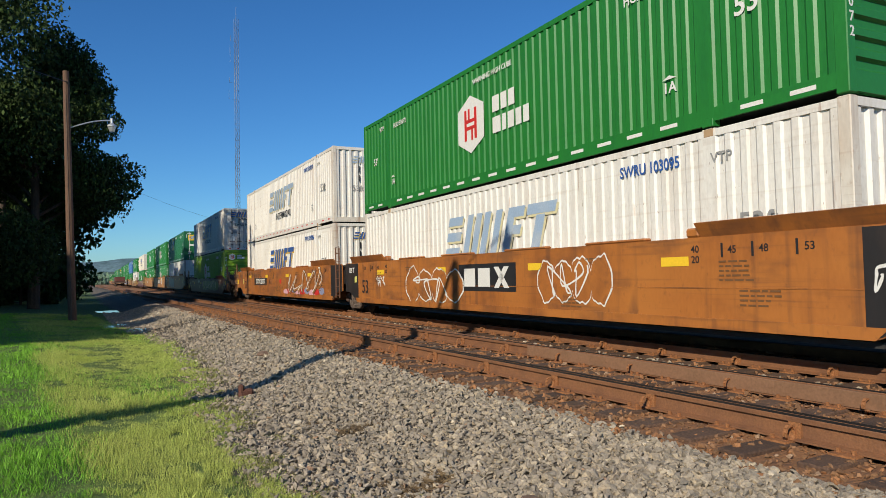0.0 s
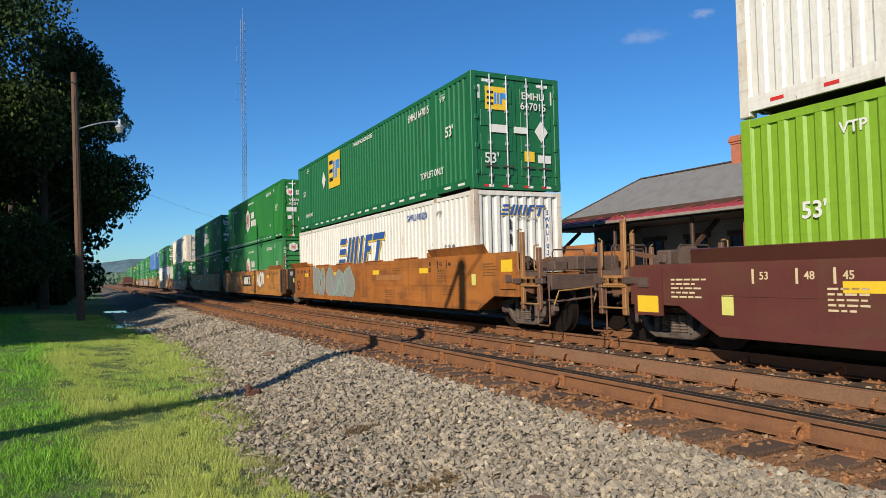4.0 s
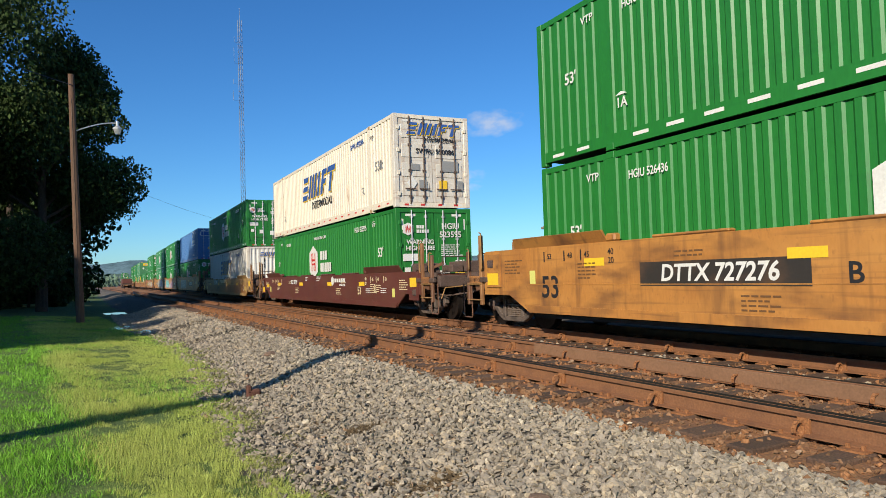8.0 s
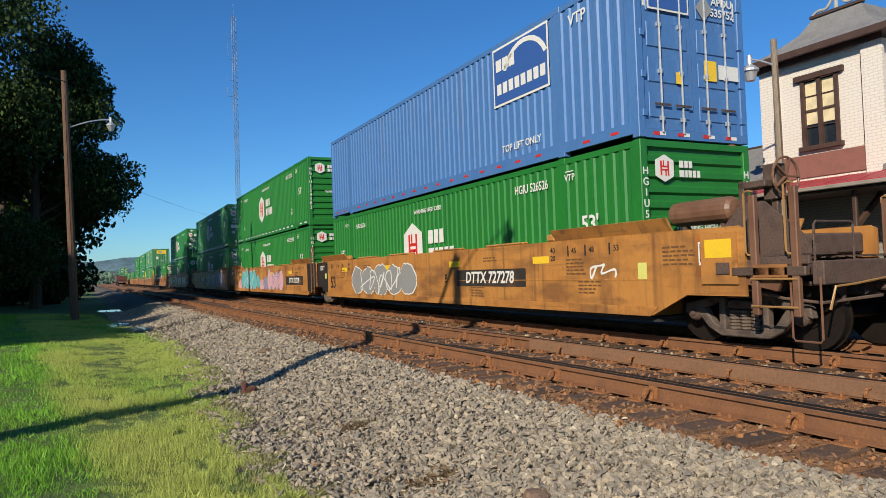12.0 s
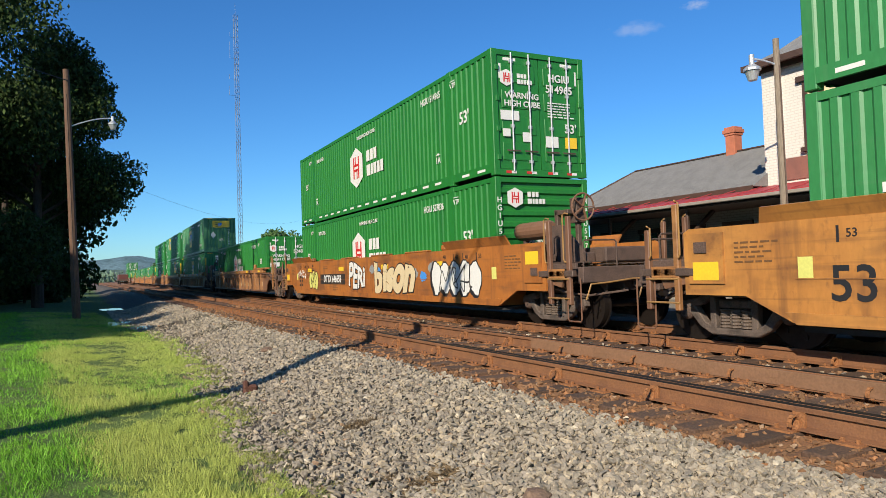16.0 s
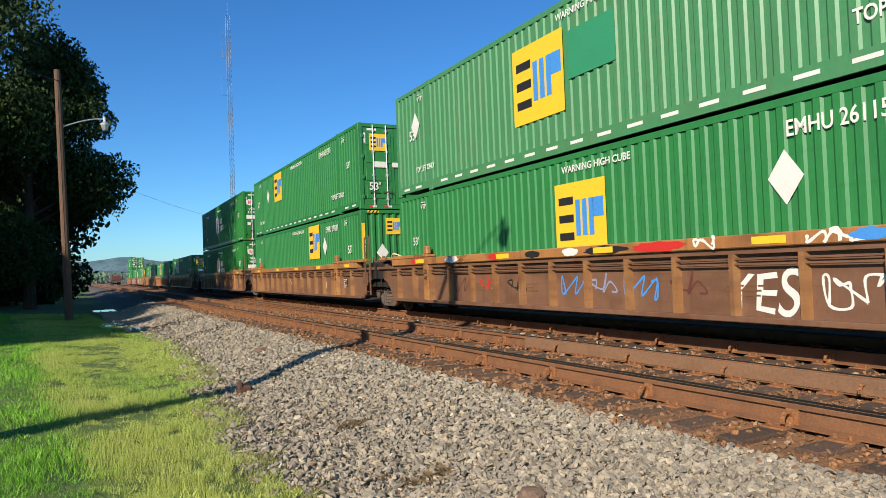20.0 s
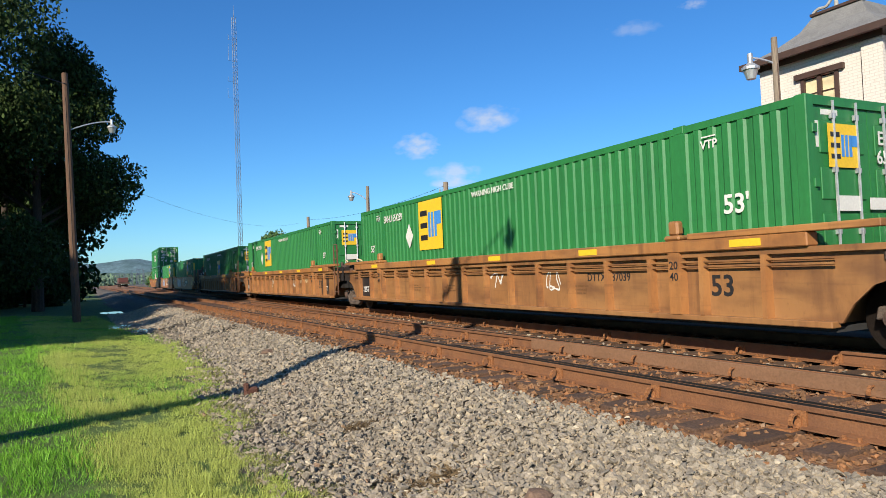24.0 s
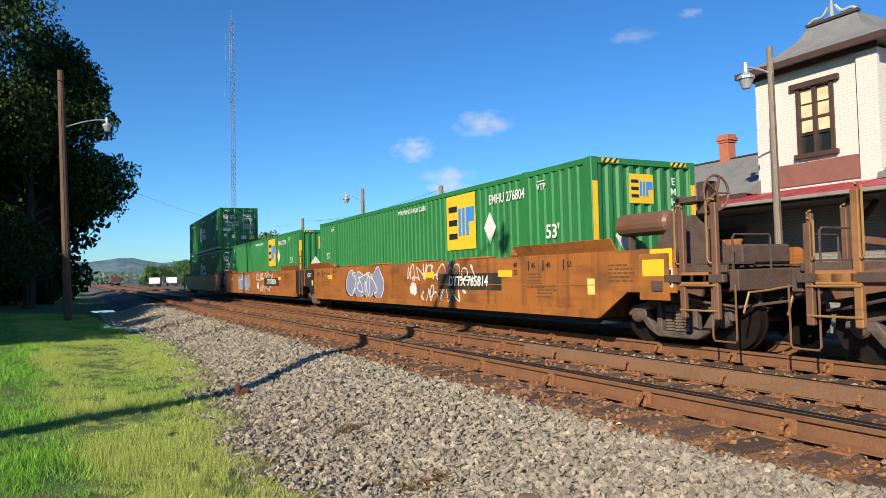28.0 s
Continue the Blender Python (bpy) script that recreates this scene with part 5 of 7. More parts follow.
            part("bottom_sill", boxes((*sorted((sx * 1.36, sx * 1.54)), -8.55, 8.55, 0.36, 0.44), bevel=0.01), m, t)
            for z in (1.14, 1.21):
                bm = bmesh.new()
                rod(bm, (sx * 1.5, -8.6, z), (sx * 1.5, 8.6, z), 0.018, 6)
                part("brake_pipe", bm, m, t)
            for k in range(16):
                y = -7.64 + 1.04 * k
                # ribs get a lighter paint than the sheet, for sunlight catching them
                put("side_rib", M["ribtan"] if colour == "brown" else M["lip"], sx, lambda: extrude([(sx * 1.41, -0.055), (sx * 1.54, -0.035), (sx * 1.54, 0.035), (sx * 1.41, 0.055)], "z", 0.44, 1.28), t, pose(0, y, 0))
            for y in (-6.1, 6.1):
                part("guide_bracket", boxes((*sorted((sx * 1.3, sx * 1.58)), y - 0.16, y + 0.16, top, top + 0.08), (*sorted((sx * 1.4, sx * 1.54)), y - 0.1, y + 0.1, top + 0.08, top + 0.3), bevel=0.03), lip, t)
                part("wide_rib", extrude([(sx * 1.41, y - 0.14), (sx * 1.55, y - 0.11), (sx * 1.55, y + 0.11), (sx * 1.41, y + 0.14)], "z", 0.44, 1.36), lip, t)
            for s in (-1, 1):
                part("end_lip", boxes((*sorted((sx * 1.36, sx * 1.57)), *sorted((s * 6.4, s * 9.2)), top, top + 0.09), bevel=0.01), lip, t)
    part("well_floor", boxes((-1.36, 1.36, -8.5, 8.5, 0.3, 0.37)), M["plain_dark"], t)
    for s, kind in ((-1, near), (1, far)):
        part("bulkhead", boxes((-1.38, 1.38, *sorted((s * 8.3, s * 8.38)), 0.39, 1.25)), m, t)
        part("end_deck", boxes((-1.4, 1.4, *sorted((s * 8.3, s * (9.9 if kind == "coupler" else 9.1))), 1.1, 1.2)), M["steel"], t)
        end_gear(t, s, kind, m, brake_near if s < 0 else brake_far, -0.42 if top < 1.4 else 0.0)
    return t


# ---- paint and lettering on the car sides ----
READ = {"Ri", "PERi", "bison", "YES", "A", "AOR"}


def ribbon(pts, width, key, material):
    """A painted line: one band along a smooth curve through the points."""
    if key in CACHE:
        return CACHE[key]
    p = [Vector((x, y, 0)) for x, y in pts]
    curve = []
    for i in range(len(p) - 1):
        a, b, c, d = p[max(i - 1, 0)], p[i], p[i + 1], p[min(i + 2, len(p) - 1)]
        for k in range(5):
            u = k / 5
            curve.append(0.5 * (2 * b + (c - a) * u + (2 * a - 5 * b + 4 * c - d) * u * u + (3 * b - a - 3 * c + d) * u ** 3))
    curve.append(p[-1])
    vs, fs = [], []
    for i, q in enumerate(curve):
        d = (curve[min(i + 1, len(curve) - 1)] - curve[max(i - 1, 0)]).normalized()
        w = width / 2 * (0.6 if i in (0, len(curve) - 1) else 1 + 0.2 * math.sin(i * 1.3))
        vs += [(q.x - d.y * w, q.y + d.x * w, i * 0.00001), (q.x + d.y * w, q.y - d.x * w, i * 0.00001)]
    fs = [(2 * i, 2 * i + 1, 2 * i + 3, 2 * i + 2) for i in range(len(curve) - 1)]
    me = bpy.data.meshes.new("spray")
    me.from_pydata(vs, [], fs)
    me.materials.append(material)
    CACHE[key] = me
    return me


def strokes(n, size, width, material, seed):
    """A sprayed scribble without meaning, n loops and stems long, in one line."""
    rng = random.Random(seed)
    pts = []
    for g in range(n):
        cx = (g - (n - 1) / 2) * 0.56 * size
        for _ in range(rng.choice((3, 4, 4, 5))):
            pts.append((cx + rng.uniform(-0.24, 0.24) * size, rng.choice((-1, 1)) * rng.uniform(0.08, 0.42) * size))
    return ribbon(pts, width, ("spray", material, n, size, width, seed), material)


def swollen(n, size, grow, material, seed):
    """The outline of n fat letters run together: bulging top and bottom, one patch of paint."""
    key = ("bubble", material, n, size, grow, seed)
    if key not in CACHE:
        rng = random.Random(seed)
        pitch = 0.72 * size
        hi = [rng.uniform(0.36, 0.52) for _ in range(n)]
        lo = [rng.uniform(0.36, 0.5) for _ in range(n)]
        sh = [rng.uniform(-0.15, 0.15) for _ in range(n)]
        steps = 18 * n
        top, bot = [], []
        for i in range(steps + 1):
            u = i / steps * n
            g, f = min(int(u), n - 1), u - min(int(u), n - 1)
            k = max(0.0, math.sin(math.pi * f)) ** 0.5 * (1 + 0.10 * math.sin(9.4 * f + 2.1 * hi[g] * 20) + 0.06 * math.sin(23 * f + lo[g] * 40))
            end = 0.55 + 0.45 * min(1, 3 * u / 1.0, 3 * (n - u) / 1.0)
            x = (u - n / 2) * pitch
            x += (grow if u > n / 2 else -grow) * abs(2 * u / n - 1) ** 6
            top.append((x + sh[g] * 0.3 * size * k, (0.16 + (hi[g] - 0.16) * k) * size * end + grow))
            bot.append((x - sh[g] * 0.2 * size * k, -(0.2 + (lo[g] - 0.2) * k) * size * end - grow))
        vs = [(x, y, 0) for x, y in top + bot]
        m_ = len(top)
        me = bpy.data.meshes.new("spray")
        me.from_pydata(vs, [], [(i + m_, i + m_ + 1, i + 1, i) for i in range(m_ - 1)])
        me.materials.append(material)
        CACHE[key] = me
    return CACHE[key]


def tag(t, word, size, fill, edge, u, v, out, fat=0.05, skew=0.0, wide=1.0, tall=1.0, drop=None):
    """Sprayed bubble work: a shadow, a fat edge, a fill, and the line that parts the letters."""
    seed = sum(map(ord, word)) * 7 + len(word)
    for mat_, bold, lift, name, dx in ((drop, fat + 0.055, 0.0015, "spray_shadow", -0.07), (edge, fat + 0.035, 0.003, "spray_edge", 0), (fill, fat, 0.006, "spray_fill", 0)):
        if mat_:
            me = text_mesh(word, size, M[mat_], bold, skew, 0.16) if word in READ else swollen(len(word), size * 0.8, bold - fat, M[mat_], seed)
            o = part(name, me, None, t)
            o.matrix_basis = SIDE @ Matrix.Translation((u + dx, v + dx * 0.6, out + lift)) @ Matrix.Diagonal((wide, tall, 1, 1))
    if word not in READ:
        o = part("spray_line", strokes(len(word), size * 0.76, 0.04, M[edge or "dark"], seed), None, t)
        o.matrix_basis = SIDE @ Matrix.Translation((u, v, out + 0.009)) @ Matrix.Diagonal((wide, tall, 1, 1))


def scrawl(t, word, size, mat_, u, v, out, wide=1.0, skew=0.2, bold=-0.004):
    me = text_mesh(word, size, M[mat_], bold, skew, 0.14) if word in READ else strokes(len(word), size, 0.035, M[mat_], sum(map(ord, word)) * 5 + len(word))
    o = part("spray_line", me, None, t)
    o.matrix_basis = SIDE @ Matrix.Translation((u, v, out)) @ Matrix.Diagonal((wide, 1, 1, 1))


def blob(t, mat_, u, v, w, h, out, seed, name="spray_patch"):
    """An uneven sprayed patch."""
    rng = random.Random(seed)
    pts = [(math.cos(a) * w / 2 * rng.uniform(0.75, 1.1), math.sin(a) * h / 2 * rng.uniform(0.75, 1.1)) for a in (i * math.pi / 10 for i in range(20))]
    flat(t, pts, mat_, SIDE, u, v, out, name, 0.0015)


def rows_of_print(t, tone, u, v, n, w, out, face=None):
    """A block of small print: n broken rows of dashes, bottom row at v."""
    rng = random.Random(int(u * 100) + n * 7)
    bits = []
    for i in range(n):
        x, end = -w / 2, w / 2 - rng.uniform(0, 0.3) * w
        while x < end:
            k = rng.uniform(0.06, 0.16)
            bits.append(moved(rect(k, 0.026), x + k / 2, 0.065 * i))
            x += k + 0.03
    tagged(shapes(t, bits, tone, face or SIDE, u, v, out, "small_print"), kind="stuff")


def stencil(t, top, out, near, far, tone="dark", colour="orange"):
    """Load marks and data panels that every smooth car carries."""
    for s in (-1, 1):
        for u, w in ((7.75, "53"), (7.1, "48"), (6.6, "45")):
            write(t, w, 0.145, tone, SIDE, s * u, top - 0.2, out, 0.002)
            flat(t, rect(0.035, 0.2), tone, SIDE, s * u - 0.17, top - 0.2, out, "tick")
        write(t, "40\n20", 0.15, tone, SIDE, s * 5.95, top - 0.25, out, 0.002)
    for u in (-6.4, -2.3, 1.9, 5.55):
        flat(t, rect(0.55, 0.14), "yellow", SIDE, u, top - 0.34, out, "reflector")
    tone = "faint" if tone == "dark" else tone
    for u, v, n in ((7.0, 0.75, 4), (3.6, top - 0.3, 2), (-4.2, top - 0.3, 2)):
        rows_of_print(t, tone, u, v, n, 0.6, out)
    for s, kind in ((-1, far), (1, near)):
        rows_of_print(t, tone, s * 6.62, top - 0.62, 5, 0.5, out)
        rows_of_print(t, tone, s * 3.0, 0.62, 4, 0.62, out)
        if kind == "coupler":                    # hinged panel, caution square and stencilled lists
            flat(t, rect(0.62, 0.72), colour, SIDE, s * 9.88, top - 0.44, out, "end_panel", 0.03)
            flat(t, rect(0.46, 0.26), "yellow", SIDE, s * 9.88, top - 0.62 if s < 0 else top - 0.3, out + 0.031, "caution_square", 0.002)
            flat(t, rect(0.22, 0.16), "gear", SIDE, s * 9.96, top - 0.28 if s < 0 else top - 0.58, out + 0.031, "panel_latch", 0.02)
            rows_of_print(t, tone, s * 9.1, top - 0.5, 5, 0.6, out)
            flat(t, rect(0.2, 0.28), "palelime", SIDE, s * 8.35, top - 0.6, out, "label_plate", 0.002)


def number_board(t, words, u, v, out, board=True, tone="white_mark", size=0.36):
    if board:
        flat(t, rect(3.0, 0.38), "board", SIDE, u, v, out, "number_board", 0.002)
    write(t, words, size, tone, SIDE, u, v, out + 0.004, 0.008, 0.15, wide=0.98)


def decorate(k, t, style, top, near, far):
    q = 1.5025 if style == "smooth" else 1.4225
    lipq = 1.5625
    if style == "smooth":
        stencil(t, top, q, near, far, "sand" if k in (2, 6) else "dark", LINE[k][2])
        for s, kind in ((-1, far), (1, near)):
            if kind == "joint":
                if s < 0:
                    write(t, "125 T", 0.23, "white_mark", SIDE, -9.05, top - 0.25, 1.509, 0.005)
                    flat(t, rect(0.2, 0.2), "palelime", SIDE, -8.62, top - 0.55, 1.509, "label_plate")
        if top > 1.6:
            write(t, "53", 0.6, "dark", SIDE, -7.75, 0.9, q, 0.008)
    else:
        for u in (-6.4, -2.3, 0.9, 4.1, 7.4):
            flat(t, rect(0.5, 0.1), "yellow", SIDE, u, 1.45, lipq, "reflector")
        write(t, "20\n40", 0.17, "dark", SIDE, 6.1, 1.08, 1.553, 0.002)
        write(t, "20\n40", 0.17, "dark", SIDE, -6.1, 1.08, 1.553, 0.002)
        write(t, "53", 0.42, "dark", SIDE, 6.88, 0.85, q, 0.008)
        for u in (3.6, -1.55, -3.6):
            rows_of_print(t, "faint", u, 0.72, 3, 0.62, q)
    if k == 0:
        flat(t, rect(2.5, 0.62), "dark", SIDE, -0.08, 1.17, q, "name_board", 0.002)
        shapes(t, [moved(rect(0.52, 0.42), u, 0) for u in (-0.72, -0.06)] + [moved(rect(0.2, 0.46, d), 0.68, 0) for d in (0.9, -0.9)], "white_mark", SIDE, -0.08, 1.17, q + 0.004, "name_block")
        tag(t, "CUKO", 1.15, "rusty", "white_mark", -2.8, 0.98, q, 0.03, wide=1.25, tall=1.05)
        tag(t, "OBER", 1.1, "rusty", "white_mark", 3.05, 1.1, q, 0.04, wide=0.85, tall=1.0)
        scrawl(t, "ask", 0.5, "white_mark", 8.9, 1.05, 1.51)
        scrawl(t, "nAn", 0.42, "white_mark", -6.4, 1.1, q, 1.2)
    elif k == 1:
        number_board(t, "DTTX 723775", -3.8, 1.1, q)
        write(t, "A", 0.3, "dark", SIDE, -1.6, 1.1, q, 0.004)
        blob(t, "red_mark", 0.6, 1.12, 0.4, 0.25, q, 3)
        for i in range(9):
            blob(t, ("pink", "red_mark", "violet")[i % 3], 1.6 + 0.7 * i, 0.62 + 0.05 * (i % 3), 0.8, 0.3, q, i)
        for tone, w, dx, dy, lift in (("black", 0.15, 0.0, 0.0, 0.003), ("lip", 0.09, 0.015, 0.0, 0.005), ("white_mark", 0.035, -0.05, 0.06, 0.007)):
            o = part("spray_outline", strokes(6, 1.25, w, M[tone], 77), None, t)
            o.matrix_basis = SIDE @ Matrix.Translation((4.6 + dx, 1.05 + dy, q + lift)) @ Matrix.Diagonal((1.35, 1, 1, 1))
        scrawl(t, "GOZILE", 0.5, "faint", 0.2, 0.72, q, 1.1)
        scrawl(t, "ARTS WORTH", 0.4, "faint", -4.6, 1.45, q, 1.2, 0.0, -0.008)
        scrawl(t, "LONE", 0.5, "faint", -1.2, 1.42, q, 1.3, 0.0, -0.008)
    elif k == 2:
        number_board(t, "FEC 72010", -3.4, 1.12, q, False, size=0.24)
        tag(t, "AMESAMES", 1.05, "olive", "grey", 2.7, 0.82, q, 0.05, wide=1.62, tall=0.95)
        for tone, w, dx, dy, lift in (("dark", 0.07, 0.0, 0.0, 0.011), ("sand", 0.05, -0.05, 0.05, 0.013)):
            o = part("spray_outline", strokes(8, 0.86, w, M[tone], 41), None, t)
            o.matrix_basis = SIDE @ Matrix.Translation((2.7 + dx, 0.82 + dy, q + lift)) @ Matrix.Diagonal((1.75, 0.95, 1, 1))
        blob(t, "paleyellow", 5.5, 0.85, 0.35, 0.5, q + 0.0145, 31)
        blob(t, "pink", -1.0, 0.9, 0.4, 0.5, q + 0.0145, 32)
        scrawl(t, "bcs", 0.3, "dark", 6.8, 0.6, q + 0.012)
    elif k == 3:
        tag(t, "Ri", 1.5, "grey", "mint", -4.6, 1.02, q, 0.09, wide=1.25)
        tag(t, "ISK", 1.5, "grey", "mint", -1.9, 1.0, q, 0.03, wide=1.3)
        flat(t, rect(2.2, 0.16), "lip", SIDE, 3.0, 1.2, q, "old_lettering")
    elif k == 4:
        flat(t, rect(2.56, 0.64), "dark", SIDE, -0.26, 1.17, q, "name_board", 0.002)
        shapes(t, [moved(rect(0.52, 0.42), u, 0) for u in (-0.72, -0.06)] + [moved(rect(0.2, 0.46, d), 0.68, 0) for d in (0.9, -0.9)], "white_mark", SIDE, -0.26, 1.17, q + 0.004, "name_block")
        tag(t, "AOR", 0.88, "white_mark", "grey", 3.6, 1.22, q, 0.05, wide=1.05)
        scrawl(t, "WRIOKLE", 0.95, "sand", -3.95, 1.08, q, 1.15, 0.1, -0.012)
    elif k == 5:
        number_board(t, "DTTX 727276", -3.75, 1.14, q)
        write(t, "B", 0.36, "dark", SIDE, -1.7, 1.1, q, 0.006)
    elif k == 6:
        flat(t, rect(0.66, 0.5), "brown", SIDE, -9.92, 1.02, q, "data_panel", 0.03)
        flat(t, rect(0.24, 0.26), "grey", SIDE, -10.05, 1.03, q + 0.032, "data_panel", 0.002)
        flat(t, rect(0.6, 0.15), "yellow", SIDE, -9.0, 0.92, q, "reflector")
        number_board(t, "FEC 70719", -3.55, 1.07, q, False, size=0.26)
        flat(t, [(0.17 * math.cos(a), 0.17 * math.sin(a)) for a in (i * 0.5236 for i in range(12))], "white_mark", SIDE, 2.3, 1.1, q, "roundel")
        shapes(t, [moved(rect(0.2, 0.14), 0.26 * i, 0) for i in range(5)] + [moved(rect(0.06, 0.07), 0.5 + 0.1 * i, -0.17) for i in range(7)], "white_mark", SIDE, 2.65, 1.12, q, "name_block")
        write(t, "53", 0.36, "sand", SIDE, 5.3, 0.75, q, 0.008)
        for i, (u, w) in enumerate(((-1.4, 0.3), (0.4, 0.5), (6.2, 0.5), (7.55, 0.5))):
            rows_of_print(t, "white_mark", u, 0.72 + 0.42 * (i < 2), 3, w, q)
    elif k == 7:
        part("lower_sheet", boxes((-1.502, -1.5005, -8.5, 8.5, 0.44, 0.93)), M["duller"], t, "dull orange-brown lower side")
        flat(t, rect(2.15, 0.34), "grey", SIDE, -3.68, 1.14, q, "number_board", 0.002)
        write(t, "FEC 70903", 0.3, "white_mark", SIDE, -3.68, 1.14, q + 0.004, 0.004)
        flat(t, [(-1.25, 0.06), (-1.05, 0.12), (1.05, 0.12), (1.25, 0.02), (1.05, -0.12), (-0.95, -0.12)], "sand", SIDE, -0.25, 1.2, q, "worn_patch", 0.001)
        scrawl(t, "wosdk", 0.36, "dark", -2.6, 0.75, q + 0.002, 1.6)
        scrawl(t, "SKE", 0.4, "dark", 0.6, 1.0, q, 1.4)
        flat(t, rect(0.5, 0.28), "white_mark", SIDE, 7.8, 0.75, q, "data_panel", 0.001)
        flat(t, rect(0.44, 0.22), "brown", SIDE, 7.8, 0.75, q + 0.003, "data_panel", 0.001)
    elif k == 8:
        tag(t, "FAR-Z", 1.3, "grey", "white_mark", -3.0, 1.0, q, 0.05, wide=1.4, tall=1.0)
        number_board(t, "DTTX 727278", 3.5, 1.03, q)
        write(t, "B", 0.3, "dark", SIDE, 1.43, 1.02, q, 0.004)
        scrawl(t, "DAK", 0.36, "white_mark", 7.4, 1.12, q, 1.3)
        flat(t, rect(0.62, 0.62), "rusty", SIDE, 9.76, 1.32, q, "data_panel", 0.002)
        flat(t, rect(0.5, 0.34), "white_mark", SIDE, 9.76, 1.35, q + 0.003, "data_panel", 0.002)
        flat(t, rect(0.44, 0.26), "dark", SIDE, 9.76, 1.36, q + 0.006, "data_panel", 0.002)
    elif k == 9:
        for i in range(8):
            blob(t, ("pink", "cyan", "pink", "violet")[i % 4], -6.4 + 1.0 * i, 0.75 + 0.1 * (i % 3), 1.3, 0.7, q, 40 + i)
        tag(t, "AZTE", 1.5, "cyan", "white_mark", -3.9, 1.05, q + 0.003, 0.05, wide=1.2, drop="maroon")
        tag(t, "GOON", 1.3, "pink", "violet", 2.6, 1.0, q, 0.06, wide=1.1)
        number_board(t, "DTTX 727278", 6.2, 1.0, q, size=0.3)
        blob(t, "pink", -6.6, 0.6, 0.9, 0.5, q + 0.004, 61)
    elif k == 10:
        number_board(t, "DTTX 727278", -3.6, 1.1, q, size=0.34)
        for i in range(7):
            blob(t, "dark" if i < 3 else "pink", -1.4 + 1.35 * i, 1.0, 1.7, 1.15, q + 0.0004 * i, 70 + i)
        tag(t, "ROCK", 1.35, "grey", "white_mark", 0.1, 1.08, q + 0.004, 0.05, wide=1.15, drop="dark")
        tag(t, "AZOL", 1.6, "violet", "white_mark", 4.85, 1.1, q + 0.004, 0.07, wide=1.05, drop="dark")
        flat(t, rect(0.6, 0.3), "yellow", SIDE, -1.0, 1.3, q + 0.015, "reflector")
    elif k == 11:
        number_board(t, "DTTX 646658", -3.4, 1.0, q, size=0.36)
        tag(t, "GUE", 0.95, "palelime", "dark", -5.85, 0.95, q, 0.05, wide=0.75)
        scrawl(t, "nasen", 0.4, "white_mark", -7.6, 1.2, q, 1.1)
        for i in range(9):
            blob(t, "sky_blue" if i % 2 else "grey", 0.8 + 0.55 * i, 1.3 - 0.08 * (i % 4), 0.45, 0.3, q, 80 + i)
        tag(t, "PERi", 1.05, "white_mark", "dark", -0.65, 1.08, q + 0.003, 0.03, wide=0.85)
        tag(t, "bison", 1.3, "sand", "dark", 2.55, 1.05, q + 0.003, 0.07, wide=1.1, tall=1.0)
        tag(t, "OMEGA", 1.15, "white_mark", "dark", 6.5, 1.05, q + 0.003, 0.075, wide=0.78, drop="dark")
    elif k == 12:
        flat(t, rect(0.86, 0.26), "grey", SIDE, -4.32, 1.06, q, "number_board", 0.002)
        number_board(t, "DTTX 655748", -4.6, 1.06, q + 0.003, False, "sand", 0.21)
        for u in (-3.8, -2.6, 0.4, 1.5, 2.6, 3.7, 4.8):
            scrawl(t, "PSUNR", 0.26, "sand", u, 0.72, q, 0.85)
        blob(t, "sand", 7.6, 0.75, 0.35, 0.35, q, 91)
    elif k == 13:
        scrawl(t, "YES", 0.8, "white_mark", 3.85, 0.76, q, 0.9, 0.05, 0.004)
        scrawl(t, "skull", 0.5, "white_mark", 5.2, 0.78, q, 0.9)
        for i, (u, c) in enumerate(((-3.2, "red_mark"), (-4.3, "maroon"), (-2.0, "dark"), (-0.1, "sky_blue"), (0.7, "violet"), (1.6, "sky_blue"), (2.6, "maroon"), (6.4, "violet"))):
            scrawl(t, "abc" if i % 2 else "mno", 0.55, c, u, 0.85, q, 0.9)
        for i, (u, w, c) in enumerate(((0.95, 1.1, "dark"), (-1.2, 0.5, "dark"), (0.0, 0.5, "white_mark"), (-2.6, 0.6, "red_mark"), (2.2, 1.2, "red_mark"), (-4.6, 0.7, "white_mark"), (5.4, 0.5, "sky_blue"), (-6.6, 0.7, "red_mark"))):
            blob(t, c, u, 1.45, w, 0.16, lipq, 110 + i)
        scrawl(t, "YEL", 0.24, "white_mark", 3.1, 1.45, lipq, 1.2)
        scrawl(t, "kXk W", 0.24, "white_mark", 5.0, 1.45, lipq, 1.2)
        scrawl(t, "A", 0.4, "white_mark", -2.9, 0.85, q, 0.7)
    elif k == 14:
        scrawl(t, "TERS", 0.3, "sand", -0.6, 0.85, q, 0.8)
        rows_of_print(t, "white_mark", 6.6, 0.72, 5, 0.6, q)
        scrawl(t, "ogo", 0.36, "sand", 4.4, 0.75, q, 1.0)
    elif k == 15:
        shapes(t, [moved(rect(0.6, 0.5), u, 0) for u in (-0.72, -0.06)] + [moved(rect(0.22, 0.55, d), 0.68, 0) for d in (0.9, -0.9)], "rusty", SIDE, 3.0, 0.83, q, "name_block")
        scrawl(t, "EERS", 0.34, "sand", -1.6, 0.85, q, 0.8)
    elif k in (16, 17, 18):
        write(t, "DTTX 787039", 0.2, "sand" if k != 16 else "dark", SIDE, 4.45, 1.0, q, 0.002, wide=0.95)
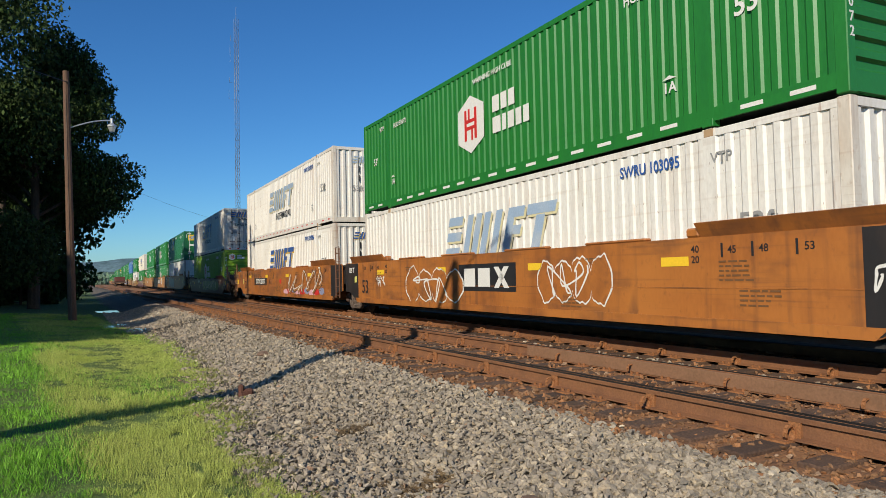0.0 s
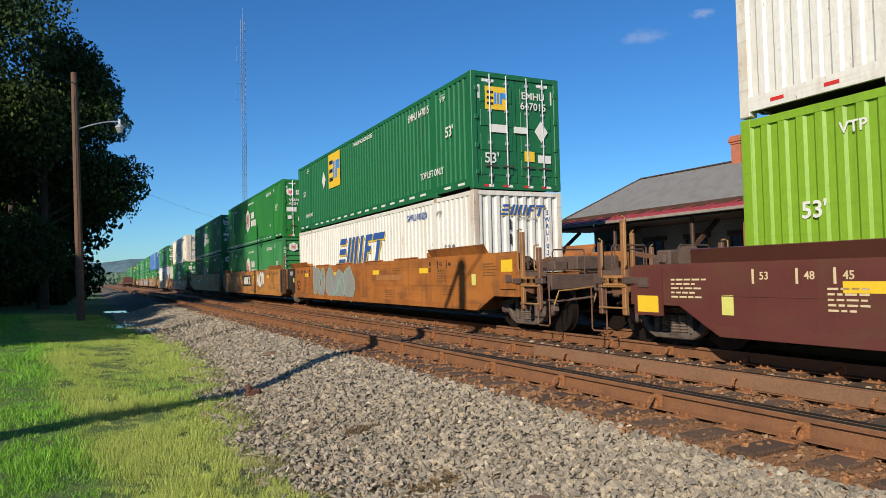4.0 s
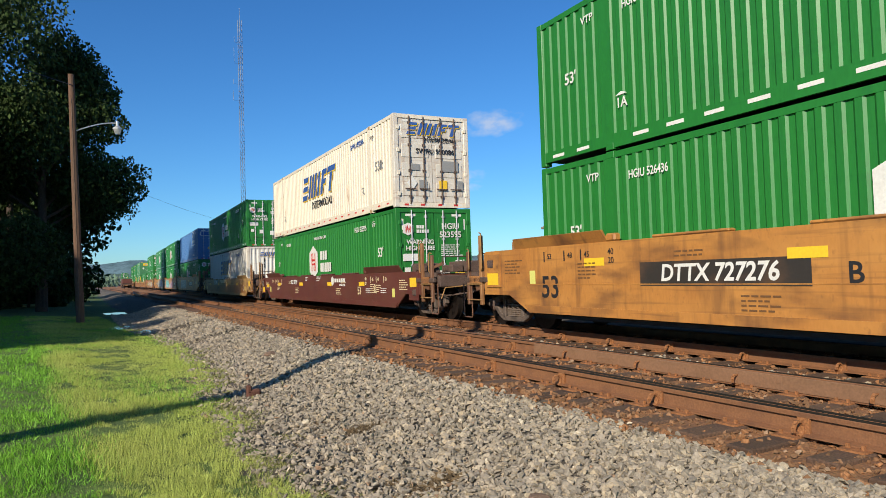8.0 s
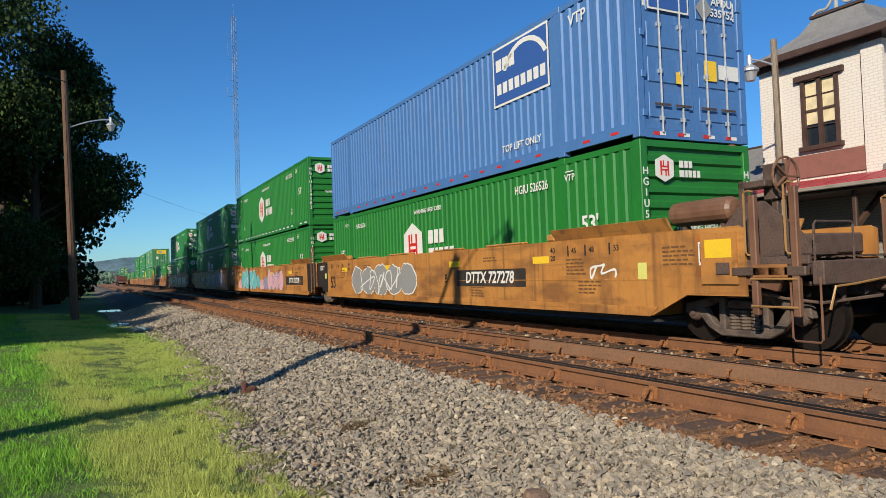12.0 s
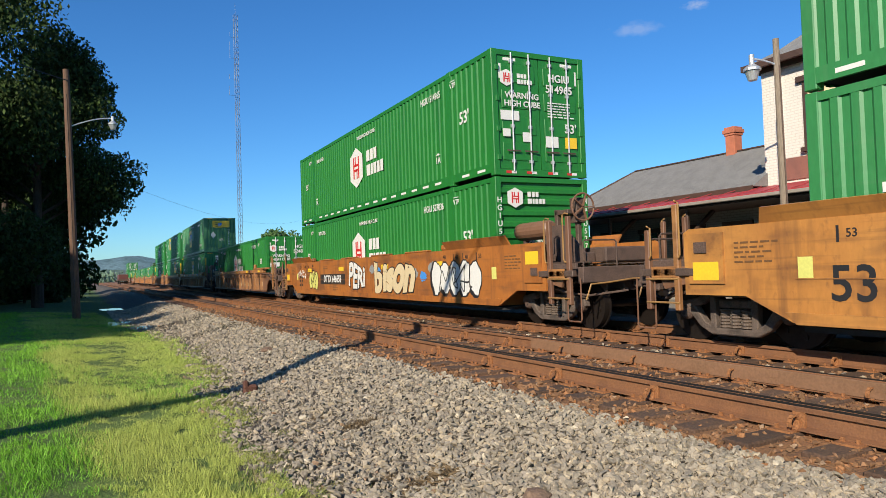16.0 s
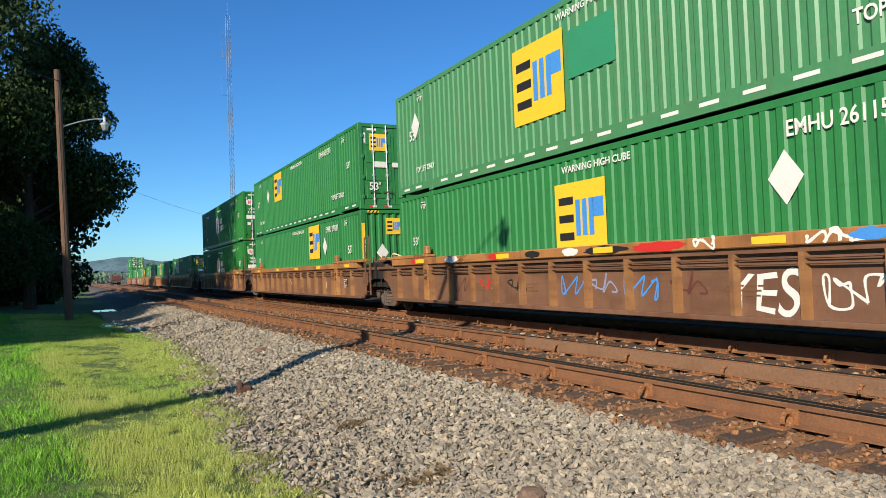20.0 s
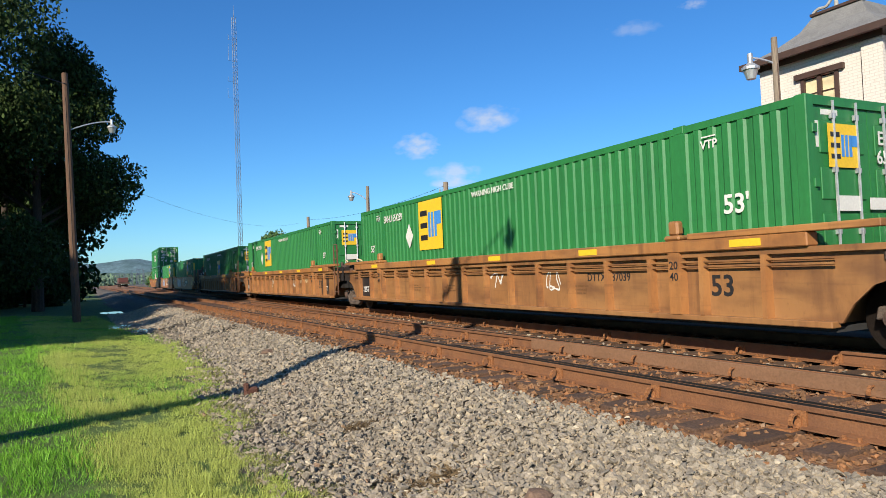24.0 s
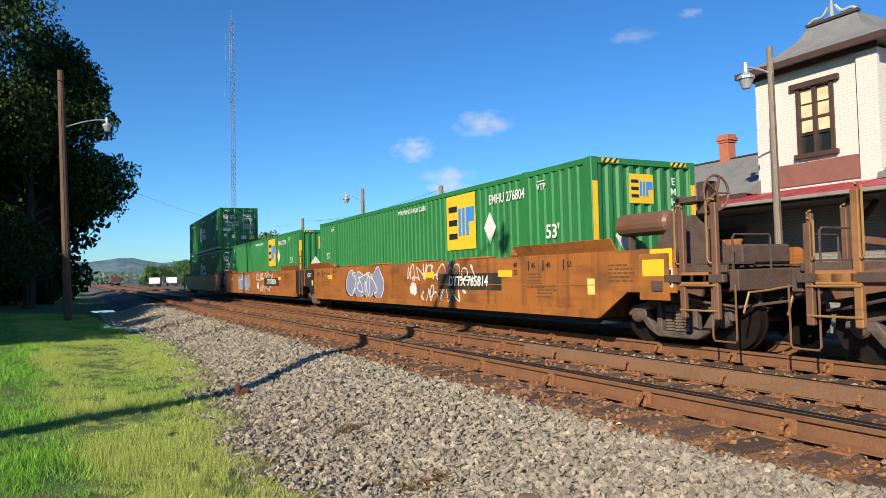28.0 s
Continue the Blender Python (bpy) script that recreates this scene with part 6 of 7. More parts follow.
        scrawl(t, ("OTK", "OLIMS", "20S")[k - 16], 0.5, "white_mark", (0.7, -1.3, 2.8)[k - 16], 0.95, q, (0.8, 0.9, 0.8)[k - 16])
        scrawl(t, "2AS", 0.5, "white_mark", 2.8, 0.95, q, 0.7)
        for s, kind in ((-1, far), (1, near)):
            if kind == "joint":
                flat(t, rect(0.9, 0.78), "dark", SIDE, s * 7.57, 0.88, q, "end_panel", 0.002)
                write(t, "125T", 0.26, "white_mark", SIDE, s * 7.57, 0.7, q + 0.004, 0.006)
    elif k in (19, 20):
        number_board(t, "DTTX 765814", 3.9, 1.04, q, size=0.32)
        tag(t, "EMTW" if k == 19 else "GAWD", 1.15, "violet", "white_mark", -2.9, 0.97, q, 0.05, wide=1.25, drop="dark")
        scrawl(t, "onus ug & 48e", 0.55, "white_mark", 2.4, 1.28, q, 0.95)
        scrawl(t, "OMO THANK", 0.5, "white_mark", 2.6, 0.72, q, 1.0)
        blob(t, "white_mark", 0.9, 0.85, 0.5, 0.4, q, 131)
        if k == 19:
            flat(t, rect(0.46, 0.28), "yellow", SIDE, 10.02, 1.4, q, "data_panel", 0.002)
            flat(t, rect(0.46, 0.3), "white_mark", SIDE, 10.02, 1.1, q, "data_panel", 0.002)
            flat(t, rect(0.4, 0.24), "dark", SIDE, 10.02, 1.1, q + 0.003, "data_panel", 0.002)


# the train's order: far end of each box at 0 s, car style and colour, joints, boxes
LINE = [
    (21.10, "smooth", "rusty", "joint", "joint", ("hub", "level", hub, "HGIU 516072"), ("white", "upright", swift, "SWRU 103095")),
    (40.85, "smooth", "rusty", "joint", "coupler", ("white", "upright", swift, "SWRU 103004"), ("white", "upright", swift, "SWRU 950896")),
    (65.27, "smooth", "maroon", "coupler", "coupler", ("white", "door", swift, "SWRU 947341"), ("lime", "level", hub, "HGIU 638981")),
    (89.40, "smooth", "rusty", "coupler", "joint", ("emp_dark", "door", emp_at(-2.8, -4.2, 5.1, 7.0), "EMHU 647015"), ("white", "upright", swift, "SWRU 103220")),
    (108.95, "smooth", "orange", "joint", "joint", ("hub", "door", hub, "HGIU 511904"), ("hub_pale", "level", hub, "HGIU 643062")),
    (128.97, "smooth", "orange", "joint", "coupler", ("hub", "door", hub, "HGIU 519077"), ("hub", "level", hub, "HGIU 526436")),
    (153.10, "smooth", "maroon", "coupler", "coupler", ("cream", "door", swift, "SWRU 950086"), ("hub", "door", hub, "HGIU 523595")),
    (176.98, "smooth", "tan", "coupler", "coupler", ("hub", "door", hub, "HGIU 524232"), ("white", "upright", swift, "SWRU 948135")),
    (201.15, "smooth", "orange", "coupler", "joint", ("blue", "door", apl, "APDU 535752"), ("hub", "level", hub, "HGIU 526526")),
    (220.75, "smooth", "orange", "joint", "joint", ("hub", "level", hub, "HGIU 524282"), ("hub", "level", hub, "HGIU 525410")),
    (240.60, "smooth", "orange", "joint", "coupler", ("hub_pale", "door", hub, "HGIU 547206"), ("hub_pale", "door", hub, "HGIU 542160")),
    (264.55, "smooth", "rusty", "coupler", "coupler", ("hub", "door", hub, "HGIU 514965"), ("hub", "level", hub, "HGIU 527036")),
    (288.20, "ribbed", "brown", "coupler", "coupler", None, ("hub", "door", hub, "HGIU 524811")),
    (311.95, "ribbed", "brown", "coupler", "joint", ("emp_faded", "upright", emp_at(-1.15, -6.9, 5.0, -7.1, 1.6, 1.72, True), "EMHU 634984"), ("emp", "upright", emp_at(0.0, 4.2, 4.95, 7.0, 1.68, 1.45), "EMHU 261151")),
    (331.55, "ribbed", "brown", "joint", "joint", ("emp", "door", emp_at(-2.85, -4.9, 4.5, -7.1), "EMHU 651330"), ("emp", "upright", emp_at(2.8, 4.2, 5.1, 7.04), "EMHU 277627")),
    (351.15, "ribbed", "brown", "joint", "coupler", ("hub", "door", hub, "HGIU 520418"), ("hub", "door", hub, "HGIU 512277")),
    (374.65, "ribbed", "ribtan", "coupler", "joint", None, ("emp", "door", emp_at(-2.8, -4.2, -5.4, 7.08), "EMHU 654289")),
    (394.32, "ribbed", "ribtan", "joint", "joint", None, ("emp", "door", emp_at(-2.9, -4.38, -5.2, -7.08), "EMHU 277684")),
    (413.95, "ribbed", "ribtan", "joint", "coupler", None, ("emp", "door", emp_at(0.0, -4.38, -5.2, 7.08, 1.58, 1.35), "EMHU 263158")),
    (437.45, "smooth", "rusty", "coupler", "joint", None, ("emp", "upright", emp_at(3.3, 4.66, 5.35, 7.0), "EMHU 276804")),
    (456.95, "smooth", "rusty", "joint", "joint", None, ("emp", "upright", emp_at(3.3, 4.66, 5.35, 7.0), "EMHU 275120")),
    (477.05, "smooth", "rusty", "joint", "coupler", ("hub", "door", hub, "HGIU 500780"), ("hub", "door", hub, "HGIU 500412")),
]
BOX_WORDS = {
    "hub": "green corrugated container with a white six-sided badge", "hub_pale": "faded green corrugated container with a white six-sided badge",
    "white": "white corrugated container with slanted blue lettering", "cream": "cream container with slanted blue lettering and rusty doors",
    "lime": "lime-green corrugated container with a white six-sided badge", "emp": "green corrugated container with a yellow square name card",
    "emp_dark": "dark green corrugated container with a yellow name card", "emp_faded": "chalky faded green container with tall yellow name card",
    "blue": "blue corrugated container with a framed name card"}
CAR_WORDS = {"rusty": "rust-brown", "maroon": "maroon", "orange": "weathered orange", "tan": "dull tan", "brown": "dirty brown", "ribtan": "tan-brown"}
MOVING = []
SLACK = {3: 0.14, 10: 0.2}          # boxes that sit off the middle of their wells


def line_up():
    for k, (s, style, colour, near, far, upper, lower) in enumerate(LINE):
        mid = s - HALF
        words = f"{CAR_WORDS[colour]} {'ribbed' if style == 'ribbed' else 'smooth-sided'} double-stack well car on the rails"
        car = well_car(style, colour, near, far, words, *({2: (1.33, 0.3), 6: (1.33, 0.3), 7: (1.33, 0.3), 19: (1.55, 0.42), 20: (1.55, 0.42), 21: (1.55, 0.42)}.get(k, (1.71, 0.42))), brake_near=k in (8, 11, 13, 19), brake_far=k == 6)
        MOVING.append((car, mid - SLACK.get(k, 0.0), 0.0))
        for spec, up in ((lower, False), (upper, True)):
            if spec:
                c = container(spec[0], spec[1], spec[2], up, spec[3], "containers on the train",
                              BOX_WORDS[spec[0]] + (", stacked on top" if up else ", in a well"))
                MOVING.append((c, mid, TOP_Z if up else WELL_Z))
        CARS.append(car)
        decorate(k, car, style, *({2: 1.33, 6: 1.33, 7: 1.33, 19: 1.55, 20: 1.55, 21: 1.55}.get(k, 1.71),), near, far)


CARS = []
line_up()
ROLLING = list(WHEELS)


# small surges of the train, second by second, in metres along the line
SURGE = {0: 0.08, 1: -0.1, 3: 0.1, 7: 0.3, 8: -0.1, 9: 0.15, 10: -0.1, 12: -0.05, 15: -0.05, 17: -0.05, 18: -0.1, 19: -0.15, 20: 0.05, 24: -0.08, 25: 0.05, 26: 0.15}


def motions():
    for ob, mid, z in MOVING:
        rows = []
        for t in range(29):
            y = mid - SPEED * t + SURGE.get(t, 0.0)
            rows.append((t, pose(TRAIN_X + FAR_TURN * y, y, z, 0, 0, TURN_DEG)))
        walk(ob, rows)
    for w, y in ROLLING:
        walk(w, [(k / 21, pose(0, y, 0.46, math.degrees(SPEED / 0.46) * k / 21)) for k in range(589)])


# ---- depot beyond the train ----
def build_depot():
    d = thing("depot", "cream-painted brick railway depot with a two-storey corner tower", "building")
    # tower: front wall faces the tracks (-x)
    X, Y0, Y1, TOP = 16.7, 9.15, 12.25, 6.36
    WA, WB = 10.25, 11.13
    for b in ((Y0, WA, 3.2, TOP), (WB, Y1, 3.2, TOP), (WA, WB, 3.2, 4.1), (WA, WB, 5.8, TOP)):
        part("tower_front", boxes((X, X + 0.3, *b)), M["brick"], d)
    # lower wall in the darkened brick, canopy shade included in its colour
    part("tower_base", boxes((X, X + 0.3, Y0, Y1, 0, 3.19)), M["shadebrick"], d, "painted brick darkened to grey-beige for the canopy's shade")
    D = 3.4
    for name, b in (("tower_side", (X + 0.3, X + D, Y1 - 0.3, Y1, 0, TOP)), ("tower_side", (X + 0.3, X + D, Y0, Y0 + 0.3, 0, TOP)), ("tower_back", (X + D - 0.3, X + D, Y0 + 0.3, Y1 - 0.3, 0, TOP))):
        part(name, boxes(b), M["brick"], d)
    for y in (Y0 - 0.08, Y1 - 0.42):
        part("pilaster", boxes((X - 0.09, X - 0.002, y, y + 0.5, 3.2, TOP - 0.06)), M["brick"], d)
    part("downpipe", boxes((X - 0.03, X - 0.003, Y0 + 0.44, Y0 + 0.47, 3.9, TOP - 0.3)), M["browntrim"], d)
    part("frieze", boxes((X - 0.13, X - 0.092, Y0 - 0.1, Y1 + 0.1, TOP - 0.05, TOP + 0.1)), M["browntrim"], d)
    part("base_band", boxes((X - 0.04, X - 0.003, Y0 + 0.43, Y1 - 0.43, 3.3, 3.88)), M["redroof"], d, "dull red painted brick band")
    w = part("window", boxes((X + 0.05, X + 0.12, WA, WB, 4.1, 5.8)), glass, d)
    for y in (WA - 0.06, (WA + WB) / 2 - 0.05, WB - 0.04):
        part("window_frame", boxes((X - 0.05, X + 0.14, y, y + 0.1, 4.1, 5.8)), M["browntrim"], w)
    for y in (WA + 0.05, (WA + WB) / 2 + 0.05):
        part("blind", boxes((X + 0.03, X + 0.045, y, y + 0.36, 4.66, 5.76)), M["blind"], w)
        for z, h in ((4.98, 0.06), (5.38, 0.02), (4.58, 0.02)):
            part("sash_bar", boxes((X + 0.0, X + 0.028, y, y + 0.36, z, z + h)), M["browntrim"], w)
    part("window_head", boxes((X - 0.11, X + 0.1, WA - 0.22, WB + 0.2, 5.81, 5.95)), M["browntrim"], w)
    part("window_sill", boxes((X - 0.13, X + 0.1, WA - 0.14, WB + 0.12, 3.98, 4.09)), M["browntrim"], w)
    # tower roof, concave hips up to a small deck with cresting
    e, z0 = 0.36, TOP + 0.1
    rings = [(e, z0), (e, z0 + 0.1), (-0.2, z0 + 0.42), (-0.65, z0 + 0.8), (-0.9, z0 + 1.2)]
    bm = bmesh.new()
    prev = None
    for off, z in rings:
        r = [bm.verts.new(p) for p in ((X - off, Y0 - off, z), (X + D + off, Y0 - off, z), (X + D + off, Y1 + off, z), (X - off, Y1 + off, z))]
        if prev:
            for i in range(4):
                bm.faces.new((prev[i], prev[(i + 1) % 4], r[(i + 1) % 4], r[i]))
        else:
            bm.faces.new(r[::-1])
        prev = r
    bm.faces.new(prev)
    roof = part("tower_roof", bm, M["roofing"], d, "grey shingled bell-cast tower roof")
    for b in ((X - e - 0.09, X - e - 0.003, Y0 - e - 0.09, Y1 + e + 0.09, z0 - 0.06, z0 + 0.1), (X - e, X + D + e, Y1 + e + 0.003, Y1 + e + 0.09, z0 - 0.06, z0 + 0.1), (X - e, X + D + e, Y0 - e - 0.09, Y0 - e - 0.003, z0 - 0.06, z0 + 0.1)):
        part("gutter", boxes(b), M["browntrim"], roof)
    zc = z0 + 1.2
    xa, ya, yb = X + 0.9, Y0 + 0.9, Y1 - 0.9
    part("deck_edge", boxes((xa - 0.06, xa + 0.06, ya - 0.06, yb + 0.06, zc, zc + 0.07)), M["browntrim"], roof)
    for y, s in ((ya, 1), (yb, -1)):
        part("roof_scroll", tube([(xa, y + s * 0.55 * k, zc + 0.08 + 0.28 * k * k + 0.06 * math.sin(k * 6.28)) for k in (i / 10 for i in range(11))], 0.04), M["concrete"], roof)
    bm = bmesh.new()
    rod(bm, (xa, (ya + yb) / 2, zc), (xa, (ya + yb) / 2, zc + 0.7), 0.06, 8, 0.02)
    part("finial", bm, M["concrete"], roof)
    # long single-storey wing with a canopy
    CX, EY, EZ = 14.9, 20.45, 2.76
    part("wing_wall", boxes((17.0, 17.25, Y1 + 0.01, 20.2, 0, 3.2)), M["shadebrick"], d, "painted brick wall, canopy shade put into its grey-beige")
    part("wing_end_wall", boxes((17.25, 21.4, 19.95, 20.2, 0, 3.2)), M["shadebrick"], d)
    HX, HZ, RX, RZ, RY, HY = 16.0, 3.2, 18.3, 4.63, 19.0, 20.75     # hipped roof: eave, ridge and where each ends
    bm = bmesh.new()
    a, b = Y1 + 0.02, 2 * RX - HX
    v = [bm.verts.new(p) for p in ((HX, a, HZ), (HX, HY, HZ), (b, HY, HZ), (b, a, HZ), (RX, a, RZ), (RX, RY, RZ))]
    for q in ((1, 0, 4, 5), (2, 1, 5), (3, 2, 5, 4), (0, 3, 4), (0, 1, 2, 3)):
        bm.faces.new([v[k] for k in q])
    bmesh.ops.recalc_face_normals(bm, faces=bm.faces)
    wing = part("wing_roof", bm, M["roofing"], d, "grey slate hipped wing roof")
    part("eave_board", boxes((HX - 0.06, HX - 0.004, a, HY + 0.06, HZ - 0.13, HZ + 0.02)), M["browntrim"], wing)
    part("eave_board", boxes((HX, b, HY + 0.004, HY + 0.06, HZ - 0.13, HZ + 0.02)), M["browntrim"], wing)
    part("ridge_cap", boxes((RX - 0.07, RX + 0.07, a, RY, RZ - 0.01, RZ + 0.03)), M["browntrim"], wing)
    part("hip_cap", tube([(RX, RY, RZ + 0.01), (HX, HY, HZ + 0.02)], 0.035), M["browntrim"], wing)
    canopy = part("canopy_roof", extrude([(CX, EZ + 0.06), (HX + 0.7, EZ + 0.43), (HX + 0.7, EZ + 0.47), (CX, EZ + 0.12)], "y", -3.0, EY), M["redtrim"], d, "red painted canopy roof")
    for k in range(30):
        y = -2.4 + 0.8 * k
        if y < EY:
            part("roof_seam", extrude([(CX + 0.01, EZ + 0.121), (HX - 0.02, EZ + 0.375), (HX - 0.02, EZ + 0.395), (CX + 0.01, EZ + 0.141)], "y", y, y + 0.02), M["redtrim"], canopy)
    part("canopy_gutter", boxes((CX - 0.09, CX - 0.004, -3.0, EY + 0.05, EZ + 0.0, EZ + 0.09), bevel=0.015), M["guttergrey"], d, "weathered grey eave gutter")
    part("canopy_end", extrude([(CX, EZ), (17.2, EZ), (17.2, EZ + 0.5), (CX, EZ + 0.1)], "y", EY + 0.004, EY + 0.05), M["browntrim"], d)
    part("canopy_ceiling", boxes((CX + 0.05, 16.99, Y1 + 0.02, EY - 0.05, EZ - 0.06, EZ - 0.02)), M["browntrim"], d)
    part("canopy_ceiling", boxes((CX + 0.05, X - 0.1, -3.0, Y1 + 0.01, EZ - 0.06, EZ - 0.02)), M["browntrim"], d)
    for y in (13.2, 14.9, 16.7, 18.6):
        w = part("window", boxes((16.93, 16.985, y, y + 0.75, 1.0, 2.2)), glass, d)
        part("window_head", boxes((16.9, 16.99, y - 0.14, y + 0.89, 2.21, 2.36)), M["browntrim"], w)
        part("window_sill", boxes((16.88, 16.99, y - 0.1, y + 0.85, 0.9, 0.99)), M["browntrim"], w)
        for yy in (y - 0.05, y + 0.35, y + 0.75):
            part("window_frame", boxes((16.9, 16.925, yy, yy + 0.06, 1.0, 2.2)), M["browntrim"], w)
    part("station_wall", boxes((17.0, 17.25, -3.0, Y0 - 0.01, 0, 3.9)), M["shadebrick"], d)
    part("station_roof", extrude([(X - 0.2, EZ + 0.45), (19.5, 4.6), (19.5, 4.7), (X - 0.2, EZ + 0.57)], "y", -3.0, Y0 - 0.02), M["roofing"], d)
    for y in (1.0, 5.0, 9.0, 13.8, 17.0, 20.1):
        part("canopy_post", boxes((CX + 0.25, CX + 0.35, y, y + 0.1, 0, EZ - 0.06), bevel=0.02), M["browntrim"], d)
        bm = bmesh.new()
        bar(bm, (CX + 0.33, y + 0.075, EZ - 0.9), (CX + 1.4, y + 0.075, EZ - 0.08), 0.1, 0.1)
        part("bracket", bm, M["browntrim"], d)
    ch = part("chimney", boxes((18.14, 18.5, 14.52, 14.86, 4.3, 5.15), (18.11, 18.53, 14.49, 14.89, 5.15, 5.22), (18.08, 18.56, 14.46, 14.92, 5.22, 5.34), (18.12, 18.52, 14.5, 14.88, 5.34, 5.42), bevel=0.01), M["redbrick"], d, "red brick chimney")
    p = part("platform", boxes((12.9, 22, -12, 40, -0.4, 0.02)), M["dimmed_concrete"])
    tagged(p, "worn grey station platform, concrete darkened for the train's shade", "platform", kind="structure")


build_depot()


def bell_lamp(parent, at, m):
    """Globe-less street lantern: neck, reflector hood, glass bowl."""
    x, y, z = at
    bm = bmesh.new()
    rod(bm, (x, y, z), (x, y, z + 0.22), 0.06, 10)
    rod(bm, (x, y, z - 0.1), (x, y, z), 0.19, 14, 0.07)
    rod(bm, (x, y, z - 0.16), (x, y, z - 0.1), 0.2, 14)
    lamp = part("lantern", bm, m, parent, "galvanized yard lantern")
    bm = bmesh.new()
    rod(bm, (x, y, z - 0.38), (x, y, z - 0.16), 0.1, 12, 0.17)
    part("lamp_glass", bm, M["gal"], lamp)


def lamp_pole(x, y, z0, height, lean, arm, arm_z, label, material, r=0.14):
    t = thing("lamp_pole", label, "lamp post", pose(x, y, z0, 0, lean, 0), "lamp poles")
    bm = bmesh.new()
    rod(bm, (0, 0, -0.1), (0, 0, height), r, 12, r * 0.72)
    part("pole", bm, material, t)
    bm = bmesh.new()
    last = Vector((0, 0, arm_z - 0.35 * (abs(arm[0]) > 0.6)))
    n = 8
    for i in range(n):
        k = (i + 1) / n
        q = Vector((arm[0] * k, arm[1] * k, arm_z - 0.35 * (abs(arm[0]) > 0.6) + 0.5 * math.sin(k * 1.57) * (1 if abs(arm[0]) > 0.6 else 0.3)))
        rod(bm, last, q, 0.028, 6)
        last = q
    part("arm", bm, M["gal"], t)
    bell_lamp(t, (last.x, last.y, last.z - 0.12), M["gal"])
    bm = bmesh.new()
    rod(bm, (-0.02, -r, 0.2), (-0.02, -r * 0.75, height * 0.9), 0.015, 5)
    part("conduit", bm, M["steel"], t)
    return t


lamp_pole(-0.2, 33.4, -0.5, 10.9, -1.3, (1.75, 0.2), 8.75, "tall weathered wooden pole with a curved lamp arm", M["polewood"], 0.17)
lamp_pole(14.5, 10.3, 0, 6.37, -0.5, (-0.55, 0.25), 5.75, "grey wooden platform pole with a yard lantern", M["polegrey"], 0.095)
lamp_pole(14.8, 37.1, 0, 6.3, 0.5, (-0.9, 0.3), 5.8, "grey wooden platform pole with a yard lantern", M["polegrey"], 0.13)


def plain_pole(x, y, z0, h, label, arm=0.0):
    t = thing("utility_pole", label, "utility pole", pose(x, y, z0), "utility poles")
    bm = bmesh.new()
    rod(bm, (0, 0, -0.1), (0, 0, h), 0.15, 10, 0.11)
    part("pole", bm, M["polegrey"], t)
    if arm:
        part("crossarm", boxes((-arm, arm, -0.06, 0.06, h - 0.6, h - 0.48)), M["polegrey"], t)
        for x2 in (-arm * 0.9, -arm * 0.4, arm * 0.4, arm * 0.9):
            bm = bmesh.new()
            rod(bm, (x2, 0, h - 0.48), (x2, 0, h - 0.34), 0.035, 8)
            part("insulator", bm, M["gal"], t)
    return t


plain_pole(14.8, 27.4, 0, 5.25, "short grey wooden pole behind the train", 0.35)
plain_pole(15.0, 49.5, 0, 5.6, "short grey wooden pole behind the train")
SHADOW_POLE = lamp_pole(-4.0, 5.75, -0.3, 9.75, 0, (1.2, -1.3), 9.6, "tall wooden lamp pole behind the viewer", M["polewood"], 0.2)
bm = bmesh.new()
rod(bm, (-0.5, 0.62, 8.9), (0, 0, 9.85), 0.08, 8)
rod(bm, (-0.5, 0.62, 8.9), (0, 0, 8.6), 0.04, 8)
part("brace", bm, M["polewood"], SHADOW_POLE)


def mast(x, y, h):
    """Guyed three-legged lattice mast."""
    t = thing("radio_mast", "slender grey lattice radio mast with small antennas", "radio mast", pose(x, y, -0.4))
    legs = [(0.5 * math.cos(a), 0.5 * math.sin(a)) for a in (0.3, 0.3 + 2.094, 0.3 + 4.189)]
    for lx, ly in legs:
        bm = bmesh.new()
        rod(bm, (lx, ly, 0), (lx, ly, h), 0.05, 5)
        part("leg", bm, M["lattice"], t)
    bm = bmesh.new()
    k = 0
    z = 0.0
    while z < h - 1:
        for i in range(3):
            p, q = legs[i], legs[(i + 1) % 3]
            bar(bm, (*p, z), (*q, z), 0.032, 0.032)
            bar(bm, (*p, z), (*q, z + 1.2), 0.03, 0.03)
        z += 1.2
    part("lacing", bm, M["lattice"], t)
    bm = bmesh.new()
    for z, dx, n in ((h, 0, 2.5), (43.5, -1.5, 1.0), (48, -1.3, 3.5), (52.5, -1.2, 1.2), (40, -1.6, 2.0)):
        if dx:
            rod(bm, (0, 0, z), (dx, 0, z), 0.025, 5)
        rod(bm, (dx, 0, z), (dx, 0, z + n), 0.035, 6)
    part("antenna", bm, M["lattice"], t)


mast(30.0, 148.0, 57.5)


# ---- trees ----
def leaves(centres, count, size, seed, squash=0.8):
    rng = random.Random(seed)
    vs, fs = [], []
    total = sum(r * r for *_, r in centres)
    for cx, cy, cz, r in centres:
        for _ in range(int(count * r * r / total)):
            d = Vector((rng.gauss(0, 1), rng.gauss(0, 1), rng.gauss(0, 1))).normalized()
            rad = r * (rng.random() ** 0.45) * (1 + 0.25 * noise.noise(d * 2.2 + Vector((cx, cy, cz))))
            p = Vector((cx, cy, cz)) + Vector((d.x, d.y, d.z * squash)) * rad
            s = size * rng.uniform(0.6, 1.4)
            a = Euler((rng.uniform(0, 6.28), rng.uniform(0, 6.28), rng.uniform(0, 6.28))).to_matrix()
            k = len(vs)
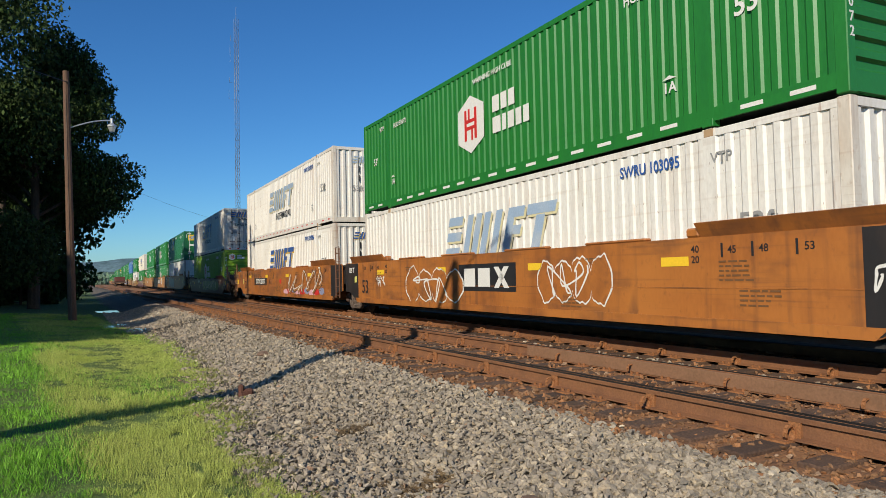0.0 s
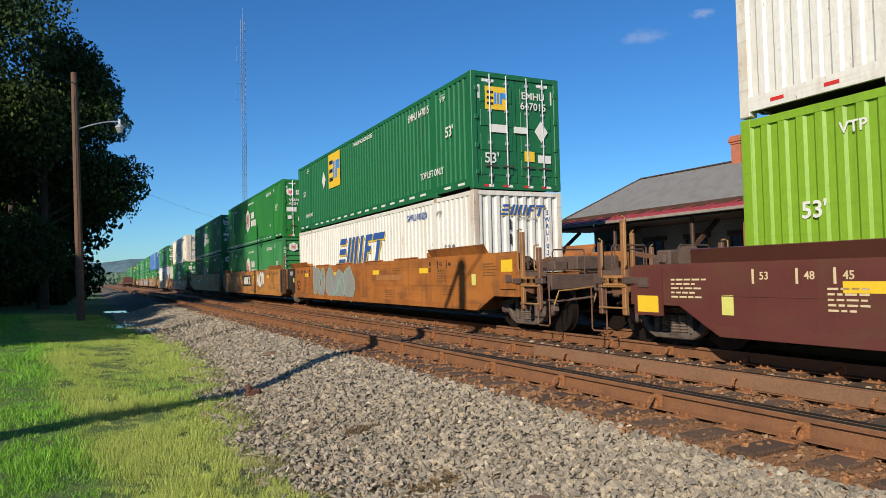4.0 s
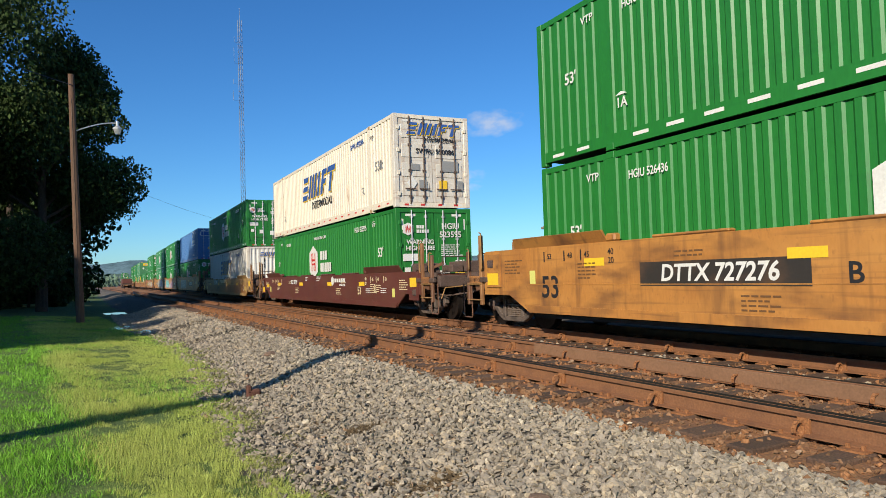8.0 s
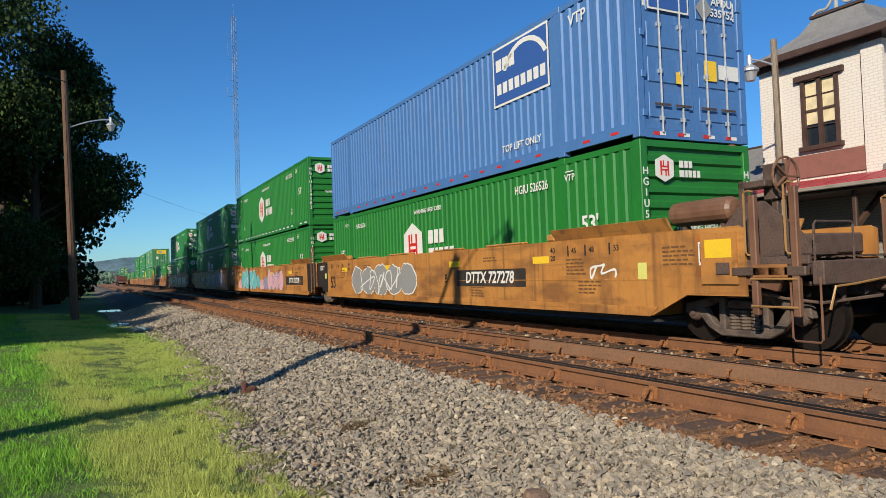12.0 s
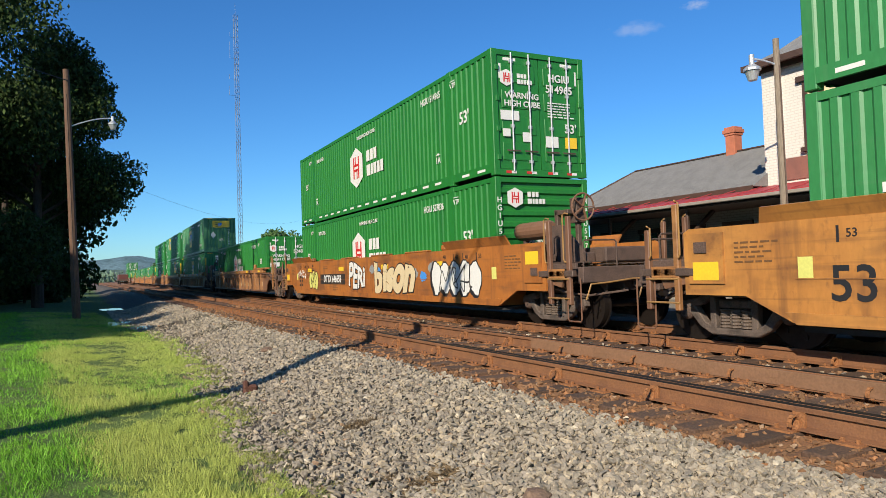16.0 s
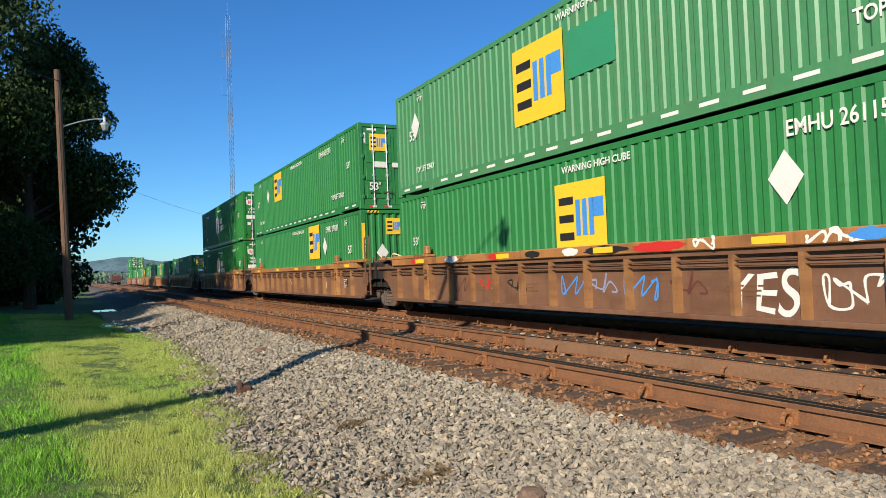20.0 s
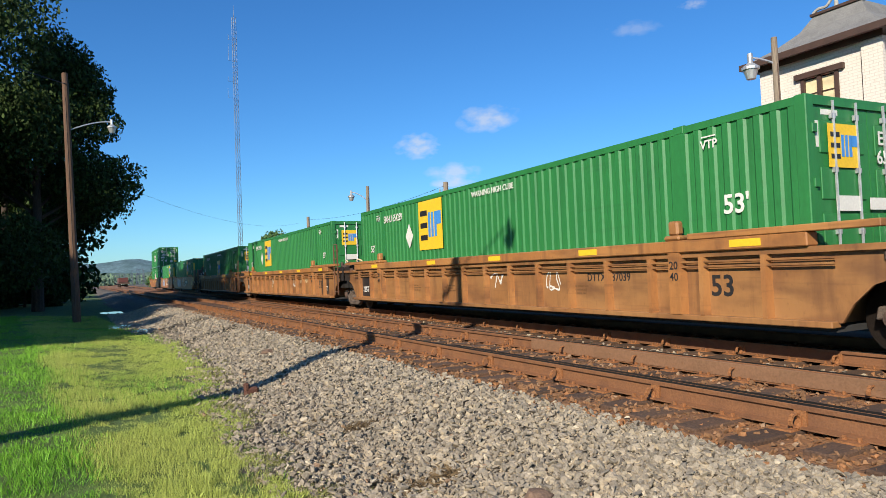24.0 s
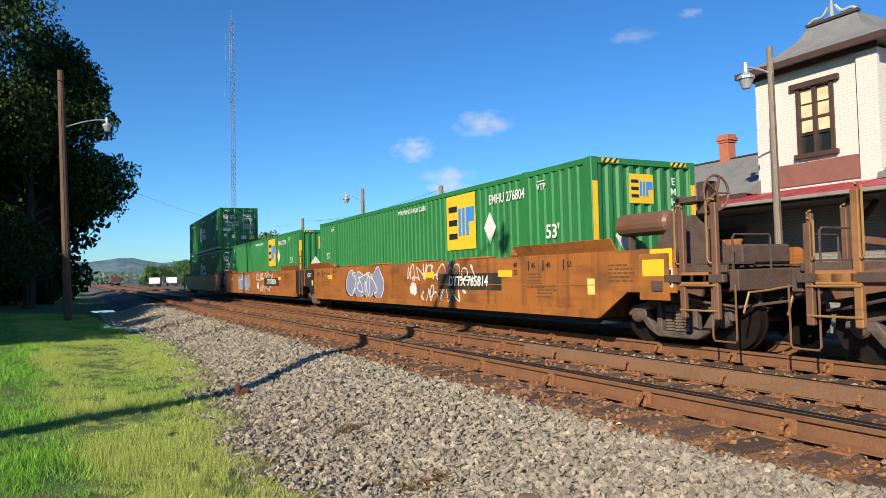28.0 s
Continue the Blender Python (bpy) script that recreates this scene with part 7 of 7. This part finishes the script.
            vs += [(p + a @ Vector(q) * s)[:] for q in ((-0.5, 0, 0), (0, -0.32, 0.06), (0.55, 0, 0), (0, 0.32, 0.06))]
            fs.append((k, k + 1, k + 2, k + 3))
    me = bpy.data.meshes.new("crown")
    me.from_pydata(vs, [], fs)
    return me


def tree(x, y, h, spread, seed, count, size, label, material="leaf", trunk=0.35, low=0.25, name="tree"):
    rng = random.Random(seed)
    z0 = ground_z(x, y)
    t = thing(name, label, "tree" if name == "tree" else "bush", pose(x, y, z0), "trees beside the line" if name == "tree" else "")
    bm = bmesh.new()
    rod(bm, (0, 0, -0.2), (0.1, 0, h * 0.5), trunk, 10, trunk * 0.55)
    rod(bm, (0.1, 0, h * 0.5), (0, 0, h * 0.85), trunk * 0.55, 8, trunk * 0.15)
    part("trunk", bm, M["bark"], t)
    centres = []
    for i in range(16):
        a, k = rng.uniform(0, 6.28), rng.uniform(low, 0.95)
        reach = spread * (0.75 * math.sin(min(1, (1.08 - k) * 1.6) * 1.4)) * rng.uniform(0.6, 1)
        c = Vector((math.cos(a) * reach, math.sin(a) * reach, h * k))
        bm = bmesh.new()
        rod(bm, (0, 0, h * k * 0.7), c, trunk * 0.3, 6, trunk * 0.06)
        part("limb", bm, M["bark"], t)
        centres.append((*c, spread * rng.uniform(0.28, 0.46)))
    part("crown", leaves(centres, count, size, seed), M[material], t)
    return t


tree(-9.6, 41.0, 27.0, 9.6, 11, 80000, 0.225, "tall dark leafy tree overhanging the grass", low=0.12)
tree(-2.3, 47.0, 16.5, 6.4, 12, 80000, 0.2, "dense dark broadleaf tree beside the track", low=0.17)
tree(-5.0, 60.0, 17.0, 7.5, 13, 18000, 0.42, "dense dark broadleaf tree beside the track", low=0.1)
tree(-15.0, 44.0, 20.0, 8.5, 14, 16000, 0.45, "tall dark leafy tree placed on the grove's unseen side", low=0.1)
tree(-6.4, 76.0, 17.0, 7.5, 15, 10000, 0.5, "dense dark broadleaf tree beside the track", low=0.1)
tree(-20.0, 30.0, 19.0, 8.0, 16, 18000, 0.5, "tall dark leafy tree placed on the grove's unseen side", low=0.1)
tree(-17.0, 62.0, 19.0, 9.0, 17, 10000, 0.5, "tall dark leafy tree placed on the grove's unseen side", low=0.1)
# three trees out of view, placed so their shade falls on the verge
tree(-13.8, 13.5, 10.6, 4.4, 18, 9000, 0.5, "unseen leafy tree placed to shade the verge")
tree(-14.6, 21.0, 11.3, 5.0, 20, 10000, 0.5, "unseen leafy tree placed to shade the verge")
tree(-19.5, 22.0, 15.0, 6.2, 24, 12000, 0.55, "unseen leafy tree placed to shade the verge")
# two more out of view, added to shade the grove's lower crowns
tree(-25.0, 36.0, 20.0, 8.0, 25, 9000, 0.6, "tall dark leafy tree placed on the grove's unseen side", low=0.1)
tree(-15.5, 36.5, 18.5, 7.5, 26, 20000, 0.5, "tall dark leafy tree placed on the grove's unseen side", low=0.12)
tree(-8.0, 95.0, 18.0, 8.0, 19, 9000, 0.55, "dense dark broadleaf tree beside the track", low=0.1)
for i, (bx, by, bh) in enumerate(((-12, 52, 4.5), (-7.5, 55, 4.5), (-3.6, 57, 4.0), (-2.4, 64, 3.5), (-19, 50, 5), (-10, 66, 5), (-26, 46, 5.5), (-3.6, 72, 4))):
    tree(bx, by, bh, bh * 0.75, 30 + i, 4500, 0.4, "dark dense undergrowth beneath the trees", "leaf", 0.1, 0.05, "shrub")
tree(24.6, 100.5, 8.3, 4.2, 21, 6500, 0.34, "rounded sunlit green tree behind the train", "bush", 0.25, 0.2)
tree(28.6, 101.5, 7.4, 3.8, 22, 5500, 0.34, "rounded sunlit green tree behind the train", "bush", 0.25, 0.2)


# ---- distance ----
# Distance haze is mixed into these colours; the air itself stays clear.
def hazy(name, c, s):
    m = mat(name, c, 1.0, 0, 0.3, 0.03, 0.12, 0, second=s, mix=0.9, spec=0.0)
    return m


def hills():
    rng = random.Random(4)
    for k, (dist, height, c, s, lab) in enumerate(((900, 24, (0.13, 0.19, 0.15), (0.09, 0.14, 0.11), "low wooded rise tinted for morning haze"),
                                                   (1900, 98, (0.135, 0.21, 0.235), (0.095, 0.155, 0.165), "wooded ridge on the horizon, tinted blue for haze"))):
        bm = bmesh.new()
        rows = []
        for i in range(121):
            a = radians(-35 + i * 1.0)
            ridge = height * (0.62 + 0.2 * noise.noise((i * 0.06, k * 7, 0)) + 0.16 * noise.noise((i * 0.3, k, 3)) + 0.05 * noise.noise((i * 1.3, k, 5)))
            rows.append([bm.verts.new((math.sin(a) * d, math.cos(a) * d, z)) for d, z in ((dist, -3), (dist * 1.06, ridge * 0.55), (dist * 1.14, ridge), (dist * 1.3, -3))])
        for p, q in zip(rows, rows[1:]):
            for i in range(3):
                bm.faces.new((p[i], q[i], q[i + 1], p[i + 1]))
        tagged(part("backdrop", bm, hazy("haze_tinted_hill", c, s), smooth=True), lab, "hills", kind="structure")


hills()


# ---- verge details ----
def puddle(x, y, w, l, seed):
    rng = random.Random(seed)
    z = max(ground_z(x + dx * w, y + dy * l) for dx in (-0.3, 0, 0.3) for dy in (-0.3, 0, 0.3)) + 0.006
    pts = [(math.cos(a) * w * rng.uniform(0.6, 1.05), math.sin(a) * l * rng.uniform(0.7, 1.05)) for a in (i * 0.314 for i in range(20))]
    o = part("puddle", extrude(pts, "z", -0.02, 0), WATER)
    o.matrix_world = pose(x, y, z)
    tagged(o, "still puddle of rainwater beside the ballast", "puddle", "puddles", "structure")


WATER = mat("puddle_water", (0.03, 0.03, 0.028), 0.04, 0, 0.0, 3, 30, 0.0, spec=0.8)
puddle(1.7, 44.5, 1.2, 2.2, 1)
puddle(1.15, 29.2, 0.75, 1.5, 2)
puddle(1.95, 25.2, 0.6, 1.1, 3)


M["rusty_dark"] = mat("dark_rust", (0.11, 0.045, 0.028), 0.85, 0.1, 0.3, 8, 60, 0.4)


def stub():
    z = ground_z(2.05, 9.7)
    t = thing("rusty_stub", "short rusty iron stub sticking out of the ballast", "iron stub", pose(2.05, 9.7, z))
    bm = boxes((-0.1, 0.1, -0.05, 0.05, -0.02, 0.11), bevel=0.03)
    box(bm, -0.1, -0.03, -0.05, 0.05, 0.05, 0.17, bevel=0.02)
    part("iron_lump", bm, M["rusty_dark"], t)


stub()


def rock(x, y, s, seed, material, label):
    rng = random.Random(seed)
    bm = bmesh.new()
    bmesh.ops.create_icosphere(bm, subdivisions=2, radius=s)
    for v in bm.verts:
        v.co *= rng.uniform(0.8, 1.1)
        v.co.z *= 0.55
    o = part("rock", bm, material)
    o.matrix_world = pose(x, y, ground_z(x, y) + s * 0.15, 0, 0, rng.uniform(0, 360))
    tagged(o, label, "rock", "loose rocks")


M["brownrock"] = mat("brown_rock", (0.19, 0.12, 0.08), 0.9, 0, 0.25, 9, 50, 0.4, (0.12, 0.075, 0.05))
rock(2.62, 3.75, 0.12, 1, M["brownrock"], "reddish brown lump of rock among the ballast")
rock(2.95, 14.2, 0.1, 2, M["stone"], "pale lump of rock among the ballast")
rock(3.1, 13.2, 0.13, 3, M["brownrock"], "flat reddish rock among the ballast")


def weeds():
    """Low ragged weeds along the edge of the stone and on the bare soil."""
    def edge_patch(rng):
        y = 2.8 + 14 * rng.random() ** 1.6
        x = verge_edge(y) + 0.12 + rng.gauss(0, 0.22)
        return x, y, noise.noise((x * 2.2, y * 2.2, 4)) > 0.05

    def tufts(rng):
        a, b = rng.choice(((2.52, 6.66), (2.44, 6.75), (2.4, 4.78), (2.3, 4.72), (2.13, 4.6), (2.05, 5.05), (2.3, 7.4), (2.15, 7.55), (1.7, 6.6)))
        return a + rng.gauss(0, 0.09), b + rng.gauss(0, 0.06), True

    def sprouts(rng):
        a, b = rng.choice(((2.17, 4.5), (1.72, 9.0), (1.85, 10.4), (1.6, 7.7)))
        return a + rng.gauss(0, 0.06), b + rng.gauss(0, 0.05), True
    grass("weeds", "straggling dry weeds along the ballast edge", M["weed"], 9000, 0.06, 0.005, 8, edge_patch, 0.8)
    grass("dry_weeds", "low brown dead weeds matted on bare soil", M["deadweed"], 5000, 0.05, 0.003, 18, tufts, 1.1)
    grass("green_weeds", "small fresh green weeds sprouting among the stones", M["weed"], 900, 0.05, 0.005, 19, sprouts, 0.9)


M["deadweed"] = mat("dead_weed", (0.15, 0.10, 0.05), 0.9, 0, 0.2, 1, 12, 0, (0.09, 0.065, 0.035), isle=0.4)
M["weed"] = mat("weed", (0.22, 0.22, 0.07), 0.8, 0, 0.2, 1, 12, 0, (0.14, 0.11, 0.05), isle=0.4)
weeds()


# ---- wires and far things ----
def wire(p, q, sag, label, r=0.02):
    p, q = Vector(p), Vector(q)
    bm = tube([p.lerp(q, k) - Vector((0, 0, sag * 4 * k * (1 - k))) for k in (i / 14 for i in range(15))], r, 5)
    tagged(part("overhead_wire", bm, M["dark"]), label, "wire", "overhead wires")


wire((-0.3, 33.4, 9.9), (-12, 20, 11.5), 0.5, "thin black wire strung from the lamp pole")
wire((3, 60, 9.0), (34, 118, 10.5), 1.6, "thin black wire strung across the line", 0.009)
wire((14.8, 27.4, 5.1), (15.0, 49.5, 5.4), 0.4, "thin black wire between platform poles", 0.008)


def white_trailer(x, y, turn, n):
    t = thing("box_trailer", "low white box trailer parked beyond the tracks", "trailer", pose(x, y, -0.3, 0, 0, turn), "parked trailers")
    part("body", boxes((-6, 6, -1.3, 1.3, 0.75, 2.3), bevel=0.05), M["boxcar"], t)
    for k in range(12):
        part("panel_seam", boxes((-5.6 + 1.0 * k, -5.56 + 1.0 * k, -1.33, -1.3, 0.8, 2.25)), M["grey"], t)
    part("chassis", boxes((-5.8, 5.8, -0.5, 0.5, 0.55, 0.74)), M["dark"], t)
    for wx in (-5.6, -4.4, 4.8):
        for s in (-1, 1):
            bm = bmesh.new()
            rod(bm, (wx, s * 0.85, 0.36), (wx, s * 1.2, 0.36), 0.36, 16)
            part("wheel", bm, M["dark"], t)


white_trailer(18.8, 192, 82, 0)
white_trailer(23.2, 196, 83, 1)
tree(22, 220, 5.6, 5.0, 51, 5000, 0.5, "rounded sunlit green tree far down the line", "bush", 0.3, 0.15)
tree(29, 218, 6.4, 6.0, 52, 5000, 0.5, "rounded sunlit green tree far down the line", "bush", 0.3, 0.15)
tree(47, 176, 9.5, 7.0, 53, 4000, 0.6, "rounded sunlit green tree far down the line", "bush", 0.3, 0.15)


def far_wagon():
    """Flat maintenance wagon standing far down the near track."""
    t = thing("flat_wagon", "brown maintenance wagon standing far down the line", "rail car", pose(9.9, 205, 0))
    part("deck", boxes((-1.4, 1.4, -6, 6, 0.9, 1.3), bevel=0.03), M["steel"], t)
    part("load", boxes((-1.2, 1.2, -4.5, 4.0, 1.3, 2.6), bevel=0.1), M["maroon"], t)
    for y in (-4.2, 4.2):
        truck(t, y)


far_wagon()


def gantry(x, y, h, w):
    t = thing("substation_frame", "grey steel lattice substation frame in the haze", "steel frame", pose(x, y, -0.4), "substation frames")
    for sx in (-w / 2, w / 2):
        bm = bmesh.new()
        for dx in (-0.5, 0.5):
            rod(bm, (sx + dx, 0, 0), (sx + dx * 0.5, 0, h), 0.09, 5)
        for k in range(8):
            bar(bm, (sx - 0.5, 0, h * k / 8), (sx + 0.5, 0, h * (k + 1) / 8), 0.1, 0.1)
        part("post", bm, M["lattice"], t)
    bm = bmesh.new()
    for z in (h * 0.7, h * 0.95):
        bar(bm, (-w / 2, 0, z), (w / 2, 0, z), 0.2, 0.18)
    part("beam", bm, M["lattice"], t)


for i, (gx, gy, gh, gw) in enumerate(((27, 420, 8.5, 4), (30, 430, 9.5, 3), (24, 440, 7, 4), (22, 520, 8, 3), (33, 470, 7, 4))):
    gantry(gx, gy, gh, gw)


def far_woods():
    """Wooded plain between the town and the ridge: clumps of foliage."""
    rng = random.Random(77)
    centres = []
    for _ in range(220):
        a, d = radians(rng.uniform(-3, 40)), rng.uniform(460, 880)
        r = rng.uniform(8, 17)
        centres.append((math.sin(a) * d, math.cos(a) * d, r * 0.12, r))
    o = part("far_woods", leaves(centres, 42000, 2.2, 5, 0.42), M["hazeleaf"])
    tagged(o, "woods across the valley floor, green paled for haze", "woods", kind="stuff")


# leaf green paled and cooled to carry the valley haze
M["hazeleaf"] = mat("haze_tinted_leaf", (0.12, 0.19, 0.12), 0.9, 0, 0.2, 0.3, 3, 0, (0.10, 0.16, 0.12), isle=0.3)
far_woods()


def house(x, y, w, h, tone):
    t = thing("house", "small pale house far across the valley", "house", pose(x, y, -0.4), "far houses")
    part("wall", boxes((-w / 2, w / 2, -4, 4, 0, h)), tone, t)
    part("roof", extrude([(-w / 2 - 0.4, h), (w / 2 + 0.4, h), (0, h + w * 0.3)], "y", -4.3, 4.3), M["roofing"], t)
    for k in (-0.25, 0.25):
        part("window", boxes((w * k - 0.6, w * k + 0.6, -4.05, -4.0, h * 0.4, h * 0.75)), M["dark"], t)


for i, (hx, hy) in enumerate(((13, 560), (20, 590), (31, 610))):
    house(hx, hy, 6, 3.6 + 0.4 * (i % 2), M["boxcar"])


# ---- fair-weather clouds, far behind everything ----
def cloud(az, el, w, h, seed, most=0.52):
    m = bpy.data.materials.new("cloud_vapour")
    m.use_nodes = True
    n, l = m.node_tree.nodes, m.node_tree.links
    n.remove(n["Principled BSDF"])
    co = n.new("ShaderNodeTexCoord")
    noi = n.new("ShaderNodeTexNoise")
    noi.inputs["Scale"].default_value, noi.inputs["Detail"].default_value = 6.5, 7
    mp = n.new("ShaderNodeMapping")
    mp.inputs["Location"].default_value = (seed * 3.1, seed * 1.7, 0)
    mp.inputs["Scale"].default_value = (1.0, h / w * 1.6, 1)
    l.new(co.outputs["UV"], mp.inputs[0])
    l.new(mp.outputs[0], noi.inputs["Vector"])
    grad = n.new("ShaderNodeTexGradient")
    grad.gradient_type = "SPHERICAL"
    mp2 = n.new("ShaderNodeMapping")
    mp2.inputs["Location"].default_value, mp2.inputs["Scale"].default_value = (-1, -1, 0), (2, 2, 1)
    l.new(co.outputs["UV"], mp2.inputs[0])
    l.new(mp2.outputs[0], grad.inputs[0])
    mul = n.new("ShaderNodeMath")
    mul.operation = "MULTIPLY"
    l.new(noi.outputs[0], mul.inputs[0])
    l.new(grad.outputs[1], mul.inputs[1])
    rg = n.new("ShaderNodeMapRange")
    rg.inputs[1].default_value, rg.inputs[2].default_value, rg.inputs[4].default_value = 0.2, 0.48, most
    l.new(mul.outputs[0], rg.inputs[0])
    em, tr, mx = n.new("ShaderNodeEmission"), n.new("ShaderNodeBsdfTransparent"), n.new("ShaderNodeMixShader")
    em.inputs[0].default_value, em.inputs[1].default_value = (0.95, 0.96, 1.0, 1), 0.62
    l.new(rg.outputs[0], mx.inputs[0])
    l.new(tr.outputs[0], mx.inputs[1])
    l.new(em.outputs[0], mx.inputs[2])
    l.new(mx.outputs[0], n["Material Output"].inputs[0])
    a, b = radians(az), radians(el)
    at = Vector((math.sin(a) * math.cos(b), math.cos(a) * math.cos(b), math.sin(b))) * 3000
    me = bpy.data.meshes.new("cloud")
    me.from_pydata([(-w / 2, -h / 2, 0), (w / 2, -h / 2, 0), (w / 2, h / 2, 0), (-w / 2, h / 2, 0)], [], [(0, 1, 2, 3)])
    uv = me.uv_layers.new()
    for i, c in enumerate(((0, 0), (1, 0), (1, 1), (0, 1))):
        uv.data[i].uv = c
    o = part("backdrop", me, m)
    o.matrix_world = look(at, EYE)
    tagged(o, "small white fair-weather cloud in the blue sky", "cloud", kind="structure")


cloud(26.2, 10.4, 330, 200, 1)
cloud(32.1, 12.35, 480, 200, 2)
cloud(29.0, 8.1, 400, 160, 3)
cloud(28.9, 7.2, 380, 90, 4)
cloud(44.34, 18.34, 360, 110, 5, 0.2)
cloud(48.94, 19.42, 180, 70, 6, 0.3)

motions()
